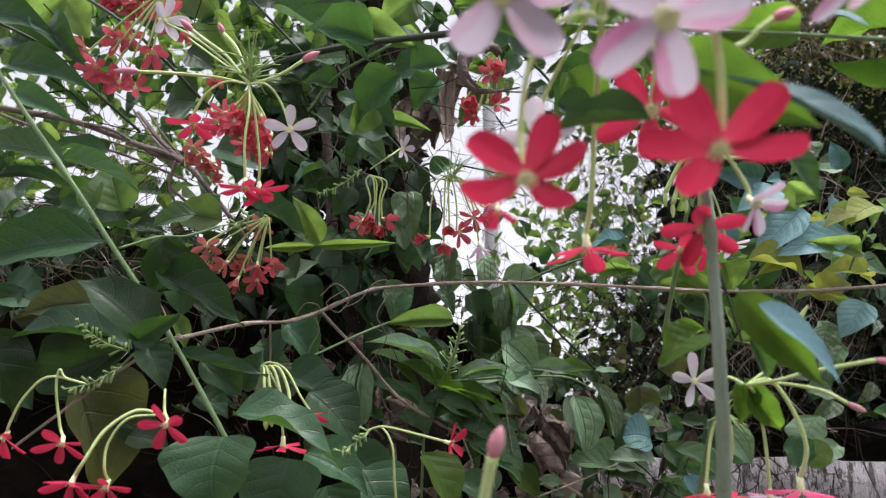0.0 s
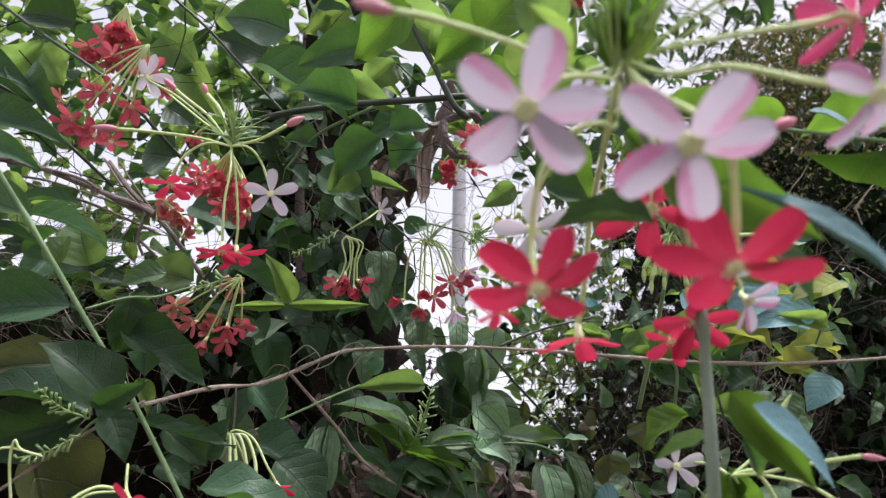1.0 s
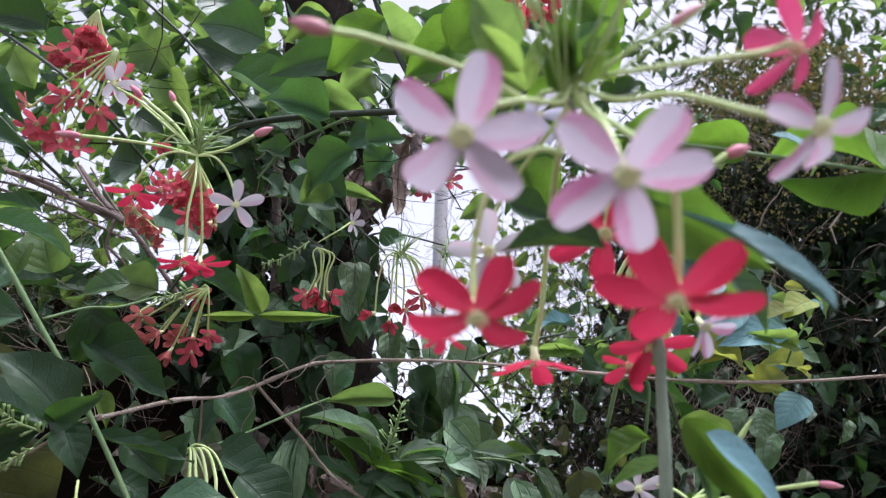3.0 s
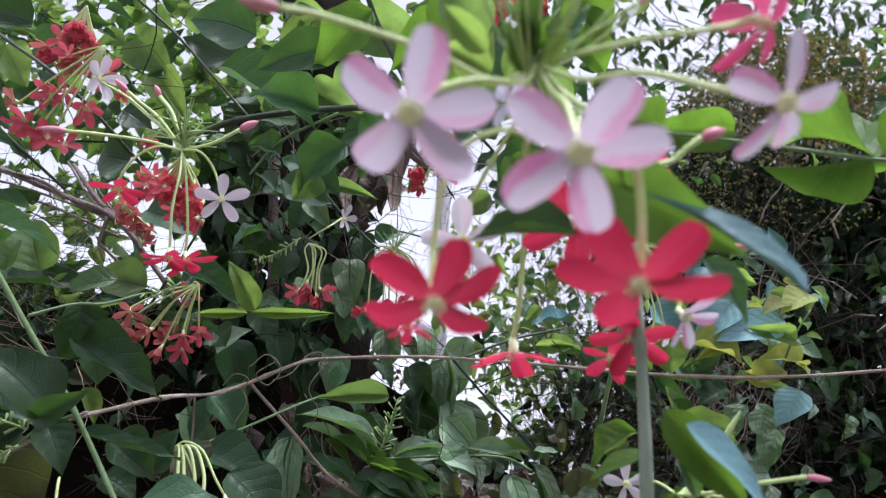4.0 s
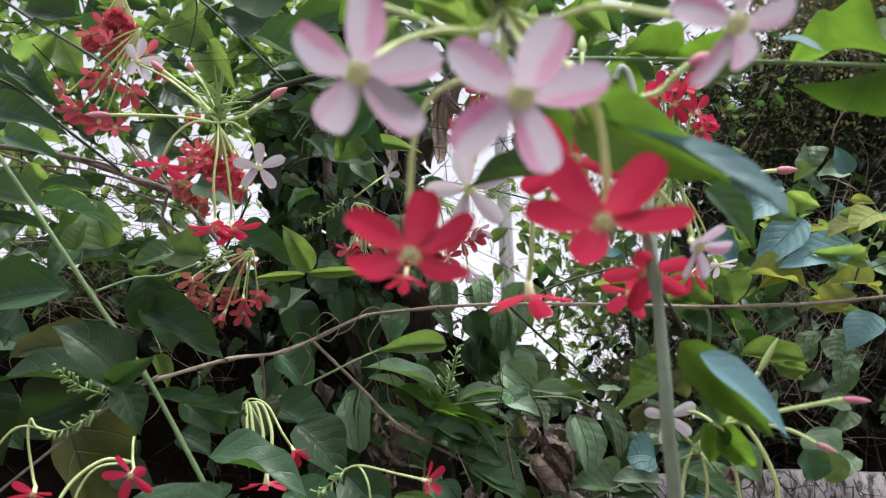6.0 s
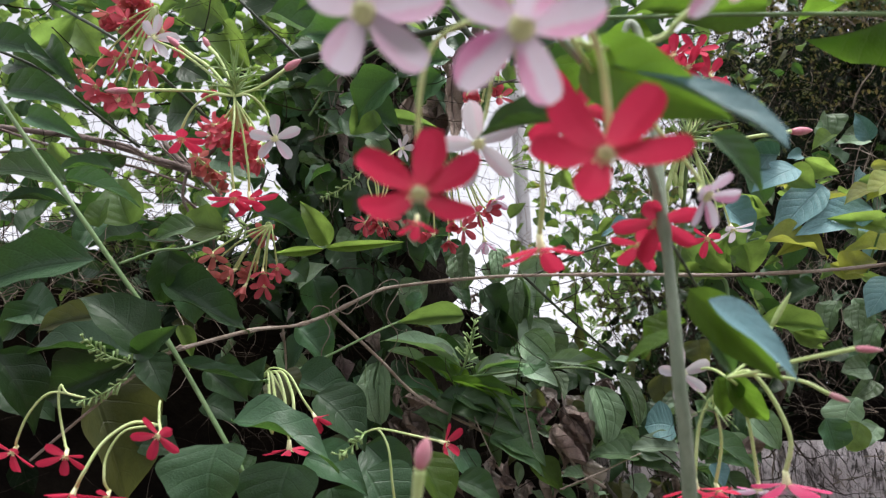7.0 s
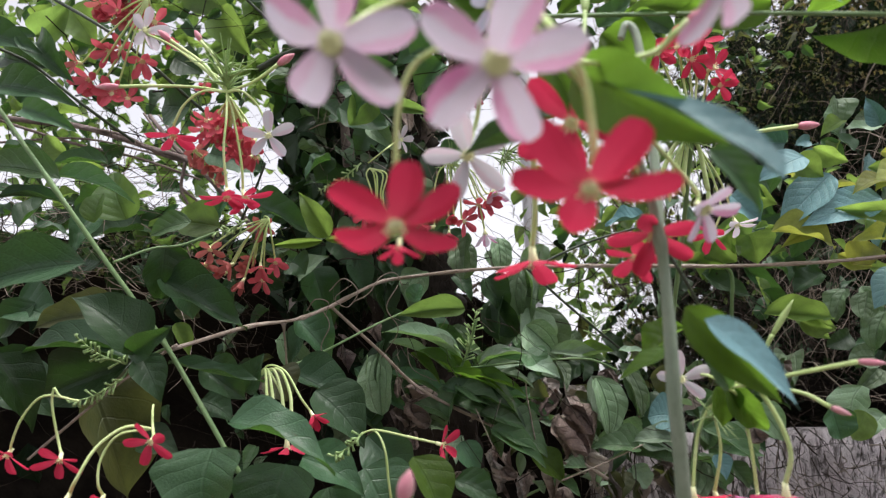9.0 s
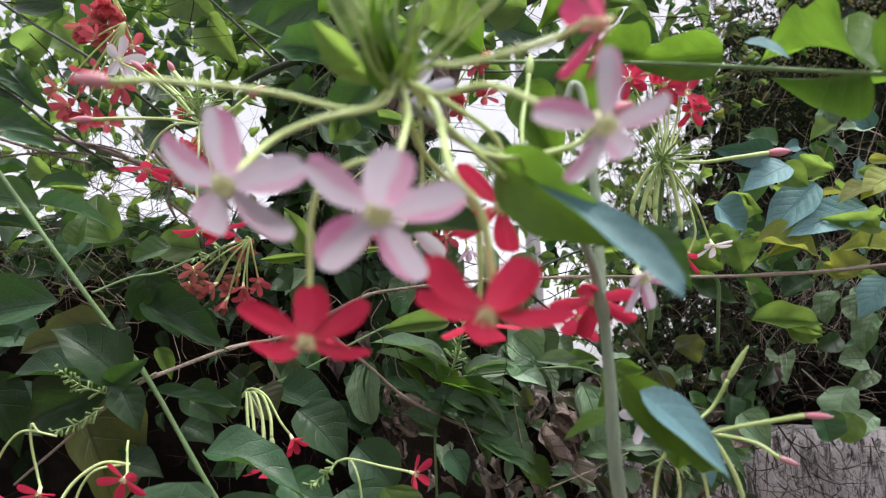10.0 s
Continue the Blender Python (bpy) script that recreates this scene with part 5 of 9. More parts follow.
leaf(near_cluster, "fresh", "lance", (0.0383, 0.1293, 1.4466), (0.0364, 0.1194, 1.4623), 0.0061, (-0.90, -0.31, -0.31))
bud(near_cluster, [(0.0385, 0.1389, 1.4423), (0.0285, 0.1343, 1.4524), (0.0158, 0.1266, 1.4773)], (0.0129, 0.1241, 1.4848), 0.0010, thin=0.0005, mat="bud", stalk="young")
bud(near_cluster, [(0.0385, 0.1389, 1.4423), (0.0318, 0.1304, 1.4501), (0.0226, 0.1185, 1.4734)], (0.0208, 0.116, 1.4807), 0.0010, thin=0.0005, mat="tube", stalk="young")
bud(near_cluster, [(0.0385, 0.1389, 1.4423), (0.0327, 0.1268, 1.4477), (0.0259, 0.1109, 1.4694)], (0.0249, 0.1084, 1.4764), 0.0009, thin=0.0005, mat="tube", stalk="young")
bud(near_cluster, [(0.0385, 0.1389, 1.4423), (0.0396, 0.1326, 1.4527), (0.0399, 0.1218, 1.4813)], (0.0399, 0.1189, 1.4889), 0.0010, thin=0.0005, mat="bud", stalk="young")
bud(near_cluster, [(0.0385, 0.1389, 1.4423), (0.0422, 0.1288, 1.4504), (0.0474, 0.1149, 1.4741)], (0.0486, 0.1119, 1.4814), 0.0010, thin=0.0005, mat="tube", stalk="young")
bud(near_cluster, [(0.0385, 0.1389, 1.4423), (0.0426, 0.1254, 1.448), (0.0517, 0.1066, 1.4716)], (0.0537, 0.1037, 1.4787), 0.0009, thin=0.0005, mat="tube", stalk="young")
bud(near_cluster, [(0.0385, 0.1389, 1.4423), (0.0524, 0.1308, 1.453), (0.0727, 0.1189, 1.4771)], (0.0766, 0.1155, 1.4848), 0.0010, thin=0.0005, mat="bud", stalk="young")
bud(near_cluster, [(0.0385, 0.1389, 1.4423), (0.0562, 0.1268, 1.4507), (0.0836, 0.1108, 1.4718)], (0.0891, 0.1073, 1.4792), 0.0010, thin=0.0005, mat="tube", stalk="young")
bud(near_cluster, [(0.0385, 0.1389, 1.4423), (0.0349, 0.1265, 1.4478), (0.0294, 0.1098, 1.471)], (0.0288, 0.1073, 1.478), 0.0009, thin=0.0005, mat="tube", stalk="young")
bud(near_cluster, [(0.0385, 0.1389, 1.4423), (0.0311, 0.1339, 1.4525), (0.0188, 0.1236, 1.4841)], (0.0164, 0.1211, 1.4916), 0.0010, thin=0.0005, mat="bud", stalk="young")
rosette(near_cluster, (0.0398, 0.1358, 1.4516), (-0.07, -0.43, 0.90), 30, 0.0188, 0.55, seed=51, thick=0.0005)
stem(near_vine, [(0.1168, 0.2504, 1.3906), (0.1185, 0.2525, 1.43), (0.118, 0.254, 1.47), (0.1165, 0.2552, 1.492), (0.1125, 0.2555, 1.497), (0.1095, 0.256, 1.49)], 0.0024, 0.0017, "cane", "stem")
bud(near_cluster, [(0.0812, 0.1991, 1.4353), (0.0835, 0.216, 1.462), (0.0885, 0.235, 1.485), (0.0905, 0.241, 1.496)], (0.0923, 0.2447, 1.508), 0.0021, thin=0.0010, mat="young", stalk="young")
low_bud = thing("flower_bud", (0.007, 0.202, 1.279), "pink flower bud on a pale green tube rising close by", "flower bud")
bud(low_bud, [(0.0026, 0.2197, 1.2554), (0.0055, 0.2087, 1.275), (0.0079, 0.1985, 1.2919)], (0.0108, 0.1954, 1.3021), 0.0029, thin=0.0019)
right_shoot = thing("flowering_vine", (0.172, 0.355, 1.316), "low side shoot with pink-white and red flowers and buds", "vine", "flowering vines")
stem(right_shoot, [(0.163, 0.434, -0.05), (0.163, 0.434, 0.6), (0.163, 0.434, 1.215)], 0.003, 0.002, "stem_green", "stem")
stem(right_shoot, [(0.1633, 0.434, 1.2148), (0.169, 0.407, 1.2774), (0.1698, 0.3895, 1.3042), (0.1736, 0.3741, 1.3233), (0.176, 0.3514, 1.331)], 0.0018, 0.0013, "stem_green", "stem")
flower(right_shoot, "pure", (0.1667, 0.3998, 1.3377), (0.01, -0.99, -0.16), 0.0175, 10, [(0.176, 0.3514, 1.331), (0.174, 0.3703, 1.3378), (0.1816, 0.4197, 1.341)], fine=True)
bud(right_shoot, [(0.1721, 0.3413, 1.3301), (0.179, 0.3204, 1.3309), (0.192, 0.3091, 1.3345), (0.2194, 0.2976, 1.3392)], (0.2336, 0.298, 1.338), 0.0018, thin=0.0011)
bud(right_shoot, [(0.1721, 0.3413, 1.3301), (0.1833, 0.3309, 1.3303), (0.2024, 0.3218, 1.3259), (0.2116, 0.3135, 1.3184)], (0.2218, 0.3146, 1.3142), 0.0017, thin=0.0010)
bud(right_shoot, [(0.1721, 0.3413, 1.3301), (0.1923, 0.3483, 1.3429), (0.2017, 0.3443, 1.358)], (0.2132, 0.3395, 1.3762), 0.0018, thin=0.0011, mat="young", stalk="young")
flower(right_shoot, "rose", (0.1982, 0.3459, 1.2743), (0.02, 0.11, -0.99), 0.0212, 25, [(0.1721, 0.3413, 1.3301), (0.1824, 0.3355, 1.3323), (0.1926, 0.3345, 1.3169), (0.2, 0.338, 1.2961)], spread=6, fine=True, tube_r=0.0014)
flower(right_shoot, "white", (0.1916, 0.3678, 1.2695), (-0.13, 0.06, -0.99), 0.0147, 40, [(0.1721, 0.3413, 1.3301), (0.1822, 0.3531, 1.3247), (0.1879, 0.3589, 1.3029)], spread=4, fine=True)
flower(right_shoot, "red", (0.1635, 0.3883, 1.2699), (0.02, 0.05, -1.00), 0.0187, 15, [(0.1742, 0.3741, 1.3233), (0.168, 0.3844, 1.3042)], spread=6, fine=True)
flower(right_shoot, "red", (0.1806, 0.3994, 1.2675), (0.28, 0.04, -0.96), 0.0158, 35, [(0.1742, 0.3741, 1.3233), (0.1814, 0.3863, 1.2972)], spread=6)
leaf(right_shoot, "fresh", "ovate", (0.171, 0.351, 1.331), (0.175, 0.357, 1.309), 0.0247, (0.34, -0.92, -0.18))
leaf(right_shoot, "fresh", "ovate", (0.176, 0.351, 1.334), (0.201, 0.359, 1.303), 0.0159, (-0.18, -0.91, -0.38))
leaf(right_shoot, "fresh", "ovate", (0.16, 0.363, 1.366), (0.133, 0.368, 1.346), 0.0209, (-0.54, -0.66, 0.53))
rosette(right_shoot, (0.174, 0.3759, 1.3168), (-0.01, -0.85, -0.52), 16, 0.0151, 1.0, seed=52)

# ---- level twig with two bright leaves ----
leafy_twig = thing("leafy_twig", (0.2636, 0.2642, 1.505), "level green twig with large bright translucent leaves", "twig")
stem(leafy_twig, [(0.0729, 0.3185, 1.5415), (0.1248, 0.3093, 1.5351), (0.1802, 0.2785, 1.515), (0.2449, 0.2428, 1.49), (0.2867, 0.222, 1.477)], 0.0012, 0.0011, "stem_green", "stem")
leaf(leafy_twig, "fresh", "heart", (0.2468, 0.241, 1.494), (0.2356, 0.3093, 1.548), 0.0400, (0.25, -0.95, 0.12), 0)
leaf(leafy_twig, "fresh", "heart", (0.2463, 0.2427, 1.49), (0.2463, 0.3302, 1.525), 0.0250, (0.25, -0.84, -0.53), 3)
leaf(leafy_twig, "fresh", "heart", (0.2439, 0.234, 1.488), (0.279, 0.217, 1.497), 0.0400, (-0.48, -0.80, 0.36))
leaf(leafy_twig, "fresh", "heart", (0.1942, 0.2789, 1.521), (0.1517, 0.3001, 1.529), 0.0240, (-0.30, -0.85, -0.44))
leaf(leafy_twig, "fresh", "heart", (0.1643, 0.3052, 1.5334), (0.1293, 0.3111, 1.5431), 0.0250, (-0.14, -0.98, 0.11))
leaf(leafy_twig, "blue", "ovate", (0.2011, 0.2675, 1.522), (0.2151, 0.2509, 1.504), 0.0104, (0.10, -0.91, 0.41), 23)
leaf(leafy_twig, "fresh", "heart", (0.1169, 0.3179, 1.5288), (0.1472, 0.3344, 1.5038), 0.0327, (0.29, -0.92, -0.25))
back_cluster = thing("flower_cluster", (0.228, 0.423, 1.585), "crimson flower cluster beyond the near blooms", "flowers", "flower clusters")
flower(back_cluster, "red", (0.2222, 0.4675, 1.5901), (0.34, -0.79, -0.52), 0.0179, 0, [(0.222, 0.4799, 1.5311), (0.2251, 0.4828, 1.5666)], spread=18)
flower(back_cluster, "red", (0.2397, 0.4694, 1.583), (0.59, -0.81, 0.04), 0.0196, 30, [(0.222, 0.4799, 1.5311), (0.2341, 0.4837, 1.5629)], spread=18)
flower(back_cluster, "red", (0.2114, 0.4654, 1.5993), (-0.43, -0.88, 0.19), 0.0179, 60, [(0.222, 0.4799, 1.5311), (0.2197, 0.4817, 1.5712)], spread=18)
flower(back_cluster, "red", (0.2437, 0.4723, 1.5697), (0.22, -0.65, -0.72), 0.0161, 10, [(0.222, 0.4799, 1.5311), (0.2361, 0.4852, 1.5562)], spread=18)
flower(back_cluster, "red", (0.2294, 0.465, 1.603), (0.04, -0.97, 0.25), 0.0170, 45, [(0.222, 0.4799, 1.5311), (0.2288, 0.4815, 1.5731)], spread=18)
flower(back_cluster, "red", (0.1956, 0.4658, 1.5954), (-0.32, -0.81, -0.49), 0.0179, 15, [(0.222, 0.4799, 1.5311), (0.2116, 0.4819, 1.5692)], spread=18)
bud(back_cluster, [(0.222, 0.4799, 1.5311), (0.2452, 0.4713, 1.5258), (0.2677, 0.4618, 1.5251), (0.2945, 0.4618, 1.528)], (0.3118, 0.462, 1.5287), 0.0034, thin=0.0015)
rosette(back_cluster, (0.2175, 0.4802, 1.5291), (0.04, -0.97, 0.25), 34, 0.0424, 0.8, seed=53, thick=0.0007)
bud(back_cluster, [(0.2197, 0.4801, 1.5299), (0.2072, 0.481, 1.5242), (0.1939, 0.486, 1.4993)], (0.1944, 0.4884, 1.4879), 0.0020, thin=0.0018, mat="tube")
bud(back_cluster, [(0.2197, 0.4801, 1.5299), (0.2104, 0.482, 1.5197), (0.2003, 0.488, 1.4903)], (0.2007, 0.4904, 1.479), 0.0020, thin=0.0018, mat="tube")
bud(back_cluster, [(0.2197, 0.4801, 1.5299), (0.216, 0.4818, 1.5217), (0.2116, 0.4874, 1.4943)], (0.212, 0.4898, 1.483), 0.0020, thin=0.0018, mat="tube")
bud(back_cluster, [(0.2197, 0.4801, 1.5299), (0.2259, 0.4827, 1.5181), (0.2314, 0.4894, 1.4871)], (0.2318, 0.4918, 1.4757), 0.0020, thin=0.0018, mat="tube")
bud(back_cluster, [(0.2197, 0.4801, 1.5299), (0.214, 0.4805, 1.5273), (0.2076, 0.485, 1.5054)], (0.208, 0.4874, 1.494), 0.0020, thin=0.0018, mat="tube")
flower(back_cluster, "red", (0.2474, 0.5355, 1.4637), (-0.62, -0.39, -0.68), 0.0191, 0, [(0.2279, 0.4996, 1.5352), (0.2494, 0.5253, 1.5128), (0.2564, 0.5314, 1.4845)], spread=20)
flower(back_cluster, "pure", (0.2774, 0.554, 1.4762), (0.29, -0.23, -0.93), 0.0198, 20, [(0.2279, 0.4996, 1.5352), (0.2564, 0.5264, 1.5079)], spread=10)
stem(back_cluster, [(0.222, 0.4799, 1.5311), (0.2204, 0.4945, 1.51), (0.2236, 0.5343, 1.4669), (0.2269, 0.5994, 1.4005)], 0.0016, 0.0021, "stem_green", "stem")

# ---- blue-green and yellowing leaves by the hedge ----
right_creeper = thing("creeper", (0.467, 0.769, 1.517), "creeper with blue-green ribbed leaves and yellowing ones", "creeper")
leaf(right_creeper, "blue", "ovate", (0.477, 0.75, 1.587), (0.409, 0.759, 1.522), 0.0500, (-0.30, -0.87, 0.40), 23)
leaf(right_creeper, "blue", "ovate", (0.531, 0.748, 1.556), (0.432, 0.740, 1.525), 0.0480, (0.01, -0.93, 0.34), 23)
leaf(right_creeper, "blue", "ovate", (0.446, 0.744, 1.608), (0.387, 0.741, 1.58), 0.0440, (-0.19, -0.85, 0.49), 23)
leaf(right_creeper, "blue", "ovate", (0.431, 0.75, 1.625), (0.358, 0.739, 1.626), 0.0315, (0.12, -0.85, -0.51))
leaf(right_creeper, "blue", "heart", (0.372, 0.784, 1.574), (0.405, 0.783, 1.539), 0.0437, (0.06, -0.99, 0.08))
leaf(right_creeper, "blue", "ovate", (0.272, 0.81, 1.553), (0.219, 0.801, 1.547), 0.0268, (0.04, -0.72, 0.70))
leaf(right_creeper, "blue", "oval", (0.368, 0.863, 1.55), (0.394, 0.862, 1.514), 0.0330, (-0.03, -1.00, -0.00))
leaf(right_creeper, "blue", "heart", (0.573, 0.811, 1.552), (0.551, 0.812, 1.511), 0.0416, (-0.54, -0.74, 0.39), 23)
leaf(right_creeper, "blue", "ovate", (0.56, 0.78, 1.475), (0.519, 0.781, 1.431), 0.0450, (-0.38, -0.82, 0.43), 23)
leaf(right_creeper, "dark", "ovate", (0.45, 0.829, 1.561), (0.433, 0.83, 1.52), 0.0638, (-0.78, -0.54, 0.31))
leaf(right_creeper, "dark", "heart", (0.341, 0.871, 1.518), (0.311, 0.867, 1.495), 0.0600, (-0.28, -0.81, 0.51))
leaf(right_creeper, "yellow", "ovate", (0.402, 0.757, 1.521), (0.476, 0.75, 1.508), 0.0387, (0.03, -0.82, 0.58))
leaf(right_creeper, "yellow", "ovate", (0.464, 0.765, 1.53), (0.414, 0.762, 1.502), 0.0253, (0.01, -0.99, 0.10))
leaf(right_creeper, "yellow", "heart", (0.494, 0.768, 1.481), (0.525, 0.753, 1.497), 0.0398, (-0.54, -0.74, 0.40))
leaf(right_creeper, "yellow", "ovate", (0.534, 0.742, 1.577), (0.491, 0.737, 1.558), 0.0287, (-0.16, -0.77, 0.62))
leaf(right_creeper, "yellow", "ovate", (0.564, 0.739, 1.589), (0.517, 0.736, 1.561), 0.0421, (-0.26, -0.81, 0.53))
leaf(right_creeper, "yellow", "ovate", (0.489, 0.785, 1.496), (0.527, 0.78, 1.476), 0.0205, (-0.32, -0.86, -0.40))
leaf(right_creeper, "yellow", "heart", (0.568, 0.781, 1.51), (0.501, 0.771, 1.509), 0.0319, (0.13, -0.87, 0.48))
leaf(right_creeper, "lime", "lance", (0.54, 0.745, 1.528), (0.473, 0.732, 1.539), 0.0259, (0.16, -0.97, -0.18))
leaf(right_creeper, "lime", "ovate", (0.441, 0.754, 1.61), (0.469, 0.751, 1.582), 0.0360, (-0.32, -0.92, -0.23))
leaf(right_creeper, "lime", "ovate", (0.467, 0.761, 1.623), (0.502, 0.757, 1.598), 0.0264, (-0.50, -0.61, -0.62))
leaf(right_creeper, "lime", "heart", (0.357, 0.836, 1.535), (0.389, 0.835, 1.5), 0.0481, (-0.32, -0.91, -0.27))
leaf(right_creeper, "lime", "heart", (0.4, 0.816, 1.532), (0.409, 0.816, 1.495), 0.0487, (-0.19, -0.98, -0.03))
leaf(right_creeper, "lime", "ovate", (0.441, 0.892, 1.442), (0.534, 0.883, 1.438), 0.0366, (-0.08, -0.96, 0.27))
leaf(right_creeper, "lime", "ovate", (0.486, 0.895, 1.43), (0.529, 0.889, 1.416), 0.0234, (-0.27, -0.86, -0.44))
leaf(right_creeper, "canopy", "heart", (0.335, 0.845, 1.539), (0.349, 0.845, 1.5), 0.0516, (-0.37, -0.92, -0.13))
leaf(right_creeper, "canopy", "ovate", (0.275, 0.913, 1.555), (0.327, 0.908, 1.536), 0.0258, (-0.14, -0.98, -0.11))
leaf(right_creeper, "lime", "ovate", (0.255, 0.916, 1.544), (0.312, 0.906, 1.544), 0.0222, (-0.17, -0.96, -0.24))
leaf(right_creeper, "lime", "ovate", (0.32, 0.843, 1.508), (0.381, 0.837, 1.493), 0.0202, (-0.08, -0.99, 0.08))
leaf(right_creeper, "canopy", "heart", (0.391, 0.839, 1.562), (0.408, 0.837, 1.53), 0.0449, (-0.55, -0.80, -0.25))
leaf(right_creeper, "mid", "ovate", (0.43, 0.803, 1.58), (0.402, 0.784, 1.612), 0.0430, (0.28, -0.91, -0.29))
leaf(right_creeper, "lime", "ovate", (0.387, 0.802, 1.585), (0.432, 0.798, 1.563), 0.0380, (-0.37, -0.70, -0.62))
leaf(right_creeper, "mid", "ovate", (0.359, 0.877, 1.496), (0.422, 0.876, 1.463), 0.0377, (0.18, -0.91, 0.37))
leaf(right_creeper, "mid", "ovate", (0.451, 0.914, 1.477), (0.488, 0.915, 1.433), 0.0244, (0.14, -0.99, 0.08))
leaf(right_creeper, "olive", "heart", (0.375, 0.947, 1.429), (0.374, 0.947, 1.39), 0.0574, (-0.80, -0.60, 0.01))
leaf(right_creeper, "dark", "oval", (0.544, 0.928, 1.502), (0.499, 0.924, 1.478), 0.0391, (-0.15, -0.88, 0.45))
stem(right_creeper, [(0.5328, 0.7877, 1.4843), (0.5357, 0.771, 1.5081), (0.5427, 0.7528, 1.5376), (0.5638, 0.7444, 1.5694)], 0.0017, 0.0010, "stem_green", "stem")
stem(right_creeper, [(0.3671, 0.8442, 1.5032), (0.385, 0.8482, 1.4885), (0.3854, 0.8577, 1.4531), (0.394, 0.903, 1.3997)], 0.0026, 0.0023, "stem_green", "stem")
fill(right_creeper, 44, ((0.17, 0.36), (0.85, 1.09), (1.54, 1.69)), 0.029, ['lime', 'canopy', 'canopy', 'mid'], "ovate", 0.6, droop=0.5, loose=0.5, seed=61)
fill(right_creeper, 26, ((0.35, 0.53), (0.87, 1.01), (1.50, 1.60)), 0.041, ['lime', 'canopy', 'mid', 'dark'], "heart", 0.7, droop=0.7, loose=0.5, seed=62)
fill(right_creeper, 20, ((0.49, 0.67), (0.84, 0.93), (1.62, 1.71)), 0.040, ['lime', 'mid', 'dark', 'blue'], "ovate", 0.6, droop=0.7, loose=0.5, seed=63)

# ---- long brown branch ----
branch = thing("branch", (-0.2, 0.511, 1.377), "long bare brown branch running level through the leaves", "branch")
stem(branch, [(-0.3259, 0.5536, 1.2944), (-0.3084, 0.5487, 1.3073), (-0.2429, 0.5263, 1.3521), (-0.1958, 0.522, 1.3818)], 0.00101, 0.00140, "bark", "stem", steps=6, sides=8, rough=0.3)
stem(branch, [(-0.2039, 0.5189, 1.3763), (-0.166, 0.6149, 1.407), (-0.1357, 0.6816, 1.4219), (-0.1086, 0.7362, 1.4434), (-0.0621, 0.7566, 1.4706), (-0.0264, 0.7721, 1.4809), (0.0816, 0.7731, 1.4887), (0.2129, 0.7749, 1.4881), (0.3498, 0.7675, 1.482), (0.4604, 0.7503, 1.4802), (0.5534, 0.7323, 1.4847), (0.708, 0.7173, 1.5014)], 0.0018, 0.0020, "bark", "stem", steps=6, sides=9, nodes_at=(0.09, 0.2, 0.3, 0.39, 0.5, 0.62, 0.7, 0.78, 0.86), rough=0.35)
stem(branch, [(-0.1086, 0.7364, 1.4428), (-0.0575, 0.7884, 1.3945), (-0.0093, 0.85, 1.3502), (0.1114, 0.9119, 1.2875), (0.2111, 0.9622, 1.234)], 0.00195, 0.00179, "bark", "side_branch", rough=0.35)
stem(branch, [(0.1274, 0.7798, 1.4911), (0.1874, 0.7788, 1.5169), (0.2525, 0.7797, 1.5352)], 0.0017, 0.0014, "stem_dark", "twig")
stem(branch, [(0.1169, 0.8, 1.4956), (0.1645, 0.8479, 1.4626), (0.2093, 0.885, 1.4318), (0.2623, 0.9424, 1.4009)], 0.0018, 0.0016, "stem_dark", "twig")
stem(branch, [(-0.1666, 0.7542, 1.4304), (-0.1692, 0.7859, 1.3929), (-0.1787, 0.8316, 1.3444)], 0.00125, 0.00133, "bark", "twig")
stem(branch, [(-0.1689, 0.6693, 1.3634), (-0.1259, 0.7124, 1.3846), (-0.0633, 0.7498, 1.4215), (-0.0321, 0.7839, 1.4409)], 0.0014, 0.0013, "stem_green", "twig")
leaf(branch, "lime", "ovate", (-0.115, 0.754, 1.528), (-0.148, 0.732, 1.577), 0.0289, (0.14, -0.93, -0.33), 1)
leaf(branch, "lime", "lance", (-0.12, 0.755, 1.525), (-0.027, 0.739, 1.525), 0.0132, (-0.17, -0.94, -0.29))
leaf(branch, "lime", "lance", (-0.122, 0.756, 1.524), (-0.181, 0.751, 1.519), 0.0118, (0.11, -0.96, -0.27))
leaf(branch, "canopy", "ovate", (0.042, 0.758, 1.44), (-0.037, 0.745, 1.433), 0.0294, (0.16, -0.98, 0.10))
leaf(branch, "mid", "oval", (-0.02, 0.77, 1.451), (-0.012, 0.764, 1.471), 0.0203, (-0.42, -0.90, -0.10))
leaf(branch, "mid", "ovate", (-0.156, 0.79, 1.438), (-0.112, 0.788, 1.396), 0.050, (0.35, -0.84, 0.41))
leaf(branch, "mid", "ovate", (-0.191, 0.68, 1.551), (-0.12, 0.673, 1.521), 0.0346, (0.12, -0.86, 0.49))
leaf(branch, "pale", "ovate", (-0.157, 0.779, 1.486), (-0.119, 0.76, 1.508), 0.0366, (-0.56, -0.78, 0.28))
leaf(branch, "mid", "heart", (-0.154, 0.735, 1.495), (-0.138, 0.737, 1.483), 0.0419, (0.28, -0.94, 0.18))

# ---- flowering vine with the slanting green stem ----
left_vine = thing("flowering_vine", (-0.142, 0.49, 1.255), "slanting green-stemmed flowering vine with broad leaves", "vine", "flowering vines")
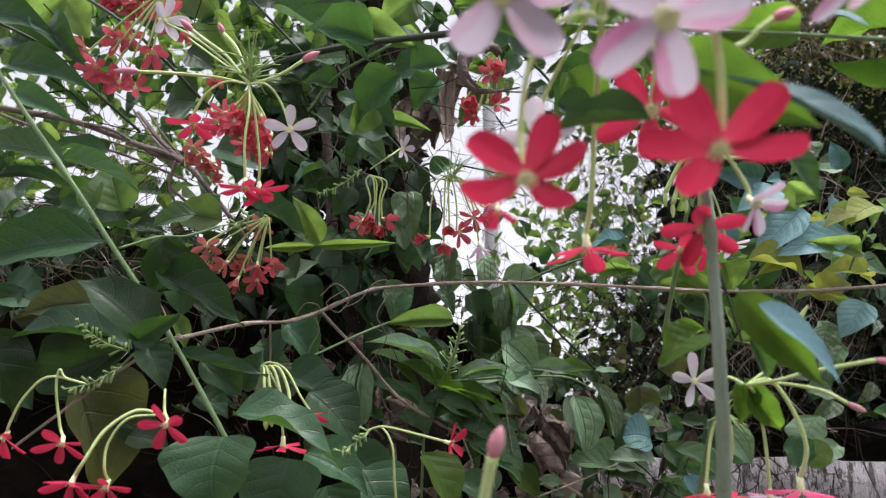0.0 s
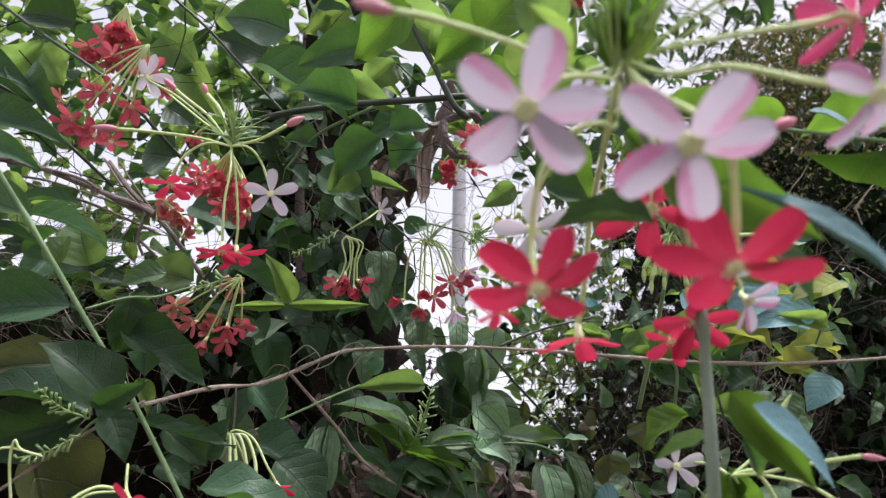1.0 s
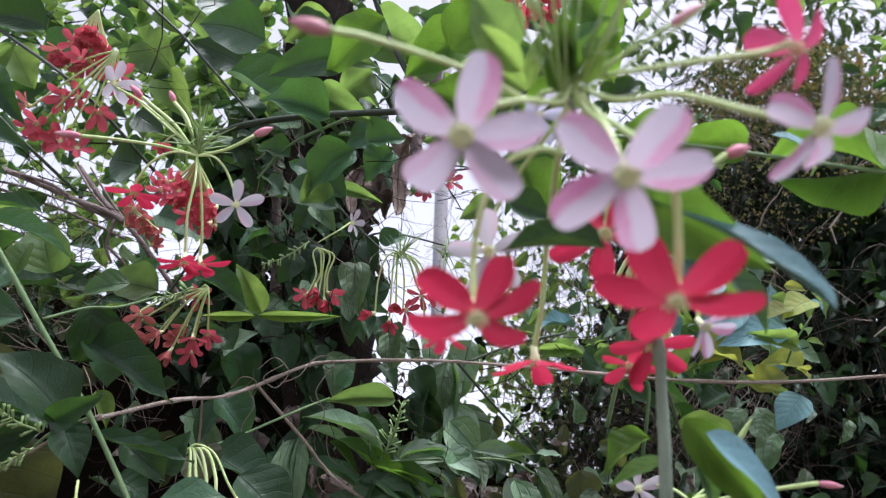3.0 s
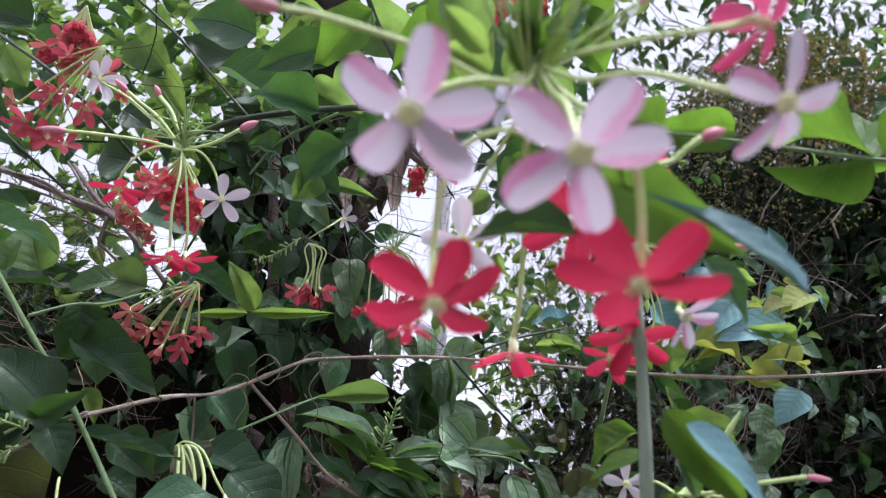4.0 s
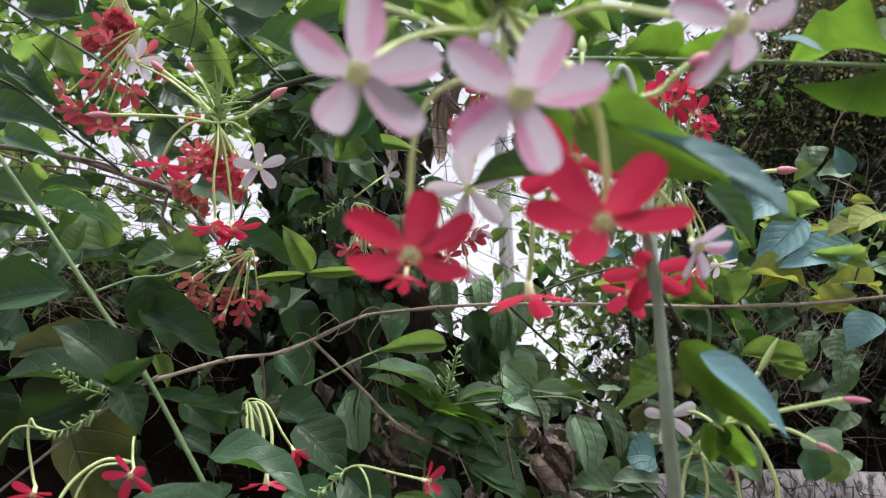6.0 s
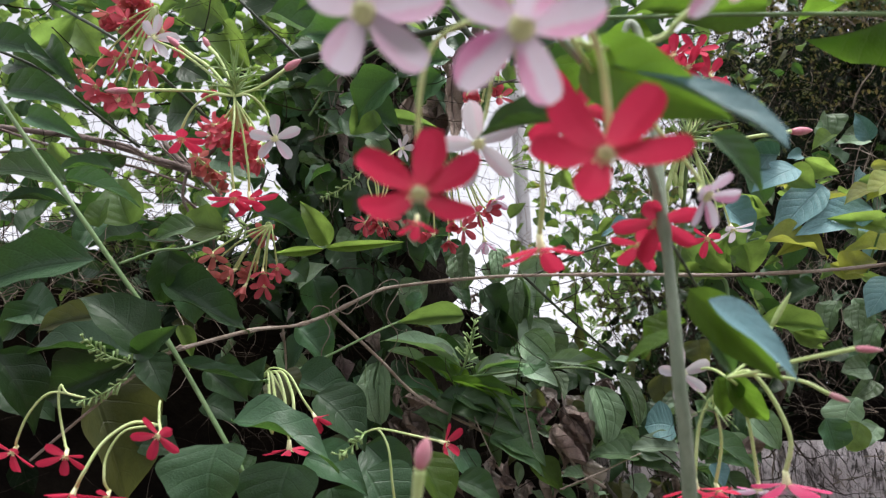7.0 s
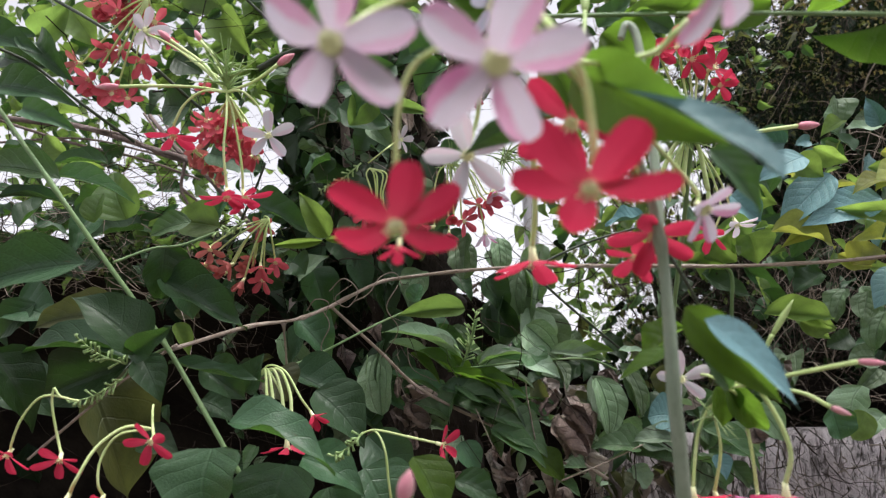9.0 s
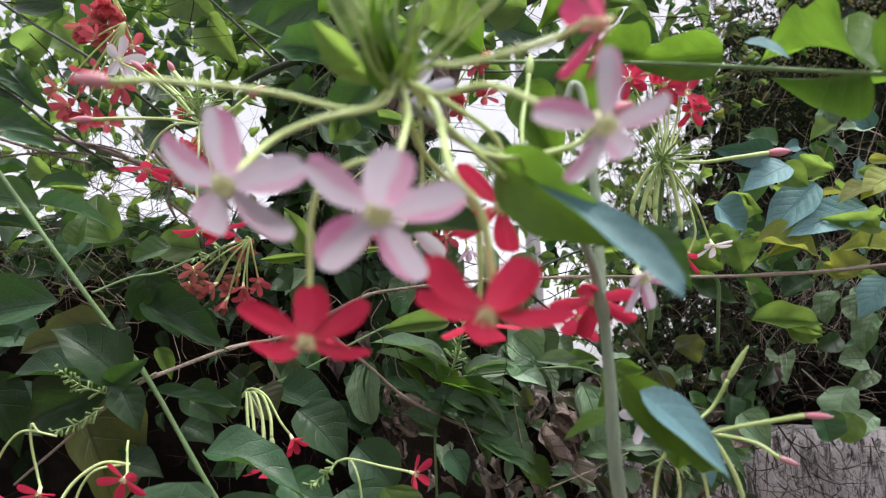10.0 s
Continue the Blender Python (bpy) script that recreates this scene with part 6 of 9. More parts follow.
stem(left_vine, [(-0.4568, 0.5007, 1.7289), (-0.3836, 0.5039, 1.6277), (-0.343, 0.4955, 1.5745), (-0.2898, 0.4907, 1.5061), (-0.2472, 0.4999, 1.4456), (-0.2016, 0.5158, 1.3794), (-0.1507, 0.5081, 1.303), (-0.113, 0.5129, 1.2412)], 0.0018, 0.0020, "stem_green", "stem", nodes_at=(0.42, 0.7), sides=10)
stem(left_vine, [(-0.2448, 0.5045, 1.447), (-0.2205, 0.5196, 1.4615), (-0.2034, 0.5374, 1.4683), (-0.18, 0.5526, 1.4827)], 0.0011, 0.0010, "stem_green", "twig")
stem(left_vine, [(-0.2429, 0.5263, 1.3521), (-0.2278, 0.5211, 1.367), (-0.2016, 0.5159, 1.379)], 0.0011, 0.0011, "stem_green", "twig")
leaf(left_vine, "mid", "heart", (-0.139, 0.445, 1.303), (-0.14, 0.438, 1.253), 0.0734, (-0.27, -0.95, 0.13), 22)
leaf(left_vine, "mid", "ovate", (-0.143, 0.492, 1.322), (-0.058, 0.473, 1.296), 0.0427, (0.15, -0.49, 0.86))
leaf(left_vine, "mid", "heart", (-0.101, 0.499, 1.288), (-0.11, 0.495, 1.23), 0.0670, (-0.10, -0.99, 0.08), 22)
leaf(left_vine, "mid", "ovate", (-0.092, 0.517, 1.293), (-0.042, 0.511, 1.267), 0.0381, (0.20, -0.79, 0.58), 20)
# most low leaves here take the dark green, shade put into their colour
leaf(left_vine, "dark", "ovate", (-0.212, 0.493, 1.371), (-0.193, 0.491, 1.337), 0.0285, (0.38, -0.89, 0.26), 21)
leaf(left_vine, "dark", "ovate", (-0.213, 0.502, 1.375), (-0.261, 0.482, 1.421), 0.0494, (0.62, -0.72, 0.32), 21)
leaf(left_vine, "mid", "ovate", (-0.222, 0.493, 1.371), (-0.183, 0.475, 1.39), 0.0185, (-0.23, -0.89, -0.40))
leaf(left_vine, "dark", "ovate", (-0.237, 0.535, 1.375), (-0.343, 0.547, 1.393), 0.0435, (0.05, -0.65, 0.76), 21)
leaf(left_vine, "dark", "ovate", (-0.246, 0.547, 1.372), (-0.34, 0.561, 1.345), 0.0476, (-0.14, -0.99, -0.03))
leaf(left_vine, "dark", "ovate", (-0.366, 0.551, 1.385), (-0.328, 0.568, 1.319), 0.0430, (0.69, -0.69, 0.23))
leaf(left_vine, "olive", "ovate", (-0.324, 0.635, 1.373), (-0.276, 0.667, 1.252), 0.0752, (0.75, -0.65, 0.13))
leaf(left_vine, "olive", "ovate", (-0.33, 0.711, 1.439), (-0.425, 0.717, 1.438), 0.0476, (-0.06, -0.92, 0.39), 21)
leaf(left_vine, "dark", "ovate", (-0.222, 0.415, 1.428), (-0.311, 0.415, 1.412), 0.0411, (-0.05, -0.97, 0.24), 21)
leaf(left_vine, "dark", "lance", (-0.299, 0.525, 1.506), (-0.367, 0.525, 1.517), 0.0119, (0.1, -0.8, 0.6), 21)
leaf(left_vine, "lit_green", "ovate", (-0.311, 0.530, 1.531), (-0.387, 0.530, 1.548), 0.0340, (0.15, -0.93, 0.34), 21)
leaf(left_vine, "lit_green", "ovate", (-0.322, 0.545, 1.539), (-0.252, 0.545, 1.517), 0.0217, (0.05, -0.85, 0.5), 20)
leaf(left_vine, "dark", "oval", (-0.241, 0.598, 1.485), (-0.244, 0.612, 1.434), 0.0472, (0.66, -0.71, -0.24))
leaf(left_vine, "canopy", "ovate", (-0.188, 0.585, 1.498), (-0.235, 0.585, 1.507), 0.0403, (0.03, -0.95, 0.2), 20)
leaf(left_vine, "dark", "ovate", (-0.247, 0.607, 1.454), (-0.164, 0.605, 1.406), 0.0441, (0.24, -0.85, 0.46))
leaf(left_vine, "dark", "lance", (-0.203, 0.524, 1.370), (-0.126, 0.53, 1.352), 0.0150, (0.20, -0.65, 0.73))
leaf(left_vine, "dark", "ovate", (-0.189, 0.565, 1.367), (-0.151, 0.57, 1.342), 0.0345, (0.32, -0.89, 0.33))
leaf(left_vine, "dark", "ovate", (-0.193, 0.574, 1.339), (-0.164, 0.576, 1.323), 0.0335, (0.35, -0.79, 0.51), 20)
leaf(left_vine, "dark", "ovate", (-0.16, 0.591, 1.345), (-0.143, 0.58, 1.378), 0.0325, (-0.29, -0.94, -0.16))
leaf(left_vine, "canopy", "heart", (-0.293, 0.620, 1.518), (-0.312, 0.620, 1.571), 0.0489, (0.1, -0.98, -0.1), 20)
leaf(left_vine, "canopy", "oval", (-0.314, 0.600, 1.509), (-0.311, 0.600, 1.540), 0.0268, (-0.2, -0.96, 0), 22)
leaf(left_vine, "lit_green", "ovate", (-0.205, 0.560, 1.496), (-0.245, 0.560, 1.485), 0.0242, (0, -0.93, 0.3), 20)
leaf(left_vine, "dark", "ovate", (-0.375, 0.497, 1.651), (-0.322, 0.497, 1.637), 0.0323, (0.04, -0.99, 0.15), 21)
leaf(left_vine, "dark", "ovate", (-0.337, 0.514, 1.653), (-0.297, 0.502, 1.614), 0.0261, (-0.03, -0.96, 0.27))
leaf(left_vine, "dark", "ovate", (-0.348, 0.489, 1.599), (-0.277, 0.48, 1.579), 0.0332, (-0.07, -0.97, 0.22), 21)
leaf(left_vine, "mid", "heart", (-0.436, 0.660, 1.660), (-0.376, 0.660, 1.635), 0.0310, (0, -0.95, 0.2), 22)
leaf(left_vine, "mid", "ovate", (-0.305, 0.600, 1.570), (-0.368, 0.600, 1.573), 0.0217, (0, -0.8, 0.6), 21)
leaf(left_vine, "lime", "ovate", (-0.382, 0.660, 1.603), (-0.412, 0.660, 1.626), 0.0270, (-0.1, -0.9, -0.3), 20)
leaf(left_vine, "lime", "ovate", (-0.323, 0.630, 1.574), (-0.367, 0.630, 1.581), 0.0129, (0, -0.9, -0.2), 22)
leaf(left_vine, "dark", "ovate", (-0.382, 0.602, 1.429), (-0.336, 0.592, 1.418), 0.0488, (-0.06, -0.85, 0.52))
leaf(left_vine, "dark", "ovate", (-0.408, 0.641, 1.373), (-0.36, 0.649, 1.332), 0.0633, (0.48, -0.78, 0.41))
leaf(left_vine, "olive", "heart", (-0.149, 0.646, 1.366), (-0.132, 0.653, 1.34), 0.0523, (0.62, -0.76, 0.21), 22)
leaf(left_vine, "dark", "ovate", (-0.103, 0.627, 1.348), (-0.054, 0.628, 1.298), 0.0567, (0.42, -0.81, 0.40), 21)
leaf(left_vine, "mid", "heart", (-0.051, 0.581, 1.279), (-0.021, 0.585, 1.221), 0.0727, (0.43, -0.89, 0.15))
leaf(left_vine, "dark", "ovate", (-0.139, 0.686, 1.37), (-0.069, 0.681, 1.336), 0.0427, (0.24, -0.74, 0.63))
leaf(left_vine, "fresh", "ovate", (-0.003, 0.47, 1.293), (0.018, 0.461, 1.246), 0.0342, (0.56, -0.74, 0.38), 20)
leaf(left_vine, "mid", "ovate", (0.025, 0.526, 1.272), (0.061, 0.529, 1.253), 0.0264, (0.31, -0.83, 0.46), 20)
leaf(left_vine, "mid", "heart", (-0.076, 0.545, 1.267), (-0.065, 0.545, 1.226), 0.0484, (0.48, -0.87, 0.11))
leaf(left_vine, "dark", "ovate", (-0.265, 0.648, 1.313), (-0.275, 0.654, 1.297), 0.0345, (-0.23, -0.96, -0.16), 20)
leaf(left_vine, "dark", "ovate", (-0.25, 0.587, 1.306), (-0.214, 0.587, 1.297), 0.0346, (0.15, -0.79, 0.59), 20)
leaf(left_vine, "dark", "ovate", (-0.25, 0.665, 1.469), (-0.237, 0.677, 1.425), 0.0440, (0.63, -0.78, -0.03))
leaf(left_vine, "lime", "ovate", (-0.22, 0.577, 1.407), (-0.207, 0.584, 1.378), 0.0158, (0.55, -0.83, 0.04))
leaf(left_vine, "dark", "heart", (-0.228, 0.598, 1.625), (-0.258, 0.599, 1.63), 0.0550, (-0.02, -1.00, -0.00), 20)
leaf(left_vine, "dark", "ovate", (-0.225, 0.549, 1.652), (-0.198, 0.552, 1.637), 0.0345, (0.12, -0.99, 0.04))
leaf(left_vine, "dark", "oval", (-0.197, 0.572, 1.566), (-0.147, 0.563, 1.547), 0.0378, (-0.04, -0.95, 0.30), 22)
leaf(left_vine, "mid", "ovate", (-0.094, 0.684, 1.661), (-0.036, 0.687, 1.636), 0.0461, (0.12, -0.98, 0.16))
leaf(left_vine, "canopy", "heart", (-0.055, 0.661, 1.658), (-0.08, 0.67, 1.631), 0.0373, (0.09, -0.91, -0.40), 20)
spike(left_vine, (-0.2288, 0.5057, 1.3662), (-0.2679, 0.5022, 1.3876), 26, 0.0095, seed=71)
spike(left_vine, (-0.2367, 0.5196, 1.3558), (-0.2775, 0.517, 1.3379), 22, 0.0088, seed=72)
spike(left_vine, (-0.0652, 0.6618, 1.5841), (-0.113, 0.6726, 1.5577), 22, 0.0085, seed=73)
spike(left_vine, (-0.1506, 0.5479, 1.4923), (-0.18, 0.5526, 1.4827), 16, 0.0089, seed=74)
upper_vine = thing("creeper", (-0.121, 0.666, 1.728), "overhead vine with long dark cane and broad leaves", "creeper")
stem(upper_vine, [(-0.183, 0.6768, 1.7051), (-0.1464, 0.6702, 1.7199), (-0.0699, 0.6518, 1.73), (0.0328, 0.6326, 1.7368), (0.1325, 0.6385, 1.7656), (0.2359, 0.6622, 1.841)], 0.0035, 0.0041, "stem_dark", "stem", sides=9)
stem(upper_vine, [(-0.0275, 0.5997, 1.883), (0.0004, 0.6179, 1.8234), (0.0292, 0.6231, 1.7702), (0.0511, 0.6255, 1.7267), (0.0686, 0.6285, 1.7124)], 0.0029, 0.0037, "stem_dark", "stem")
stem(upper_vine, [(-0.2721, 0.6421, 1.8485), (-0.2241, 0.6501, 1.8104), (-0.1782, 0.6606, 1.7662), (-0.1343, 0.6708, 1.7231)], 0.0016, 0.0016, "stem_dark", "stem")
stem(upper_vine, [(-0.4433, 0.5759, 1.7936), (-0.3643, 0.5661, 1.7351), (-0.2786, 0.5562, 1.6745), (-0.2164, 0.6097, 1.6243)], 0.0017, 0.0017, "stem_dark", "stem")
stem(upper_vine, [(-0.3908, 0.512, 1.6571), (-0.337, 0.5149, 1.6311), (-0.2969, 0.522, 1.5981), (-0.2658, 0.5686, 1.5772)], 0.0014, 0.0015, "stem_dark", "stem")
stem(upper_vine, [(-0.1306, 0.6915, 1.665), (-0.0981, 0.6743, 1.7016), (-0.0369, 0.6379, 1.7222)], 0.0013, 0.0019, "stem_green", "stem")
leaf(upper_vine, "mid", "ovate", (-0.169, 0.638, 1.767), (-0.058, 0.635, 1.708), 0.0587, (0.16, -0.93, 0.34))
leaf(upper_vine, "canopy", "ovate", (-0.095, 0.68, 1.831), (0, 0.673, 1.82), 0.0389, (-0.11, -0.96, -0.25))
leaf(upper_vine, "canopy", "ovate", (-0.078, 0.686, 1.781), (-0.01, 0.678, 1.749), 0.0378, (-0.23, -0.94, -0.27))
leaf(upper_vine, "mid", "ovate", (-0.07, 0.716, 1.872), (-0.013, 0.713, 1.86), 0.0628, (-0.08, -0.98, -0.19))
leaf(upper_vine, "canopy", "heart", (-0.01, 0.763, 1.869), (-0.053, 0.782, 1.833), 0.0530, (0.05, -0.86, -0.50))
leaf(upper_vine, "mid", "heart", (0.023, 0.75, 1.746), (-0.01, 0.767, 1.711), 0.0471, (-0.32, -0.94, -0.14))
leaf(upper_vine, "dark", "ovate", (-0.175, 0.739, 1.844), (-0.241, 0.738, 1.869), 0.0628, (-0.02, -1.00, -0.09))
leaf(upper_vine, "canopy", "heart", (-0.24, 0.822, 1.932), (-0.22, 0.8, 1.985), 0.0717, (0.24, -0.86, -0.45))
leaf(upper_vine, "lime", "heart", (-0.461, 0.771, 1.852), (-0.429, 0.784, 1.805), 0.0502, (0.17, -0.97, -0.16))
leaf(upper_vine, "canopy", "ovate", (-0.483, 0.741, 1.796), (-0.431, 0.722, 1.828), 0.0406, (0.18, -0.71, -0.68))
leaf(upper_vine, "dark", "ovate", (-0.377, 0.534, 1.65), (-0.322, 0.523, 1.632), 0.0322, (-0.17, -0.98, 0.07))
leaf(upper_vine, "dark", "heart", (-0.335, 0.577, 1.753), (-0.391, 0.581, 1.763), 0.0538, (-0.05, -1.00, 0.03))
leaf(upper_vine, "mid", "ovate", (-0.333, 0.665, 1.805), (-0.375, 0.684, 1.769), 0.0538, (-0.18, -0.95, -0.27))
leaf(upper_vine, "canopy", "ovate", (0.023, 0.626, 1.794), (0.072, 0.613, 1.813), 0.0574, (-0.01, -0.83, -0.55))
leaf(upper_vine, "canopy", "heart", (0.062, 0.522, 1.771), (0.121, 0.503, 1.804), 0.0614, (0.03, -0.84, -0.54))
leaf(upper_vine, "mid", "ovate", (0.089, 0.569, 1.782), (0.027, 0.564, 1.815), 0.0589, (-0.05, -0.97, -0.23))
leaf(upper_vine, "canopy", "heart", (-0.018, 0.633, 1.848), (0.063, 0.636, 1.813), 0.0719, (-0.21, -0.81, -0.55))
leaf(upper_vine, "canopy", "ovate", (0.127, 0.539, 1.704), (0.077, 0.539, 1.719), 0.0453, (-0.14, -0.90, -0.41))
leaf(upper_vine, "mid", "ovate", (0.12, 0.438, 1.689), (0.093, 0.453, 1.657), 0.0519, (-0.50, -0.87, 0.01))
leaf(upper_vine, "canopy", "heart", (-0.364, 0.923, 1.992), (-0.309, 0.933, 1.943), 0.0789, (-0.07, -0.95, -0.30))
leaf(upper_vine, "lime", "heart", (-0.326, 0.936, 1.943), (-0.279, 0.954, 1.878), 0.0614, (0.02, -0.97, -0.25))
leaf(upper_vine, "lime", "ovate", (-0.08, 0.871, 2.038), (-0.147, 0.895, 1.996), 0.0614, (0.09, -0.80, -0.59))
leaf(upper_vine, "mid", "ovate", (-0.015, 0.706, 1.734), (0.032, 0.696, 1.744), 0.0423, (-0.23, -0.96, 0.14))
leaf(upper_vine, "mid", "ovate", (-0.097, 0.679, 1.69), (-0.136, 0.679, 1.701), 0.0319, (0.05, -0.97, 0.23))
leaf(upper_vine, "mid", "ovate", (-0.253, 0.747, 1.555), (-0.23, 0.735, 1.579), 0.0279, (-0.24, -0.94, -0.22))
leaf(upper_vine, "dark", "heart", (-0.073, 0.725, 1.701), (-0.031, 0.731, 1.67), 0.0519, (0.13, -0.99, -0.02))
leaf(upper_vine, "mid", "ovate", (-0.059, 0.719, 1.684), (-0.1, 0.715, 1.708), 0.0452, (0.17, -0.97, 0.14))
leaf(upper_vine, "fresh", "ovate", (-0.01, 0.456, 1.717), (-0.059, 0.479, 1.672), 0.0471, (-0.19, -0.94, -0.27))
leaf(upper_vine, "fresh", "ovate", (0.057, 0.41, 1.677), (0.007, 0.429, 1.641), 0.0452, (-0.11, -0.93, -0.35))
leaf(upper_vine, "fresh", "ovate", (0.079, 0.433, 1.607), (0.016, 0.429, 1.639), 0.0432, (-0.01, -0.99, -0.15))
leaf(upper_vine, "mid", "ovate", (-0.033, 0.488, 1.698), (-0.11, 0.504, 1.678), 0.0433, (-0.15, -0.96, -0.24))
leaf(upper_vine, "fresh", "heart", (0.156, 0.437, 1.716), (0.195, 0.447, 1.676), 0.0471, (-0.05, -0.95, -0.29))
leaf(upper_vine, "mid", "ovate", (-0.052, 0.544, 1.668), (-0.121, 0.546, 1.686), 0.0403, (-0.04, -1.00, -0.08))
leaf(upper_vine, "mid", "ovate", (-0.027, 0.632, 1.682), (-0.078, 0.656, 1.637), 0.0458, (-0.26, -0.95, -0.19))
leaf(upper_vine, "fresh", "ovate", (0.036, 0.375, 1.633), (0.073, 0.356, 1.671), 0.0480, (-0.25, -0.94, -0.21))
leaf(upper_vine, "fresh", "heart", (0.149, 0.424, 1.752), (0.195, 0.435, 1.708), 0.0628, (-0.08, -0.95, -0.32))
leaf(upper_vine, "mid", "ovate", (-0.137, 0.649, 1.819), (-0.214, 0.652, 1.835), 0.0698, (-0.08, -0.98, -0.17))
leaf(upper_vine, "mid", "heart", (-0.177, 0.728, 1.908), (-0.231, 0.714, 1.961), 0.0942, (0.18, -0.98, -0.06))
leaf(upper_vine, "mid", "ovate", (0.15, 0.492, 1.619), (0.106, 0.508, 1.572), 0.0400, (-0.36, -0.93, 0.01))
leaf(upper_vine, "fresh", "heart", (0.104, 0.433, 1.578), (0.136, 0.448, 1.521), 0.0403, (0.07, -0.98, -0.20))
leaf(upper_vine, "dark", "ovate", (0.067, 0.325, 1.492), (0.094, 0.325, 1.485), 0.0234, (0.02, -1.00, 0.07))
leaf(upper_vine, "mid", "ovate", (0.164, 0.628, 1.796), (0.072, 0.643, 1.764), 0.0586, (-0.11, -0.98, -0.14))
leaf(upper_vine, "fresh", "ovate", (0.221, 0.63, 1.775), (0.149, 0.643, 1.746), 0.0558, (-0.14, -0.99, -0.09))
leaf(upper_vine, "mid", "heart", (0.121, 0.779, 1.825), (0.071, 0.774, 1.854), 0.0580, (-0.00, -0.99, -0.17))
leaf(upper_vine, "mid", "ovate", (0.014, 0.837, 1.829), (-0.041, 0.849, 1.798), 0.0523, (-0.15, -0.98, -0.12))
leaf(upper_vine, "dark", "ovate", (0.11, 0.733, 1.804), (0.171, 0.736, 1.78), 0.0471, (-0.02, -0.98, -0.17))
leaf(upper_vine, "dry", "ovate", (0.034, 0.896, 1.8), (-0.002, 0.914, 1.743), 0.0641, (-0.31, -0.94, -0.11))
leaf(upper_vine, "dry", "heart", (0.052, 0.911, 1.78), (0.019, 0.926, 1.736), 0.0555, (-0.32, -0.94, -0.09))
leaf(upper_vine, "canopy", "ovate", (0.215, 1.032, 1.827), (0.159, 1.047, 1.79), 0.0383, (-0.02, -0.94, -0.33))
leaf(upper_vine, "mid", "ovate", (0.017, 0.88, 1.676), (0.057, 0.875, 1.684), 0.0314, (-0.13, -0.99, 0.02))
stem(upper_vine, [(-0.0302, 0.9839, 1.6888), (0.0215, 0.9708, 1.7227), (0.1005, 0.9679, 1.7145), (0.1972, 0.9685, 1.6895)], 0.0018, 0.0013, "stem_dark", "twig")
stem(upper_vine, [(-0.0169, 0.9301, 1.8743), (0.045, 0.9343, 1.845), (0.1153, 0.9332, 1.8326), (0.1941, 0.929, 1.8287)], 0.0018, 0.0013, "stem_dark", "twig")
stem(upper_vine, [(0.1136, 0.737, 1.79), (0.1537, 0.7442, 1.7556), (0.1831, 0.752, 1.7212)], 0.0022, 0.0014, "stem_dark", "twig")
leaf(upper_vine, "lime", "ovate", (0.048, 0.32, 1.562), (0.061, 0.298, 1.587), 0.0220, (-0.22, -0.79, -0.57))
leaf(upper_vine, "lime", "ovate", (0.063, 0.274, 1.536), (0.069, 0.262, 1.568), 0.0108, (-0.23, -0.92, -0.32))
leaf(upper_vine, "mid", "ovate", (0.108, 0.347, 1.613), (0.135, 0.333, 1.642), 0.0227, (-0.39, -0.92, -0.08))
leaf(upper_vine, "mid", "ovate", (0.113, 0.476, 1.552), (0.153, 0.462, 1.576), 0.0230, (-0.35, -0.94, 0.04))
leaf(upper_vine, "dark", "ovate", (0.241, 0.6, 1.753), (0.283, 0.585, 1.778), 0.0363, (-0.32, -0.95, -0.04))
leaf(upper_vine, "dark", "heart", (0.087, 0.511, 1.758), (0.124, 0.498, 1.78), 0.0342, (-0.24, -0.96, -0.17))
leaf(upper_vine, "dark", "ovate", (0.124, 0.498, 1.78), (0.164, 0.5, 1.76), 0.0305, (-0.10, -0.96, -0.28))
leaf(upper_vine, "mid", "ovate", (0.167, 0.536, 1.661), (0.198, 0.522, 1.688), 0.0244, (-0.40, -0.92, -0.02))
leaf(upper_vine, "canopy", "ovate", (0.185, 0.597, 1.781), (0.219, 0.605, 1.746), 0.0281, (-0.33, -0.80, -0.50))
leaf(upper_vine, "fresh", "ovate", (0.085, 0.419, 1.718), (0.059, 0.411, 1.749), 0.0314, (-0.03, -0.96, -0.26))
leaf(upper_vine, "mid", "heart", (0.168, 0.492, 1.781), (0.199, 0.476, 1.814), 0.0366, (-0.36, -0.93, -0.12))
leaf(upper_vine, "dark", "ovate", (0.254, 0.698, 1.773), (0.299, 0.701, 1.747), 0.0314, (-0.05, -0.98, -0.21))

# ---- flower clusters of the left vine ----
head_cluster = thing("flower_cluster", (-0.145, 0.461, 1.576), "open flower head with a tuft of green bracts and long tubes", "flowers", "flower clusters")
rosette(head_cluster, (-0.1445, 0.4591, 1.5826), (-0.03, -0.41, 0.91), 38, 0.0315, 0.75, seed=81, thick=0.0007)
flower(head_cluster, "pure", (-0.111, 0.4616, 1.5338), (-0.06, -0.96, -0.27), 0.0202, 0, [(-0.1452, 0.4623, 1.5719), (-0.1299, 0.4522, 1.5669), (-0.1204, 0.4643, 1.5591)], spread=6, fine=True)
flower(head_cluster, "red", (-0.1861, 0.4642, 1.5381), (0.05, -0.03, -1.00), 0.0210, 20, [(-0.1452, 0.4623, 1.5719), (-0.1606, 0.4537, 1.5689), (-0.1757, 0.4571, 1.5605), (-0.1841, 0.4613, 1.5478)], spread=10)
flower(head_cluster, "red", (-0.1426, 0.4654, 1.4874), (0.05, -0.10, -0.99), 0.0215, 10, [(-0.1452, 0.4623, 1.5719), (-0.1416, 0.4533, 1.5477), (-0.1434, 0.4559, 1.5205)], spread=10)
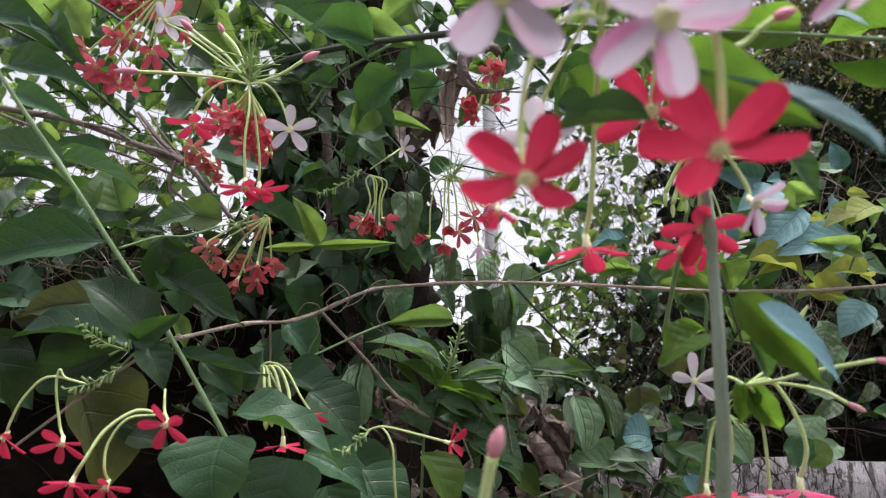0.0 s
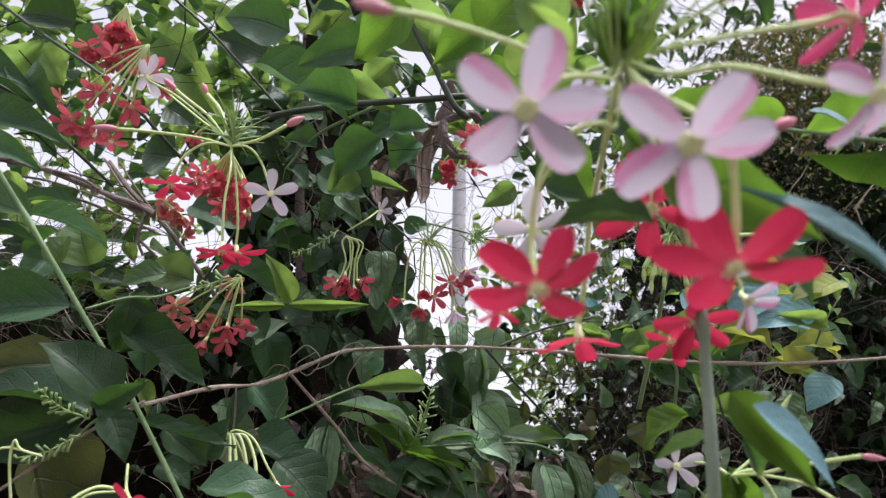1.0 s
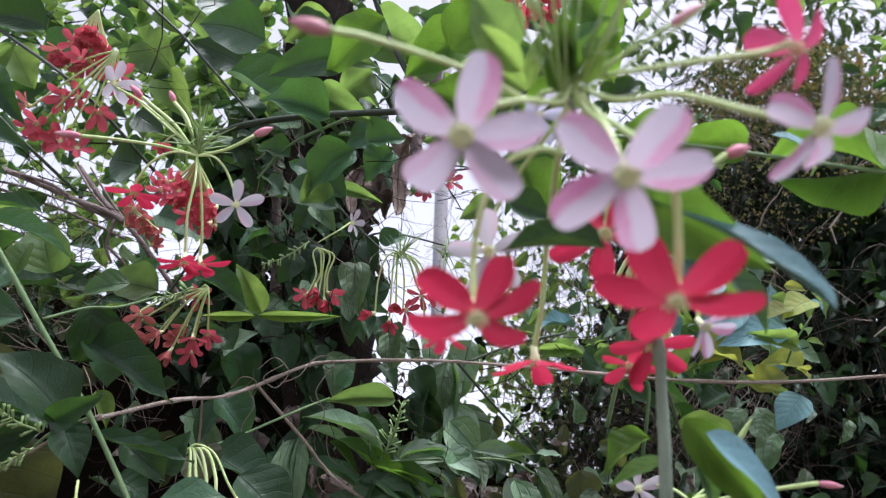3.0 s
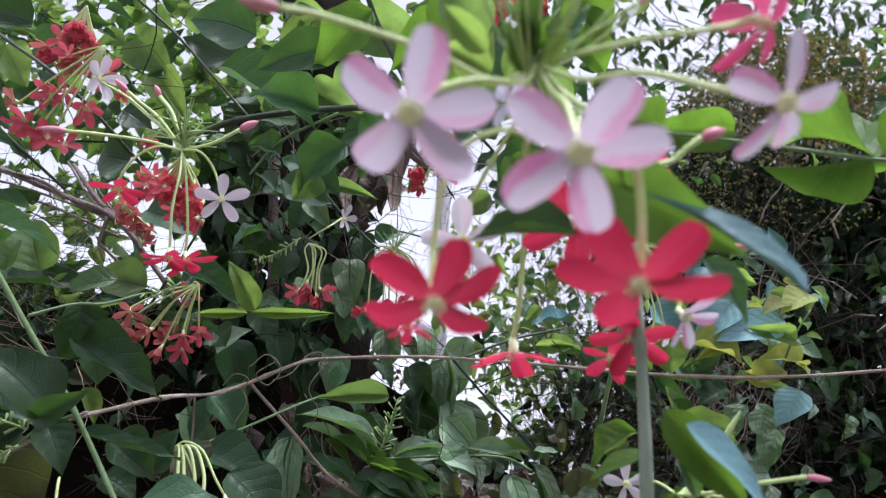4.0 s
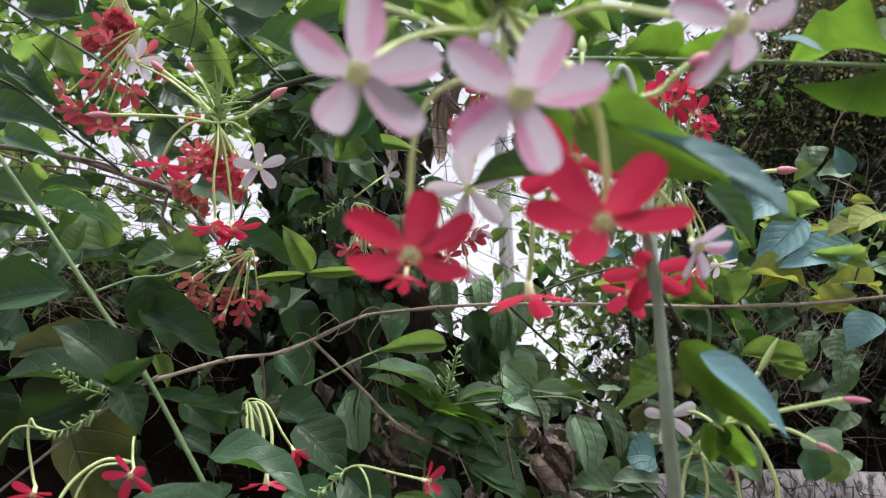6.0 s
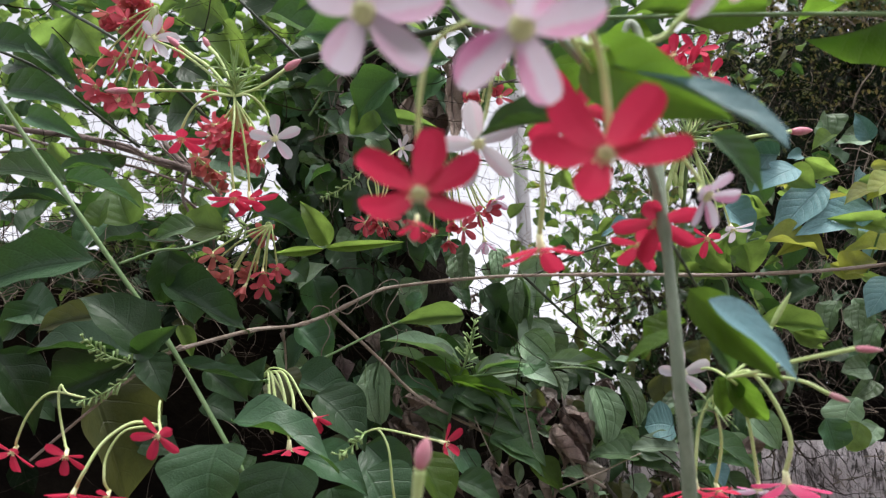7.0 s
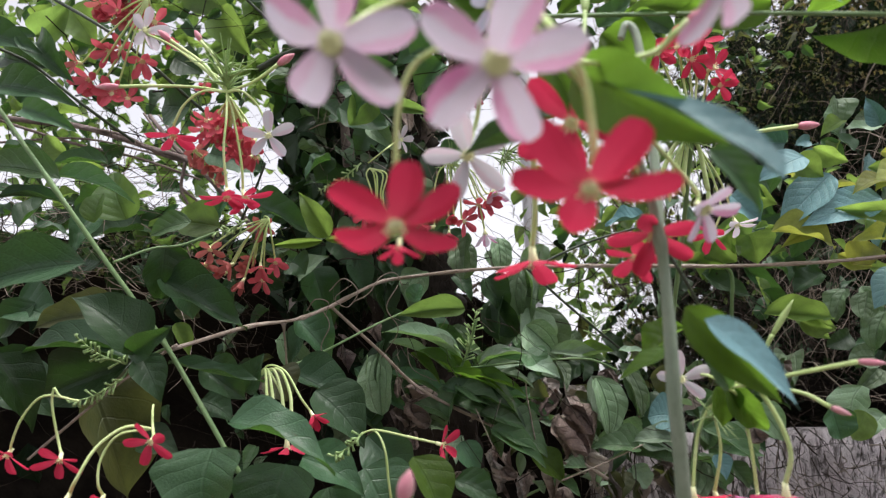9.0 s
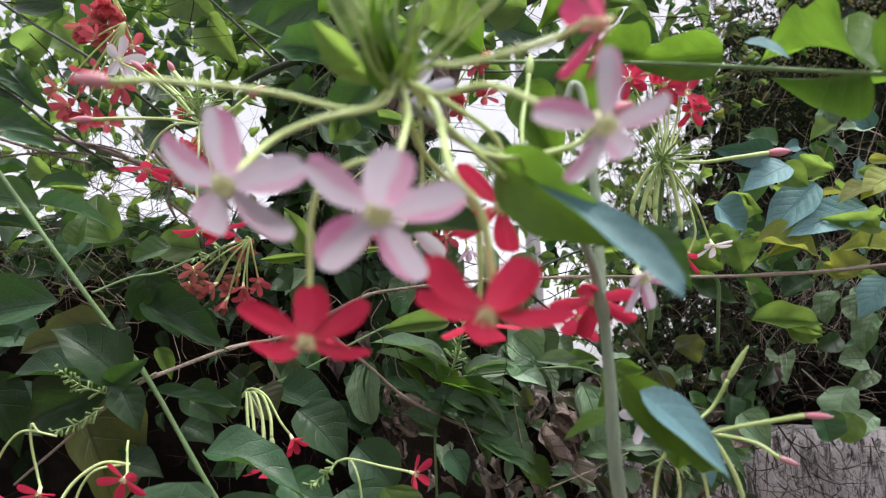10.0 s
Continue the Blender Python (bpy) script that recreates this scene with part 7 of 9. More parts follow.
flower(head_cluster, "red", (-0.1345, 0.4842, 1.4925), (0.32, -0.15, -0.94), 0.0214, 40, [(-0.1452, 0.4623, 1.5719), (-0.1402, 0.468, 1.5504), (-0.1359, 0.4776, 1.5161)], spread=10)
flower(head_cluster, "pure", (-0.2265, 0.4887, 1.6443), (0.82, -0.55, -0.14), 0.0210, 0, [(-0.1452, 0.4623, 1.5719), (-0.1658, 0.4677, 1.5942), (-0.1994, 0.482, 1.625)], spread=20)
bud(head_cluster, [(-0.1452, 0.4623, 1.5719), (-0.172, 0.4625, 1.5773), (-0.2077, 0.464, 1.5802), (-0.2322, 0.4654, 1.581)], (-0.2523, 0.4664, 1.5822), 0.0029, thin=0.0013)
bud(head_cluster, [(-0.1452, 0.4623, 1.5719), (-0.123, 0.4589, 1.5784), (-0.1033, 0.4543, 1.59)], (-0.0901, 0.4514, 1.5969), 0.0033, thin=0.0013)
bud(head_cluster, [(-0.1452, 0.4623, 1.5719), (-0.1659, 0.4664, 1.5986), (-0.1872, 0.4729, 1.6172), (-0.1965, 0.4717, 1.6239)], (-0.2069, 0.4698, 1.6327), 0.0028, thin=0.0014)
bud(head_cluster, [(-0.1452, 0.4623, 1.5719), (-0.157, 0.4646, 1.603), (-0.1711, 0.4706, 1.6217)], (-0.1759, 0.4684, 1.6306), 0.0025, thin=0.0014)
red_cluster = thing("flower_cluster", (-0.158, 0.51, 1.553), "packed crimson flower cluster under a flower head", "flowers", "flower clusters")
flower(red_cluster, "coral", (-0.1721, 0.497, 1.5638), (-0.59, -0.67, -0.45), 0.0136, 19, [(-0.1494, 0.4818, 1.5773), (-0.1595, 0.4941, 1.5731)], spread=17)
flower(red_cluster, "coral", (-0.161, 0.492, 1.554), (-0.22, -0.96, 0.15), 0.0135, 7, [(-0.1494, 0.4818, 1.5773), (-0.1547, 0.4948, 1.5698)], spread=26)
flower(red_cluster, "coral", (-0.1534, 0.5068, 1.5668), (-0.29, -0.96, -0.03), 0.0139, 13, [(-0.1494, 0.4818, 1.5773), (-0.1489, 0.4937, 1.572)], spread=28)
flower(red_cluster, "coral", (-0.1551, 0.5002, 1.5454), (0.51, -0.86, 0.03), 0.0136, 33, [(-0.1494, 0.4818, 1.5773), (-0.1511, 0.4961, 1.5641)], spread=63)
flower(red_cluster, "coral", (-0.1439, 0.5009, 1.5487), (-0.51, -0.65, -0.57), 0.0137, 47, [(-0.1494, 0.4818, 1.5773), (-0.1453, 0.4954, 1.5653)], spread=17)
flower(red_cluster, "coral", (-0.141, 0.5245, 1.5492), (-0.31, -0.79, -0.52), 0.0142, 31, [(-0.1494, 0.4818, 1.5773), (-0.1416, 0.4964, 1.5608)], spread=23)
flower(red_cluster, "coral", (-0.1457, 0.5044, 1.5333), (-0.38, -0.91, 0.17), 0.0136, 70, [(-0.1494, 0.4818, 1.5773), (-0.1463, 0.4976, 1.5578)], spread=65)
flower(red_cluster, "coral", (-0.1653, 0.5038, 1.5478), (0.52, -0.82, -0.25), 0.0137, 39, [(-0.1494, 0.4818, 1.5773), (-0.1558, 0.4963, 1.5646)], spread=66)
flower(red_cluster, "coral", (-0.1377, 0.5236, 1.5399), (-0.50, -0.74, -0.45), 0.0141, 36, [(-0.1494, 0.4818, 1.5773), (-0.1404, 0.4975, 1.5569)], spread=39)
flower(red_cluster, "coral", (-0.1788, 0.5073, 1.5608), (-0.42, -0.66, -0.62), 0.0138, 5, [(-0.1494, 0.4818, 1.5773), (-0.1618, 0.4952, 1.5697)], spread=17)
flower(red_cluster, "coral", (-0.1376, 0.4903, 1.5515), (0.14, -0.76, -0.64), 0.0134, 68, [(-0.1494, 0.4818, 1.5773), (-0.143, 0.4943, 1.5687)], spread=53)
flower(red_cluster, "coral", (-0.1708, 0.5089, 1.5562), (-0.29, -0.93, 0.23), 0.0138, 25, [(-0.1494, 0.4818, 1.5773), (-0.1577, 0.4957, 1.5673)], spread=16)
flower(red_cluster, "coral", (-0.1607, 0.5064, 1.5543), (-0.51, -0.83, -0.21), 0.0138, 35, [(-0.1494, 0.4818, 1.5773), (-0.153, 0.4955, 1.5668)], spread=23)
flower(red_cluster, "coral", (-0.1489, 0.5027, 1.556), (0.32, -0.76, -0.57), 0.0137, 71, [(-0.1494, 0.4818, 1.5773), (-0.1474, 0.4947, 1.5682)], spread=24)
flower(red_cluster, "coral", (-0.158, 0.528, 1.5496), (-0.51, -0.49, -0.71), 0.0142, 29, [(-0.1494, 0.4818, 1.5773), (-0.1496, 0.4971, 1.5605)], spread=29)
flower(red_cluster, "coral", (-0.1443, 0.5203, 1.553), (0.13, -0.73, -0.67), 0.0141, 42, [(-0.1494, 0.4818, 1.5773), (-0.1436, 0.4959, 1.5632)], spread=71)
flower(red_cluster, "coral", (-0.1323, 0.4973, 1.5449), (-0.09, -0.58, -0.81), 0.0136, 10, [(-0.1494, 0.4818, 1.5773), (-0.1398, 0.4954, 1.5642)], spread=69)
flower(red_cluster, "coral", (-0.1527, 0.529, 1.5535), (-0.40, -0.90, -0.16), 0.0143, 41, [(-0.1494, 0.4818, 1.5773), (-0.1468, 0.4965, 1.5619)], spread=13)
flower(red_cluster, "coral", (-0.1378, 0.5067, 1.5346), (-0.29, -0.62, -0.73), 0.0137, 52, [(-0.1494, 0.4818, 1.5773), (-0.142, 0.4973, 1.5578)], spread=67)
flower(red_cluster, "coral", (-0.1741, 0.524, 1.573), (0.13, -0.99, 0.02), 0.0143, 37, [(-0.1494, 0.4818, 1.5773), (-0.1571, 0.4945, 1.5713)], spread=51)
flower(red_cluster, "coral", (-0.1576, 0.4947, 1.5621), (-0.12, -0.64, -0.76), 0.0136, 48, [(-0.1494, 0.4818, 1.5773), (-0.1525, 0.4938, 1.5727)], spread=50)
upper_red_cluster = thing("flower_cluster", (-0.284, 0.548, 1.631), "crimson flower cluster high in the vine", "flowers", "flower clusters")
flower(upper_red_cluster, "coral", (-0.2901, 0.5556, 1.6645), (-0.23, -0.74, -0.63), 0.0194, 20, [(-0.2428, 0.5259, 1.7009), (-0.2662, 0.5407, 1.6831)], spread=33)
flower(upper_red_cluster, "coral", (-0.259, 0.5583, 1.6546), (0.29, -0.54, -0.79), 0.0194, 1, [(-0.2428, 0.5259, 1.7009), (-0.2508, 0.542, 1.6782)], spread=35)
flower(upper_red_cluster, "coral", (-0.3099, 0.5621, 1.6388), (-0.23, -0.80, -0.55), 0.0186, 5, [(-0.2428, 0.5259, 1.7009), (-0.2759, 0.5439, 1.6704)], spread=41)
flower(upper_red_cluster, "coral", (-0.2887, 0.5658, 1.625), (0.01, -1.00, -0.03), 0.0186, 21, [(-0.2428, 0.5259, 1.7009), (-0.2655, 0.5457, 1.6636)], spread=35)
flower(upper_red_cluster, "coral", (-0.2742, 0.567, 1.6204), (0.35, -0.94, -0.02), 0.0169, 46, [(-0.2428, 0.5259, 1.7009), (-0.2583, 0.5463, 1.6614)], spread=30)
flower(upper_red_cluster, "faded", (-0.3202, 0.5579, 1.6548), (-0.58, -0.80, -0.19), 0.0152, 12, [(-0.2428, 0.5259, 1.7009), (-0.281, 0.5418, 1.6783)], spread=40)
flower(upper_red_cluster, "coral", (-0.2993, 0.5643, 1.6306), (-0.02, -0.57, -0.82), 0.0169, 26, [(-0.2428, 0.5259, 1.7009), (-0.2707, 0.5449, 1.6664)], spread=39)
flower(upper_red_cluster, "coral", (-0.2459, 0.5495, 1.6895), (0.09, -0.78, -0.62), 0.0203, 26, [(-0.2428, 0.5259, 1.7009), (-0.2444, 0.5377, 1.6954)], spread=19)
flower(upper_red_cluster, "coral", (-0.2792, 0.5551, 1.6668), (-0.01, -0.82, -0.57), 0.0169, 7, [(-0.2428, 0.5259, 1.7009), (-0.2608, 0.5404, 1.6842)], spread=15)
flower(upper_red_cluster, "coral", (-0.2303, 0.5544, 1.6706), (0.43, -0.64, -0.64), 0.0118, 7, [(-0.1595, 0.491, 1.5974), (-0.175, 0.5077, 1.6126)], spread=59)
flower(upper_red_cluster, "coral", (-0.2017, 0.5649, 1.6304), (0.23, -0.69, -0.68), 0.0127, 21, [(-0.1595, 0.491, 1.5974), (-0.175, 0.5077, 1.6126)], spread=50)
flower(upper_red_cluster, "coral", (-0.2808, 0.5464, 1.701), (0.01, -0.97, -0.25), 0.0144, 19, [(-0.2428, 0.5259, 1.7009), (-0.2616, 0.5361, 1.701)], spread=50)
flower(upper_red_cluster, "coral", (-0.3116, 0.5969, 1.7505), (-0.05, -0.92, -0.38), 0.0172, 41, [(-0.2909, 0.5824, 1.7833), (-0.3013, 0.5896, 1.7669)], spread=14)
flower(upper_red_cluster, "coral", (-0.295, 0.5918, 1.7589), (0.28, -0.77, -0.57), 0.0172, 52, [(-0.2909, 0.5824, 1.7833), (-0.293, 0.5871, 1.7711)], spread=53)
flower(upper_red_cluster, "coral", (-0.2801, 0.5938, 1.7484), (-0.11, -0.75, -0.65), 0.0172, 52, [(-0.2909, 0.5824, 1.7833), (-0.2855, 0.5881, 1.7658)], spread=43)
flower(upper_red_cluster, "coral", (-0.3134, 0.603, 1.7342), (-0.42, -0.77, -0.48), 0.0172, 54, [(-0.2909, 0.5824, 1.7833), (-0.3022, 0.5927, 1.7588)], spread=65)
flower(upper_red_cluster, "coral", (-0.2935, 0.6004, 1.7346), (-0.07, -0.63, -0.77), 0.0172, 32, [(-0.2909, 0.5824, 1.7833), (-0.2922, 0.5914, 1.7589)], spread=28)
flower(upper_red_cluster, "coral", (-0.2761, 0.6001, 1.7295), (-0.09, -0.98, -0.20), 0.0172, 53, [(-0.2909, 0.5824, 1.7833), (-0.2835, 0.5913, 1.7564)], spread=67)
flower(upper_red_cluster, "faded", (-0.3255, 0.6006, 1.7448), (-0.42, -0.55, -0.72), 0.0172, 40, [(-0.2909, 0.5824, 1.7833), (-0.3082, 0.5915, 1.7641)], spread=48)
flower(upper_red_cluster, "coral", (-0.3034, 0.5938, 1.756), (0.43, -0.79, -0.45), 0.0172, 5, [(-0.2909, 0.5824, 1.7833), (-0.2972, 0.5881, 1.7697)], spread=43)
flower(upper_red_cluster, "faded", (-0.2873, 0.5929, 1.7531), (-0.50, -0.61, -0.62), 0.0172, 21, [(-0.2909, 0.5824, 1.7833), (-0.2891, 0.5877, 1.7682)], spread=33)
flower(upper_red_cluster, "faded", (-0.2998, 0.5977, 1.7442), (0.07, -0.98, -0.17), 0.0172, 40, [(-0.2909, 0.5824, 1.7833), (-0.2954, 0.5901, 1.7638)], spread=64)
flower(upper_red_cluster, "faded", (-0.2842, 0.5973, 1.7402), (-0.08, -0.95, -0.31), 0.0172, 34, [(-0.2909, 0.5824, 1.7833), (-0.2875, 0.5898, 1.7617)], spread=33)
flower(upper_red_cluster, "faded", (-0.3083, 0.5992, 1.743), (0.38, -0.64, -0.66), 0.0172, 35, [(-0.2909, 0.5824, 1.7833), (-0.2996, 0.5908, 1.7631)], spread=52)
flower(upper_red_cluster, "coral", (-0.3188, 0.6056, 1.7287), (-0.59, -0.81, -0.08), 0.0172, 16, [(-0.2909, 0.5824, 1.7833), (-0.3048, 0.594, 1.756)], spread=61)
flower(upper_red_cluster, "faded", (-0.3016, 0.6038, 1.728), (0.11, -0.66, -0.74), 0.0172, 21, [(-0.2909, 0.5824, 1.7833), (-0.2963, 0.5931, 1.7556)], spread=56)
top_cluster = thing("flower_cluster", (0.097, 0.477, 1.683), "deep red flower cluster overhead among dark leaves", "flowers", "flower clusters")
flower(top_cluster, "coral", (0.0863, 0.4726, 1.7549), (0.20, -0.94, -0.26), 0.0158, 27, [(0.1152, 0.446, 1.8083), (0.1005, 0.4582, 1.7807)], spread=63)
flower(top_cluster, "red", (0.0968, 0.4618, 1.7385), (-0.51, -0.66, -0.55), 0.0155, 32, [(0.1152, 0.446, 1.8083), (0.1073, 0.4586, 1.7772)], spread=19)
flower(top_cluster, "coral", (0.1145, 0.4755, 1.7645), (0.25, -0.92, -0.30), 0.0161, 70, [(0.1152, 0.446, 1.8083), (0.1134, 0.4558, 1.7823)], spread=15)
flower(top_cluster, "red", (0.1193, 0.4568, 1.7378), (0.03, -0.92, -0.39), 0.0155, 71, [(0.1152, 0.446, 1.8083), (0.119, 0.4568, 1.7775)], spread=61)
flower(top_cluster, "coral", (0.1399, 0.4772, 1.7628), (-0.11, -0.45, -0.88), 0.0162, 14, [(0.1152, 0.446, 1.8083), (0.1253, 0.455, 1.7801)], spread=43)
flower(top_cluster, "coral", (0.1472, 0.4668, 1.7525), (-0.47, -0.52, -0.71), 0.0159, 66, [(0.1152, 0.446, 1.8083), (0.1306, 0.4547, 1.779)], spread=69)
flower(top_cluster, "red", (0.1011, 0.4568, 1.7604), (-0.20, -0.43, -0.88), 0.0156, 69, [(0.1152, 0.446, 1.8083), (0.1091, 0.4547, 1.7871)], spread=41)
flower(top_cluster, "coral", (0.1235, 0.4514, 1.7561), (0.44, -0.63, -0.64), 0.0155, 62, [(0.1152, 0.446, 1.8083), (0.1209, 0.4534, 1.7862)], spread=66)
flower(top_cluster, "coral", (0.1137, 0.4563, 1.7336), (-0.55, -0.64, -0.53), 0.0154, 46, [(0.1152, 0.446, 1.8083), (0.1165, 0.4577, 1.7762)], spread=44)
flower(top_cluster, "coral", (0.1388, 0.457, 1.7597), (0.18, -0.70, -0.69), 0.0157, 25, [(0.1152, 0.446, 1.8083), (0.1275, 0.4529, 1.7851)], spread=52)
flower(top_cluster, "coral", (0.0933, 0.478, 1.7798), (-0.07, -0.48, -0.87), 0.0162, 71, [(0.1152, 0.446, 1.8083), (0.1025, 0.4552, 1.7882)], spread=22)
low_cluster = thing("flower_cluster", (-0.171, 0.639, 1.47), "fading red flower cluster among dark leaves", "flowers", "flower clusters")
flower(low_cluster, "faded", (-0.1972, 0.6545, 1.476), (-0.52, -0.72, -0.46), 0.0165, 41, [(-0.1547, 0.6345, 1.5184), (-0.1755, 0.6405, 1.502)], spread=43)
flower(low_cluster, "faded", (-0.1843, 0.6746, 1.4737), (-0.43, -0.89, -0.14), 0.0170, 0, [(-0.1547, 0.6345, 1.5184), (-0.167, 0.641, 1.4985)], spread=57)
flower(low_cluster, "coral", (-0.1643, 0.6452, 1.4713), (0.13, -0.43, -0.89), 0.0163, 14, [(-0.1547, 0.6345, 1.5184), (-0.16, 0.6399, 1.5007)], spread=43)
flower(low_cluster, "coral", (-0.1689, 0.6734, 1.4635), (0.10, -0.71, -0.69), 0.0169, 66, [(-0.1547, 0.6345, 1.5184), (-0.1598, 0.6418, 1.4939)], spread=27)
flower(low_cluster, "faded", (-0.1859, 0.66, 1.46), (-0.27, -0.46, -0.85), 0.0166, 23, [(-0.1547, 0.6345, 1.5184), (-0.1697, 0.6425, 1.4939)], spread=67)
flower(low_cluster, "coral", (-0.1536, 0.6614, 1.4788), (0.21, -0.77, -0.60), 0.0168, 40, [(-0.1547, 0.6345, 1.5184), (-0.1529, 0.639, 1.5021)], spread=46)
flower(low_cluster, "faded", (-0.211, 0.6788, 1.473), (-0.12, -0.96, -0.24), 0.0170, 39, [(-0.1547, 0.6345, 1.5184), (-0.1796, 0.642, 1.498)], spread=71)
flower(low_cluster, "faded", (-0.2312, 0.676, 1.481), (0.36, -0.74, -0.57), 0.0170, 56, [(-0.1547, 0.6345, 1.5184), (-0.1896, 0.6415, 1.502)], spread=37)
flower(low_cluster, "faded", (-0.215, 0.6421, 1.4898), (0.30, -0.57, -0.76), 0.0163, 43, [(-0.1547, 0.6345, 1.5184), (-0.1856, 0.6389, 1.5102)], spread=20)
flower(low_cluster, "faded", (-0.1644, 0.6445, 1.5125), (0.11, -0.83, -0.55), 0.0166, 22, [(-0.1547, 0.6345, 1.5184), (-0.159, 0.6344, 1.5198)], spread=30)
flower(low_cluster, "faded", (-0.1791, 0.6722, 1.4871), (-0.24, -0.73, -0.65), 0.0170, 44, [(-0.1547, 0.6345, 1.5184), (-0.1643, 0.639, 1.5048)], spread=55)
rose_cluster = thing("flower_cluster", (-0.238, 0.659, 1.597), "thin rose red flowers on a bare limb", "flowers", "flower clusters")
flower(rose_cluster, "faded", (-0.237, 0.6904, 1.5971), (0.16, -0.64, -0.75), 0.0162, 51, [(-0.2624, 0.6853, 1.621), (-0.2497, 0.6879, 1.6091)], spread=53)
flower(rose_cluster, "faded", (-0.2529, 0.6864, 1.615), (0.57, -0.61, -0.55), 0.0162, 47, [(-0.2624, 0.6853, 1.621), (-0.2576, 0.6858, 1.618)], spread=32)
flower(rose_cluster, "faded", (-0.2214, 0.6911, 1.5912), (-0.54, -0.81, 0.25), 0.0162, 2, [(-0.2624, 0.6853, 1.621), (-0.2419, 0.6882, 1.6061)], spread=45)
flower(rose_cluster, "faded", (-0.2587, 0.6919, 1.5971), (0.57, -0.81, 0.18), 0.0162, 45, [(-0.2624, 0.6853, 1.621), (-0.2605, 0.6886, 1.609)], spread=63)
flower(rose_cluster, "faded", (-0.2434, 0.6883, 1.6061), (0.42, -0.60, -0.68), 0.0162, 23, [(-0.2624, 0.6853, 1.621), (-0.2529, 0.6868, 1.6135)], spread=49)
flower(rose_cluster, "faded", (-0.2304, 0.6951, 1.5792), (0.63, -0.77, -0.01), 0.0162, 9, [(-0.2624, 0.6853, 1.621), (-0.2464, 0.6902, 1.6001)], spread=60)
hanging_cluster = thing("flower_cluster", (-0.052, 0.65, 1.548), "small red flowers hanging on a bunch of pale tubes", "flowers", "flower clusters")
flower(hanging_cluster, "coral", (-0.0642, 0.6806, 1.5317), (-0.57, -0.44, -0.70), 0.0164, 14, [(-0.0568, 0.6664, 1.5797), (-0.0606, 0.6687, 1.5727), (-0.0556, 0.6739, 1.5534)], spread=23)
flower(hanging_cluster, "coral", (-0.052, 0.6808, 1.5282), (-0.05, -0.74, -0.68), 0.0164, 61, [(-0.0568, 0.6664, 1.5797), (-0.0497, 0.6679, 1.5727), (-0.0495, 0.6734, 1.5534)], spread=55)
flower(hanging_cluster, "coral", (-0.04, 0.6783, 1.5341), (0.63, -0.59, -0.50), 0.0164, 28, [(-0.0568, 0.6664, 1.5797), (-0.0388, 0.6672, 1.5727), (-0.0435, 0.673, 1.5534)], spread=51)
flower(hanging_cluster, "coral", (-0.0553, 0.6777, 1.5399), (-0.03, -0.42, -0.91), 0.0164, 38, [(-0.0568, 0.6664, 1.5797), (-0.0525, 0.6681, 1.5727), (-0.051, 0.6735, 1.5534)], spread=66)
flower(hanging_cluster, "coral", (-0.0447, 0.6806, 1.5271), (0.20, -0.49, -0.85), 0.0164, 51, [(-0.0568, 0.6664, 1.5797), (-0.0432, 0.6675, 1.5727), (-0.0459, 0.6732, 1.5534)], spread=68)
hanging_cluster_b = thing("flower_cluster", (0.032, 0.657, 1.54), "hanging red and pale flowers before the bright gap", "flowers", "flower clusters")
flower(hanging_cluster_b, "coral", (0.0068, 0.7002, 1.5215), (-0.68, -0.61, -0.41), 0.0181, 30, [(0.0272, 0.68, 1.5877), (0.0165, 0.6833, 1.5786), (0.0104, 0.6905, 1.5546)], spread=69)
flower(hanging_cluster_b, "coral", (0.0257, 0.701, 1.5143), (-0.04, -0.62, -0.78), 0.0181, 62, [(0.0272, 0.68, 1.5877), (0.0258, 0.6826, 1.5787), (0.0254, 0.6895, 1.5546)], spread=57)
flower(hanging_cluster_b, "coral", (0.0423, 0.6964, 1.5264), (0.51, -0.68, -0.53), 0.0181, 28, [(0.0272, 0.68, 1.5877), (0.0342, 0.6821, 1.5787), (0.0389, 0.6886, 1.5546)], spread=31)
flower(hanging_cluster_b, "coral", (0.0581, 0.6907, 1.5427), (-0.15, -0.61, -0.78), 0.0181, 47, [(0.0272, 0.68, 1.5877), (0.0423, 0.6815, 1.5787), (0.0519, 0.6877, 1.5547)], spread=26)
flower(hanging_cluster_b, "coral", (0.0686, 0.6892, 1.5457), (0.42, -0.72, -0.56), 0.0181, 41, [(0.0272, 0.68, 1.5877), (0.0476, 0.6811, 1.5787), (0.0603, 0.6872, 1.5547)], spread=46)
flower(hanging_cluster_b, "white", (0.065, 0.699, 1.5121), (0.10, -0.05, -0.99), 0.0181, 67, [(0.0272, 0.68, 1.5877), (0.0455, 0.6813, 1.5787), (0.0568, 0.6874, 1.5547)], spread=40)
flower(hanging_cluster_b, "white", (0.0766, 0.6861, 1.5548), (0.19, -0.62, -0.76), 0.0181, 51, [(0.0272, 0.68, 1.5877), (0.0517, 0.6809, 1.5787), (0.0668, 0.6867, 1.5547)], spread=44)
flower(hanging_cluster_b, "coral", (0.0316, 0.696, 1.5306), (-0.06, -0.88, -0.48), 0.0181, 51, [(0.0272, 0.68, 1.5877), (0.0289, 0.6824, 1.5787), (0.0304, 0.6892, 1.5546)], spread=64)
rosette(hanging_cluster_b, (0.0335, 0.6804, 1.5847), (0.37, -0.86, 0.35), 30, 0.0375, 0.9, seed=82, thick=0.0006)
rosette(hanging_cluster_b, (0.0924, 0.737, 1.6125), (0.37, -0.86, 0.35), 30, 0.0406, 0.9, seed=83, thick=0.0007)
small_white_flower = thing("flower", (-0.022, 0.625, 1.594), "small white flower seen from the side", "flower")
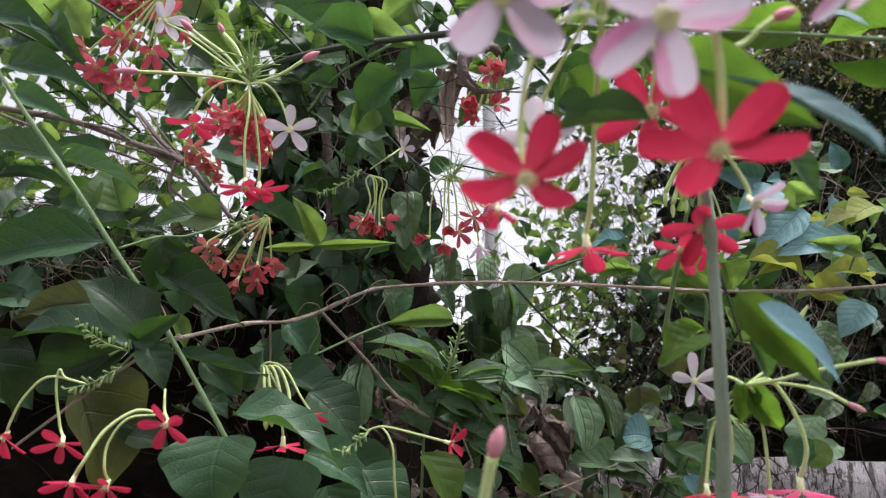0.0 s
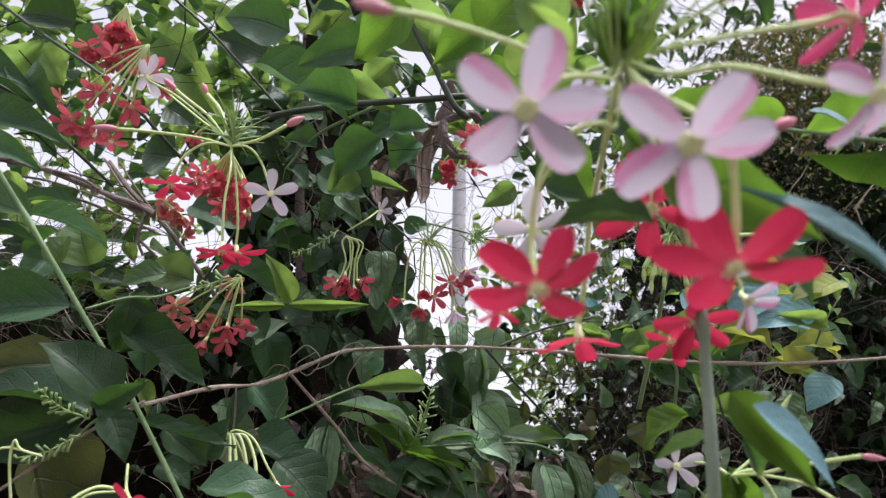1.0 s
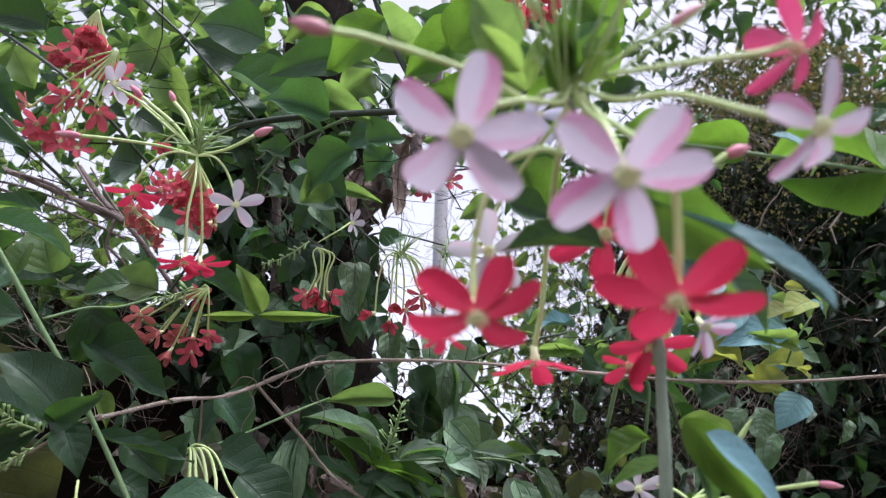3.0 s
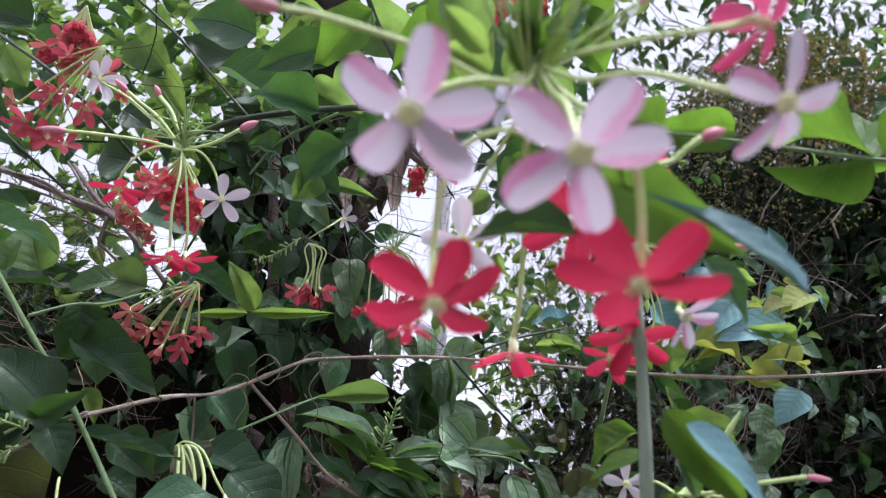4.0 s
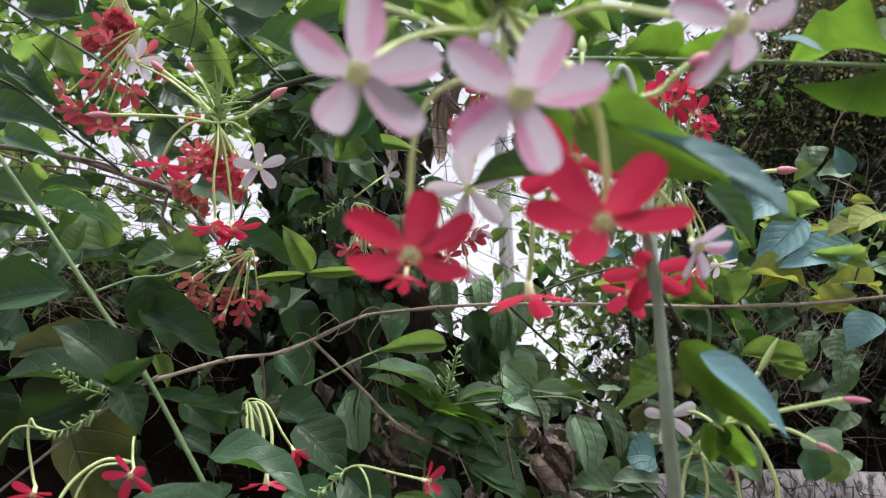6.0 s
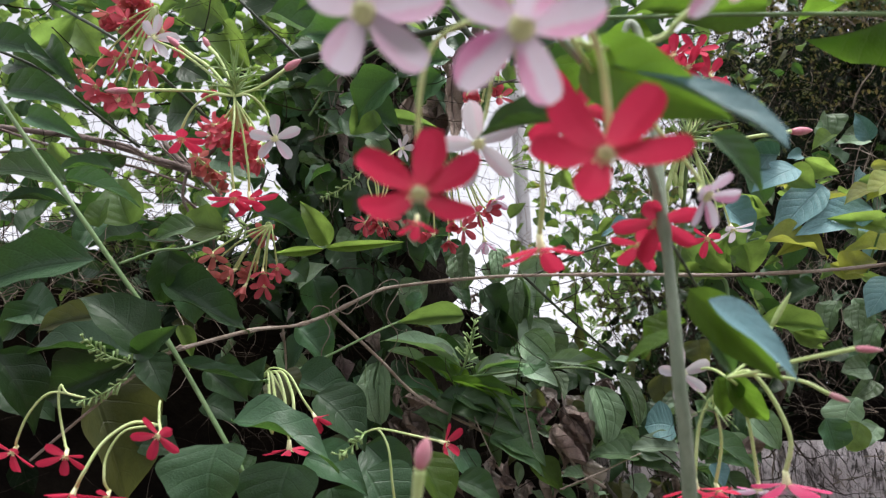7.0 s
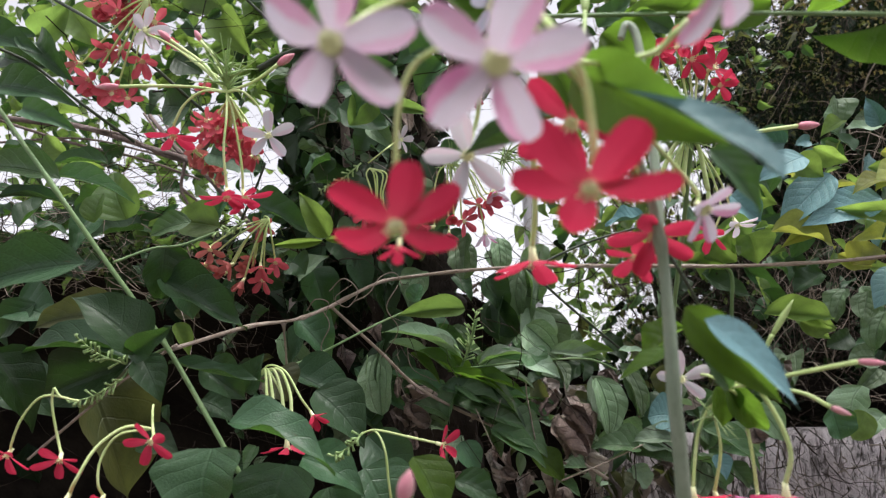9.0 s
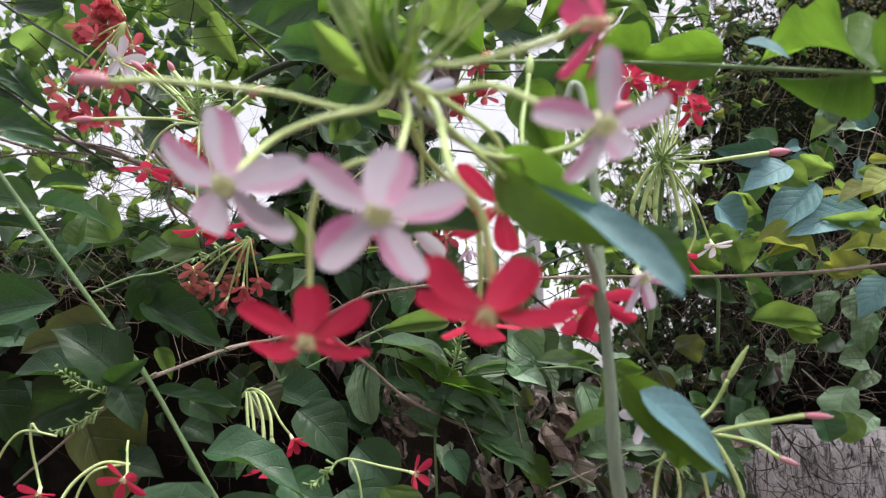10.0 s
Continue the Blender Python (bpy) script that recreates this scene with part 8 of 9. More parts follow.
flower(small_white_flower, "pure", (-0.0222, 0.6543, 1.6058), (0.79, -0.59, -0.15), 0.0158, 0, [(-0.0554, 0.6425, 1.5765), (-0.0349, 0.628, 1.5862)], spread=15)
far_red_cluster = thing("flower_cluster", (0.076, 0.708, 1.717), "red flowers beside a curled dead leaf", "flowers", "flower clusters")
flower(far_red_cluster, "coral", (0.0868, 0.7308, 1.7451), (-0.31, -0.86, -0.40), 0.0196, 1, [(0.0932, 0.7226, 1.7721), (0.09, 0.7267, 1.7586)], spread=28)
flower(far_red_cluster, "coral", (0.1007, 0.7289, 1.7485), (-0.47, -0.84, -0.27), 0.0196, 71, [(0.0932, 0.7226, 1.7721), (0.0969, 0.7258, 1.7603)], spread=51)
flower(far_red_cluster, "coral", (0.0526, 0.7437, 1.7079), (0.36, -0.84, -0.41), 0.0196, 49, [(0.0932, 0.7226, 1.7721), (0.0729, 0.7332, 1.74)], spread=51)
flower(far_red_cluster, "coral", (0.0702, 0.7435, 1.7046), (-0.61, -0.74, -0.27), 0.0196, 58, [(0.0932, 0.7226, 1.7721), (0.0817, 0.733, 1.7384)], spread=52)
flower(far_red_cluster, "coral", (0.084, 0.7406, 1.7114), (0.46, -0.87, -0.18), 0.0196, 39, [(0.0932, 0.7226, 1.7721), (0.0886, 0.7316, 1.7418)], spread=70)
flower(far_red_cluster, "coral", (0.0669, 0.7466, 1.6945), (-0.52, -0.67, -0.53), 0.0196, 28, [(0.0932, 0.7226, 1.7721), (0.08, 0.7346, 1.7333)], spread=52)
flower(far_red_cluster, "coral", (0.0946, 0.7408, 1.708), (0.43, -0.90, 0.12), 0.0196, 8, [(0.0932, 0.7226, 1.7721), (0.0939, 0.7317, 1.7401)], spread=21)
dead_leaf = thing("dead_leaf", (0.062, 0.641, 1.7), "dark brown curled dead leaf hanging from a cane", "leaf")
stem(dead_leaf, [(0.0829, 0.6355, 1.7148), (0.0716, 0.6299, 1.7186), (0.0439, 0.639, 1.7117), (0.0419, 0.6451, 1.6908), (0.0558, 0.6481, 1.6771), (0.0807, 0.6471, 1.6747)], 0.0047, 0.0031, "curl", "blade", rough=0.9, sides=10)
stem(dead_leaf, [(0.043, 0.6301, 1.7063), (0.0442, 0.6306, 1.6861), (0.0578, 0.6384, 1.6739)], 0.0040, 0.0018, "curl", "fold", rough=0.9, sides=8)
stem(dead_leaf, [(0.0807, 0.6471, 1.6747), (0.1054, 0.6442, 1.679)], 0.0016, 0.0009, "curl", "stalk")

# ---- pendant flowers low in the vine ----
pendant_cluster = thing("flower_cluster", (-0.247, 0.473, 1.339), "crimson pendant flowers on long arching pale tubes", "flowers", "flower clusters")
flower(pendant_cluster, "red", (-0.1664, 0.4129, 1.3091), (-0.06, -0.86, -0.51), 0.0161, 8, [(-0.1769, 0.4382, 1.3324), (-0.1756, 0.4346, 1.3267), (-0.1737, 0.4319, 1.3175)], spread=10, fine=True, tube_r=0.001)
flower(pendant_cluster, "red", (-0.2869, 0.4619, 1.3016), (-0.25, -0.52, -0.82), 0.0175, 10, [(-0.2328, 0.4483, 1.3365), (-0.2575, 0.4487, 1.3408), (-0.2742, 0.4537, 1.3272), (-0.2837, 0.4596, 1.3089)], spread=10, fine=True, tube_r=0.001)
flower(pendant_cluster, "red", (-0.2431, 0.4496, 1.298), (0.13, -0.55, -0.82), 0.0171, 25, [(-0.2328, 0.4483, 1.3365), (-0.2461, 0.4482, 1.3401), (-0.2504, 0.4469, 1.3455), (-0.2524, 0.4507, 1.3328), (-0.2492, 0.4572, 1.309)], spread=16, fine=True, tube_r=0.001)
flower(pendant_cluster, "red", (-0.2239, 0.4267, 1.2742), (-0.09, -0.55, -0.83), 0.0182, 15, [(-0.1769, 0.4429, 1.3162), (-0.192, 0.4329, 1.3182), (-0.2078, 0.427, 1.3058), (-0.2172, 0.4229, 1.286)], spread=24, fine=True, tube_r=0.0013)
flower(pendant_cluster, "red", (-0.2066, 0.4368, 1.2714), (0.01, -0.67, -0.74), 0.0179, -5, [(-0.1807, 0.4431, 1.3162), (-0.1974, 0.4347, 1.3132), (-0.2078, 0.4345, 1.298), (-0.2079, 0.4337, 1.2824)], spread=12, fine=True, tube_r=0.001)
arching_tubes = thing("flower_cluster", (-0.141, 0.564, 1.359), "bunch of arching pale tubes with a red flower", "flowers", "flower clusters")
flower(arching_tubes, "red", (-0.0952, 0.5715, 1.3237), (0.52, -0.38, -0.77), 0.0163, 10, [(-0.1452, 0.5848, 1.3616), (-0.1355, 0.5824, 1.3679), (-0.119, 0.5729, 1.3606), (-0.1051, 0.5678, 1.3389)], spread=40)
flower(arching_tubes, "red", (-0.1185, 0.5803, 1.2984), (0.01, 0.07, -1.00), 0.0239, 30, [(-0.1452, 0.5852, 1.3602), (-0.1379, 0.5836, 1.3641), (-0.1234, 0.5792, 1.3396), (-0.1198, 0.5754, 1.3158)], spread=6)
bud(arching_tubes, [(-0.1452, 0.5852, 1.3602), (-0.1379, 0.5836, 1.3641), (-0.1322, 0.5785, 1.3442), (-0.1286, 0.574, 1.3227)], (-0.1284, 0.5769, 1.3126), 0.0024, thin=0.0014, mat="tube")
bud(arching_tubes, [(-0.1452, 0.5852, 1.3602), (-0.133, 0.5833, 1.3641), (-0.124, 0.5779, 1.3443), (-0.1205, 0.5734, 1.3227)], (-0.1202, 0.5763, 1.3126), 0.0024, thin=0.0014, mat="tube")
bud(arching_tubes, [(-0.1452, 0.5852, 1.3602), (-0.1403, 0.5838, 1.364), (-0.1371, 0.5788, 1.3442), (-0.1333, 0.575, 1.3204)], (-0.1331, 0.5778, 1.3103), 0.0024, thin=0.0014, mat="tube")
bud(arching_tubes, [(-0.1452, 0.5852, 1.3602), (-0.128, 0.583, 1.3641), (-0.1167, 0.5774, 1.3443), (-0.1134, 0.5723, 1.3251)], (-0.1131, 0.5752, 1.3149), 0.0024, thin=0.0014, mat="tube")
side_flower = thing("flower_cluster", (-0.038, 0.498, 1.311), "red flower on a level pale tube with its neighbour hanging", "flowers", "flower clusters")
flower(side_flower, "red", (0.016, 0.4887, 1.2994), (0.79, -0.55, -0.25), 0.0166, 20, [(-0.0446, 0.5005, 1.3087), (-0.032, 0.4938, 1.311), (-0.0069, 0.4885, 1.3053)], spread=20, fine=True, tube_r=0.001)
flower(side_flower, "red", (-0.0223, 0.5042, 1.2541), (0.06, 0.07, -1.00), 0.0183, 20, [(-0.0446, 0.5005, 1.3087), (-0.0341, 0.4993, 1.3103), (-0.0262, 0.4921, 1.2973), (-0.024, 0.4988, 1.2733)], fine=True, tube_r=0.001)
spike(side_flower, (-0.0422, 0.4898, 1.3092), (-0.0646, 0.4958, 1.2931), 18, 0.0075, seed=75)

# ---- young shrub shoot ----
shrub_shoot = thing("shrub", (0.021, 0.879, 1.314), "young shrub shoot with narrow leaves and a bud spike", "shrub")
stem(shrub_shoot, [(0.0131, 0.9373, 1.2215), (0.0156, 0.8983, 1.3211), (0.0307, 0.873, 1.3697), (0.0472, 0.8519, 1.4034), (0.0571, 0.8413, 1.4379)], 0.0019, 0.0014, "stem_green", "stem")
spike(shrub_shoot, (0.0403, 0.8563, 1.3896), (0.0569, 0.8384, 1.4483), 34, 0.0187, seed=76)
spike(shrub_shoot, (0.2261, 0.9405, 1.4161), (0.2211, 0.9277, 1.4621), 24, 0.0207, seed=77)
leaf(shrub_shoot, "fresh", "lance", (0.032, 0.863, 1.369), (-0.017, 0.845, 1.407), 0.0264, (0.62, -0.57, 0.54), 21)
leaf(shrub_shoot, "fresh", "lance", (0.034, 0.862, 1.37), (0.115, 0.851, 1.353), 0.0238, (0.06, -0.68, 0.73), 20)
leaf(shrub_shoot, "pale", "lance", (0.04, 0.855, 1.393), (-0.057, 0.839, 1.436), 0.0264, (0.40, -0.60, 0.69), 21)
leaf(shrub_shoot, "pale", "lance", (0.033, 0.855, 1.396), (0, 0.839, 1.422), 0.0211, (0.67, -0.52, 0.53), 20)
leaf(shrub_shoot, "lit_green", "ovate", (0.03, 0.865, 1.362), (0.013, 0.869, 1.313), 0.0363, (-0.71, -0.68, 0.19), 21)
leaf(shrub_shoot, "pale", "lance", (0.058, 0.856, 1.386), (0.121, 0.838, 1.399), 0.0238, (-0.32, -0.55, 0.77), 22)
leaf(shrub_shoot, "pale", "lance", (0.105, 0.852, 1.39), (0.16, 0.844, 1.368), 0.0396, (0.07, -0.86, 0.50), 21)
leaf(shrub_shoot, "pale", "lance", (0.148, 0.847, 1.397), (0.217, 0.835, 1.386), 0.0252, (-0.08, -0.89, 0.44), 21)
leaf(shrub_shoot, "lit_green", "ovate", (0.027, 0.865, 1.362), (0.091, 0.86, 1.327), 0.0391, (0.19, -0.86, 0.48), 22)
leaf(shrub_shoot, "lit_green", "ovate", (0.02, 0.871, 1.341), (0.087, 0.866, 1.307), 0.0396, (0.29, -0.69, 0.66), 21)
leaf(shrub_shoot, "lit_green", "ovate", (0.02, 0.877, 1.32), (-0.023, 0.864, 1.341), 0.0330, (0.44, -0.79, 0.43), 21)
leaf(shrub_shoot, "dark", "ovate", (0.048, 0.868, 1.348), (0.119, 0.862, 1.314), 0.0409, (0.35, -0.48, 0.80), 22)
leaf(shrub_shoot, "pale", "lance", (0.048, 0.86, 1.376), (0.112, 0.861, 1.321), 0.0198, (0.50, -0.65, 0.57), 22)
leaf(shrub_shoot, "lit_green", "heart", (0.119, 0.849, 1.397), (0.136, 0.846, 1.368), 0.0411, (0.26, -0.93, 0.26), 20)
leaf(shrub_shoot, "fresh", "lance", (0.18, 0.846, 1.393), (0.223, 0.832, 1.396), 0.0252, (-0.30, -0.84, 0.45), 21)
leaf(shrub_shoot, "lit_green", "ovate", (0.078, 0.875, 1.314), (0.145, 0.872, 1.273), 0.0594, (0.26, -0.83, 0.49), 20)
leaf(shrub_shoot, "fresh", "lance", (0.122, 0.884, 1.273), (0.163, 0.881, 1.239), 0.0411, (0.24, -0.89, 0.39), 20)
leaf(shrub_shoot, "lit_green", "ovate", (0.069, 0.854, 1.39), (0.132, 0.842, 1.383), 0.0198, (-0.08, -0.71, 0.70), 22)
stem(shrub_shoot, [(0.0477, 0.8587, 1.3792), (0.1192, 0.8525, 1.3843), (0.1955, 0.8676, 1.3866), (0.2408, 0.8995, 1.3737)], 0.0014, 0.0015, "stem_green", "stem")
# ---- loose leaves, dead leaves and tendrils of the bank ----
leaf(bank_creeper, "oval", "oval", (0.048, 0.864, 1.558), (0.04, 0.865, 1.503), 0.0447, (-0.69, -0.72, 0.08))
leaf(bank_creeper, "pale", "oval", (0.126, 0.893, 1.524), (0.141, 0.897, 1.461), 0.0595, (0.82, -0.55, 0.16), 22)
leaf(bank_creeper, "pale", "oval", (0.131, 0.899, 1.46), (0.138, 0.904, 1.394), 0.0558, (0.31, -0.95, -0.03), 20)
leaf(bank_creeper, "dark", "oval", (0.094, 0.885, 1.476), (0.079, 0.887, 1.418), 0.0478, (-0.85, -0.50, 0.19), 20)
leaf(bank_creeper, "dark", "oval", (-0.066, 0.887, 1.422), (-0.074, 0.898, 1.331), 0.0397, (-0.85, -0.53, 0.01), 20)
leaf(bank_creeper, "dark", "ovate", (-0.052, 0.951, 1.414), (-0.037, 0.957, 1.344), 0.0353, (0.43, -0.90, 0.01), 21)
leaf(bank_creeper, "pale", "oval", (0.214, 0.933, 1.369), (0.24, 0.939, 1.299), 0.0464, (0.18, -0.98, -0.01), 22)
leaf(bank_creeper, "oval", "oval", (0.256, 0.94, 1.386), (0.281, 0.946, 1.313), 0.0318, (0.59, -0.79, 0.13), 21)
leaf(bank_creeper, "oval", "ovate", (0.28, 0.947, 1.278), (0.212, 0.932, 1.285), 0.0308, (0.23, -0.80, 0.56))
leaf(bank_creeper, "dark", "oval", (0.326, 0.955, 1.327), (0.282, 0.951, 1.295), 0.0339, (-0.23, -0.87, 0.44), 20)
leaf(bank_creeper, "lit_green", "ovate", (0.267, 0.96, 1.267), (0.339, 0.953, 1.248), 0.0284, (0.07, -0.78, 0.62), 22)
leaf(bank_creeper, "lit_green", "ovate", (0.051, 0.897, 1.347), (0.132, 0.892, 1.32), 0.0317, (0.14, -0.80, 0.58), 21)
leaf(bank_creeper, "lit_green", "ovate", (0.072, 0.905, 1.318), (0.152, 0.905, 1.27), 0.0296, (0.15, -0.96, 0.25))
leaf(bank_creeper, "lit_green", "ovate", (0.067, 0.903, 1.322), (0.088, 0.906, 1.266), 0.0261, (0.31, -0.95, 0.08), 22)
leaf(bank_creeper, "lit_green", "ovate", (0.107, 0.902, 1.286), (0.159, 0.903, 1.237), 0.0373, (0.61, -0.46, 0.64), 20)
leaf(bank_creeper, "mid", "ovate", (0.014, 0.887, 1.346), (-0.064, 0.864, 1.383), 0.0298, (0.48, -0.55, 0.68), 22)
leaf(bank_creeper, "lit_green", "lance", (0.037, 0.88, 1.374), (-0.013, 0.858, 1.409), 0.0248, (0.48, -0.87, 0.14))
leaf(bank_creeper, "mid", "ovate", (-0.103, 0.886, 1.386), (-0.029, 0.889, 1.326), 0.0280, (0.22, -0.95, 0.22))
leaf(bank_creeper, "dark", "ovate", (-0.122, 0.915, 1.352), (-0.062, 0.917, 1.298), 0.0312, (0.25, -0.93, 0.25), 22)
leaf(bank_creeper, "lit_green", "lance", (0.092, 0.898, 1.344), (0.16, 0.888, 1.335), 0.0221, (0.02, -0.64, 0.76), 22)
leaf(bank_creeper, "dark", "ovate", (-0.165, 0.89, 1.448), (-0.194, 0.893, 1.389), 0.0321, (-0.24, -0.97, 0.08), 22)
leaf(bank_creeper, "pale", "lance", (0.059, 0.878, 1.38), (0.092, 0.859, 1.406), 0.0200, (-0.62, -0.74, 0.25))
leaf(bank_creeper, "pale", "lance", (0.066, 0.878, 1.38), (0.12, 0.865, 1.384), 0.0219, (-0.24, -0.81, 0.53))
leaf(bank_creeper, "pale", "lance", (0.07, 0.879, 1.376), (0.13, 0.871, 1.359), 0.0219, (0.14, -0.61, 0.78), 22)
leaf(bank_creeper, "pale", "lance", (0.063, 0.88, 1.374), (0.086, 0.875, 1.343), 0.0200, (0.64, -0.53, 0.56))
leaf(bank_creeper, "fresh", "lance", (0.052, 0.88, 1.373), (0.008, 0.862, 1.395), 0.0200, (0.50, -0.79, 0.35), 21)
leaf(bank_creeper, "oval", "heart", (-0.012, 0.895, 1.514), (-0.032, 0.896, 1.46), 0.0428, (-0.36, -0.93, 0.11))
leaf(bank_creeper, "dark", "oval", (-0.006, 0.909, 1.462), (0.016, 0.908, 1.415), 0.0347, (0.74, -0.58, 0.34))
leaf(bank_creeper, "dark", "heart", (-0.058, 0.896, 1.508), (-0.066, 0.896, 1.461), 0.0426, (-0.77, -0.62, 0.14))
leaf(bank_creeper, "mid", "heart", (0.031, 0.897, 1.506), (0.056, 0.894, 1.473), 0.0315, (0.40, -0.82, 0.40), 22)
leaf(bank_creeper, "dry", "oval", (0.174, 0.919, 1.343), (0.19, 0.913, 1.288), 0.0528, (-0.31, -0.95, 0.02))
leaf(bank_creeper, "dry", "ovate", (0.164, 0.92, 1.32), (0.174, 0.914, 1.263), 0.0457, (0.24, -0.96, 0.14))
leaf(bank_creeper, "dry", "ovate", (0.189, 0.916, 1.317), (0.202, 0.905, 1.277), 0.0300, (-0.10, -0.97, 0.22))
leaf(bank_creeper, "straw", "ovate", (0.142, 0.913, 1.366), (0.15, 0.906, 1.315), 0.0375, (0.61, -0.76, 0.22))
leaf(bank_creeper, "straw", "lance", (0.194, 0.935, 1.284), (0.212, 0.929, 1.226), 0.0235, (0.37, -0.91, 0.20))
leaf(bank_creeper, "dry", "ovate", (-0.031, 0.913, 1.364), (-0.013, 0.905, 1.315), 0.0468, (0.79, -0.49, 0.37))
leaf(bank_creeper, "dry", "oval", (-0.043, 0.927, 1.35), (-0.036, 0.917, 1.309), 0.0379, (0.69, -0.67, 0.29))
leaf(bank_creeper, "dry", "ovate", (0.162, 0.944, 1.248), (0.147, 0.932, 1.213), 0.0355, (-0.25, -0.88, 0.41))
leaf(bank_creeper, "dry", "ovate", (0.132, 0.945, 1.241), (0.106, 0.931, 1.215), 0.0375, (-0.52, -0.45, 0.73))
leaf(bank_creeper, "straw", "lance", (0.072, 0.937, 1.273), (0.084, 0.929, 1.222), 0.0150, (0.61, -0.75, 0.26))
leaf(bank_creeper, "dry", "ovate", (-0.123, 0.918, 1.42), (-0.114, 0.908, 1.381), 0.0268, (0.29, -0.91, 0.31))
leaf(bank_creeper, "dry", "ovate", (-0.083, 0.911, 1.449), (-0.067, 0.901, 1.409), 0.0230, (0.01, -0.97, 0.25))
stem(bank_creeper, [(-0.1095, 0.7309, 1.4599), (-0.0916, 0.716, 1.4703), (-0.0766, 0.7215, 1.4569), (-0.0885, 0.7257, 1.4402), (-0.1014, 0.7192, 1.4496), (-0.0819, 0.7137, 1.4631)], 0.0007, 0.0005, "twig", "tendril")
stem(bank_creeper, [(-0.0845, 0.7344, 1.4468), (-0.0652, 0.7205, 1.4532), (-0.051, 0.718, 1.4714), (-0.0351, 0.7151, 1.4748), (-0.0273, 0.7187, 1.4612)], 0.0007, 0.0005, "twig", "tendril")
stem(bank_creeper, [(-0.1197, 0.7355, 1.4417), (-0.1092, 0.7305, 1.4213), (-0.1211, 0.7465, 1.3986), (-0.1154, 0.7731, 1.3756)], 0.0007, 0.0005, "twig", "tendril")
stem(bank_creeper, [(-0.033, 0.7303, 1.4639), (-0.0466, 0.7365, 1.4396), (-0.0358, 0.7628, 1.4176), (-0.0581, 0.7907, 1.3888)], 0.0007, 0.0005, "twig", "tendril")
stem(bank_creeper, [(-0.1357, 0.7361, 1.4391), (-0.1233, 0.7193, 1.4484), (-0.1093, 0.7223, 1.4453), (-0.1139, 0.7281, 1.4306)], 0.0007, 0.0005, "twig", "tendril")
fill(bank_creeper, 9, ((0.01, 0.41), (0.90, 0.97), (1.20, 1.40)), 0.036, ['lit_green', 'pale', 'pale', 'oval', 'lit_green'], "ovate", 0.52, toward=(0, -0.75, 0.75), droop=0.8, loose=0.5, seed=320, single=False)
fill(bank_creeper, 4, ((-0.20, 0.09), (0.90, 0.97), (1.21, 1.45)), 0.038, ['lit_green', 'oval', 'lit_green'], "ovate", 0.5, droop=0.8, loose=0.5, seed=321)
twigs(bank_creeper, 60, ((0.35, 0.70), (1.07, 1.11), (1.16, 1.28)), 0.103, 0.00112, "shaded_twig", lean=(0.2, 0, -0.8), loose=0.5, seed=330)
twigs(bank_creeper, 40, ((0.35, 0.69), (1.05, 1.09), (1.20, 1.29)), 0.094, 0.00102, "twig", lean=(0.6, 0, -0.5), loose=0.5, seed=331)
leaf(hedge, "mid", "oval", (0.577, 1.021, 1.319), (0.585, 1.02, 1.272), 0.0584, (0.02, -1.00, 0.01))
leaf(hedge, "lime", "oval", (0.626, 1.023, 1.311), (0.602, 1.021, 1.272), 0.0418, (0.02, -1.00, 0.05))
leaf(bank_creeper, "lit_green", "oval", (0.486, 1.018, 1.327), (0.485, 1.019, 1.275), 0.0356, (-0.54, -0.84, -0.01))
leaf(bank_creeper, "lit_green", "ovate", (0.363, 0.982, 1.306), (0.397, 0.98, 1.262), 0.0358, (0.04, -1.00, 0.06))
leaf(bank_creeper, "pale", "ovate", (0.411, 1.005, 1.297), (0.461, 1.004, 1.252), 0.0370, (0.16, -0.97, 0.20))
leaf(bank_creeper, "lit_green", "ovate", (0.381, 1.015, 1.254), (0.411, 1.015, 1.207), 0.0381, (0.41, -0.88, 0.26))
leaf(bank_creeper, "dark", "ovate", (0.342, 1.003, 1.343), (0.378, 0.999, 1.309), 0.0352, (0.13, -0.96, 0.24))
leaf(hedge, "mid", "oval", (0.67, 1.057, 1.422), (0.64, 1.055, 1.379), 0.0350, (-0.36, -0.89, 0.28))
leaf(hedge, "oval", "oval", (0.659, 1.037, 1.499), (0.668, 1.038, 1.446), 0.0369, (-0.21, -0.98, -0.06))
leaf(hedge, "lime", "ovate", (0.494, 0.927, 1.441), (0.549, 0.92, 1.423), 0.0273, (-0.12, -0.99, 0.02))
leaf(hedge, "lime", "ovate", (0.501, 0.929, 1.434), (0.541, 0.923, 1.408), 0.0203, (-0.24, -0.96, -0.16))
leaf(hedge, "oval", "oval", (0.633, 0.967, 1.772), (0.614, 0.967, 1.723), 0.0409, (-0.51, -0.84, 0.19))
leaf(hedge, "pale", "ovate", (0.693, 0.975, 1.74), (0.633, 0.965, 1.731), 0.0327, (0.10, -0.92, 0.37))
leaf(left_vine, "olive", "ovate", (-0.29, 0.577, 1.418), (-0.355, 0.579, 1.409), 0.0283, (-0.07, -0.94, 0.32), 21)
leaf(left_vine, "dark", "ovate", (-0.359, 0.594, 1.432), (-0.399, 0.602, 1.401), 0.0330, (-0.17, -0.98, -0.03), 20)
leaf(left_vine, "dark", "ovate", (-0.184, 0.62, 1.417), (-0.226, 0.611, 1.45), 0.0340, (0.46, -0.80, 0.39), 20)
twigs(hedge, 56, ((0.52, 0.74), (1.07, 1.20), (1.38, 1.54)), 0.142, 0.00085, "twig", lean=(0.1, 0, 1), loose=0.25, seed=340)
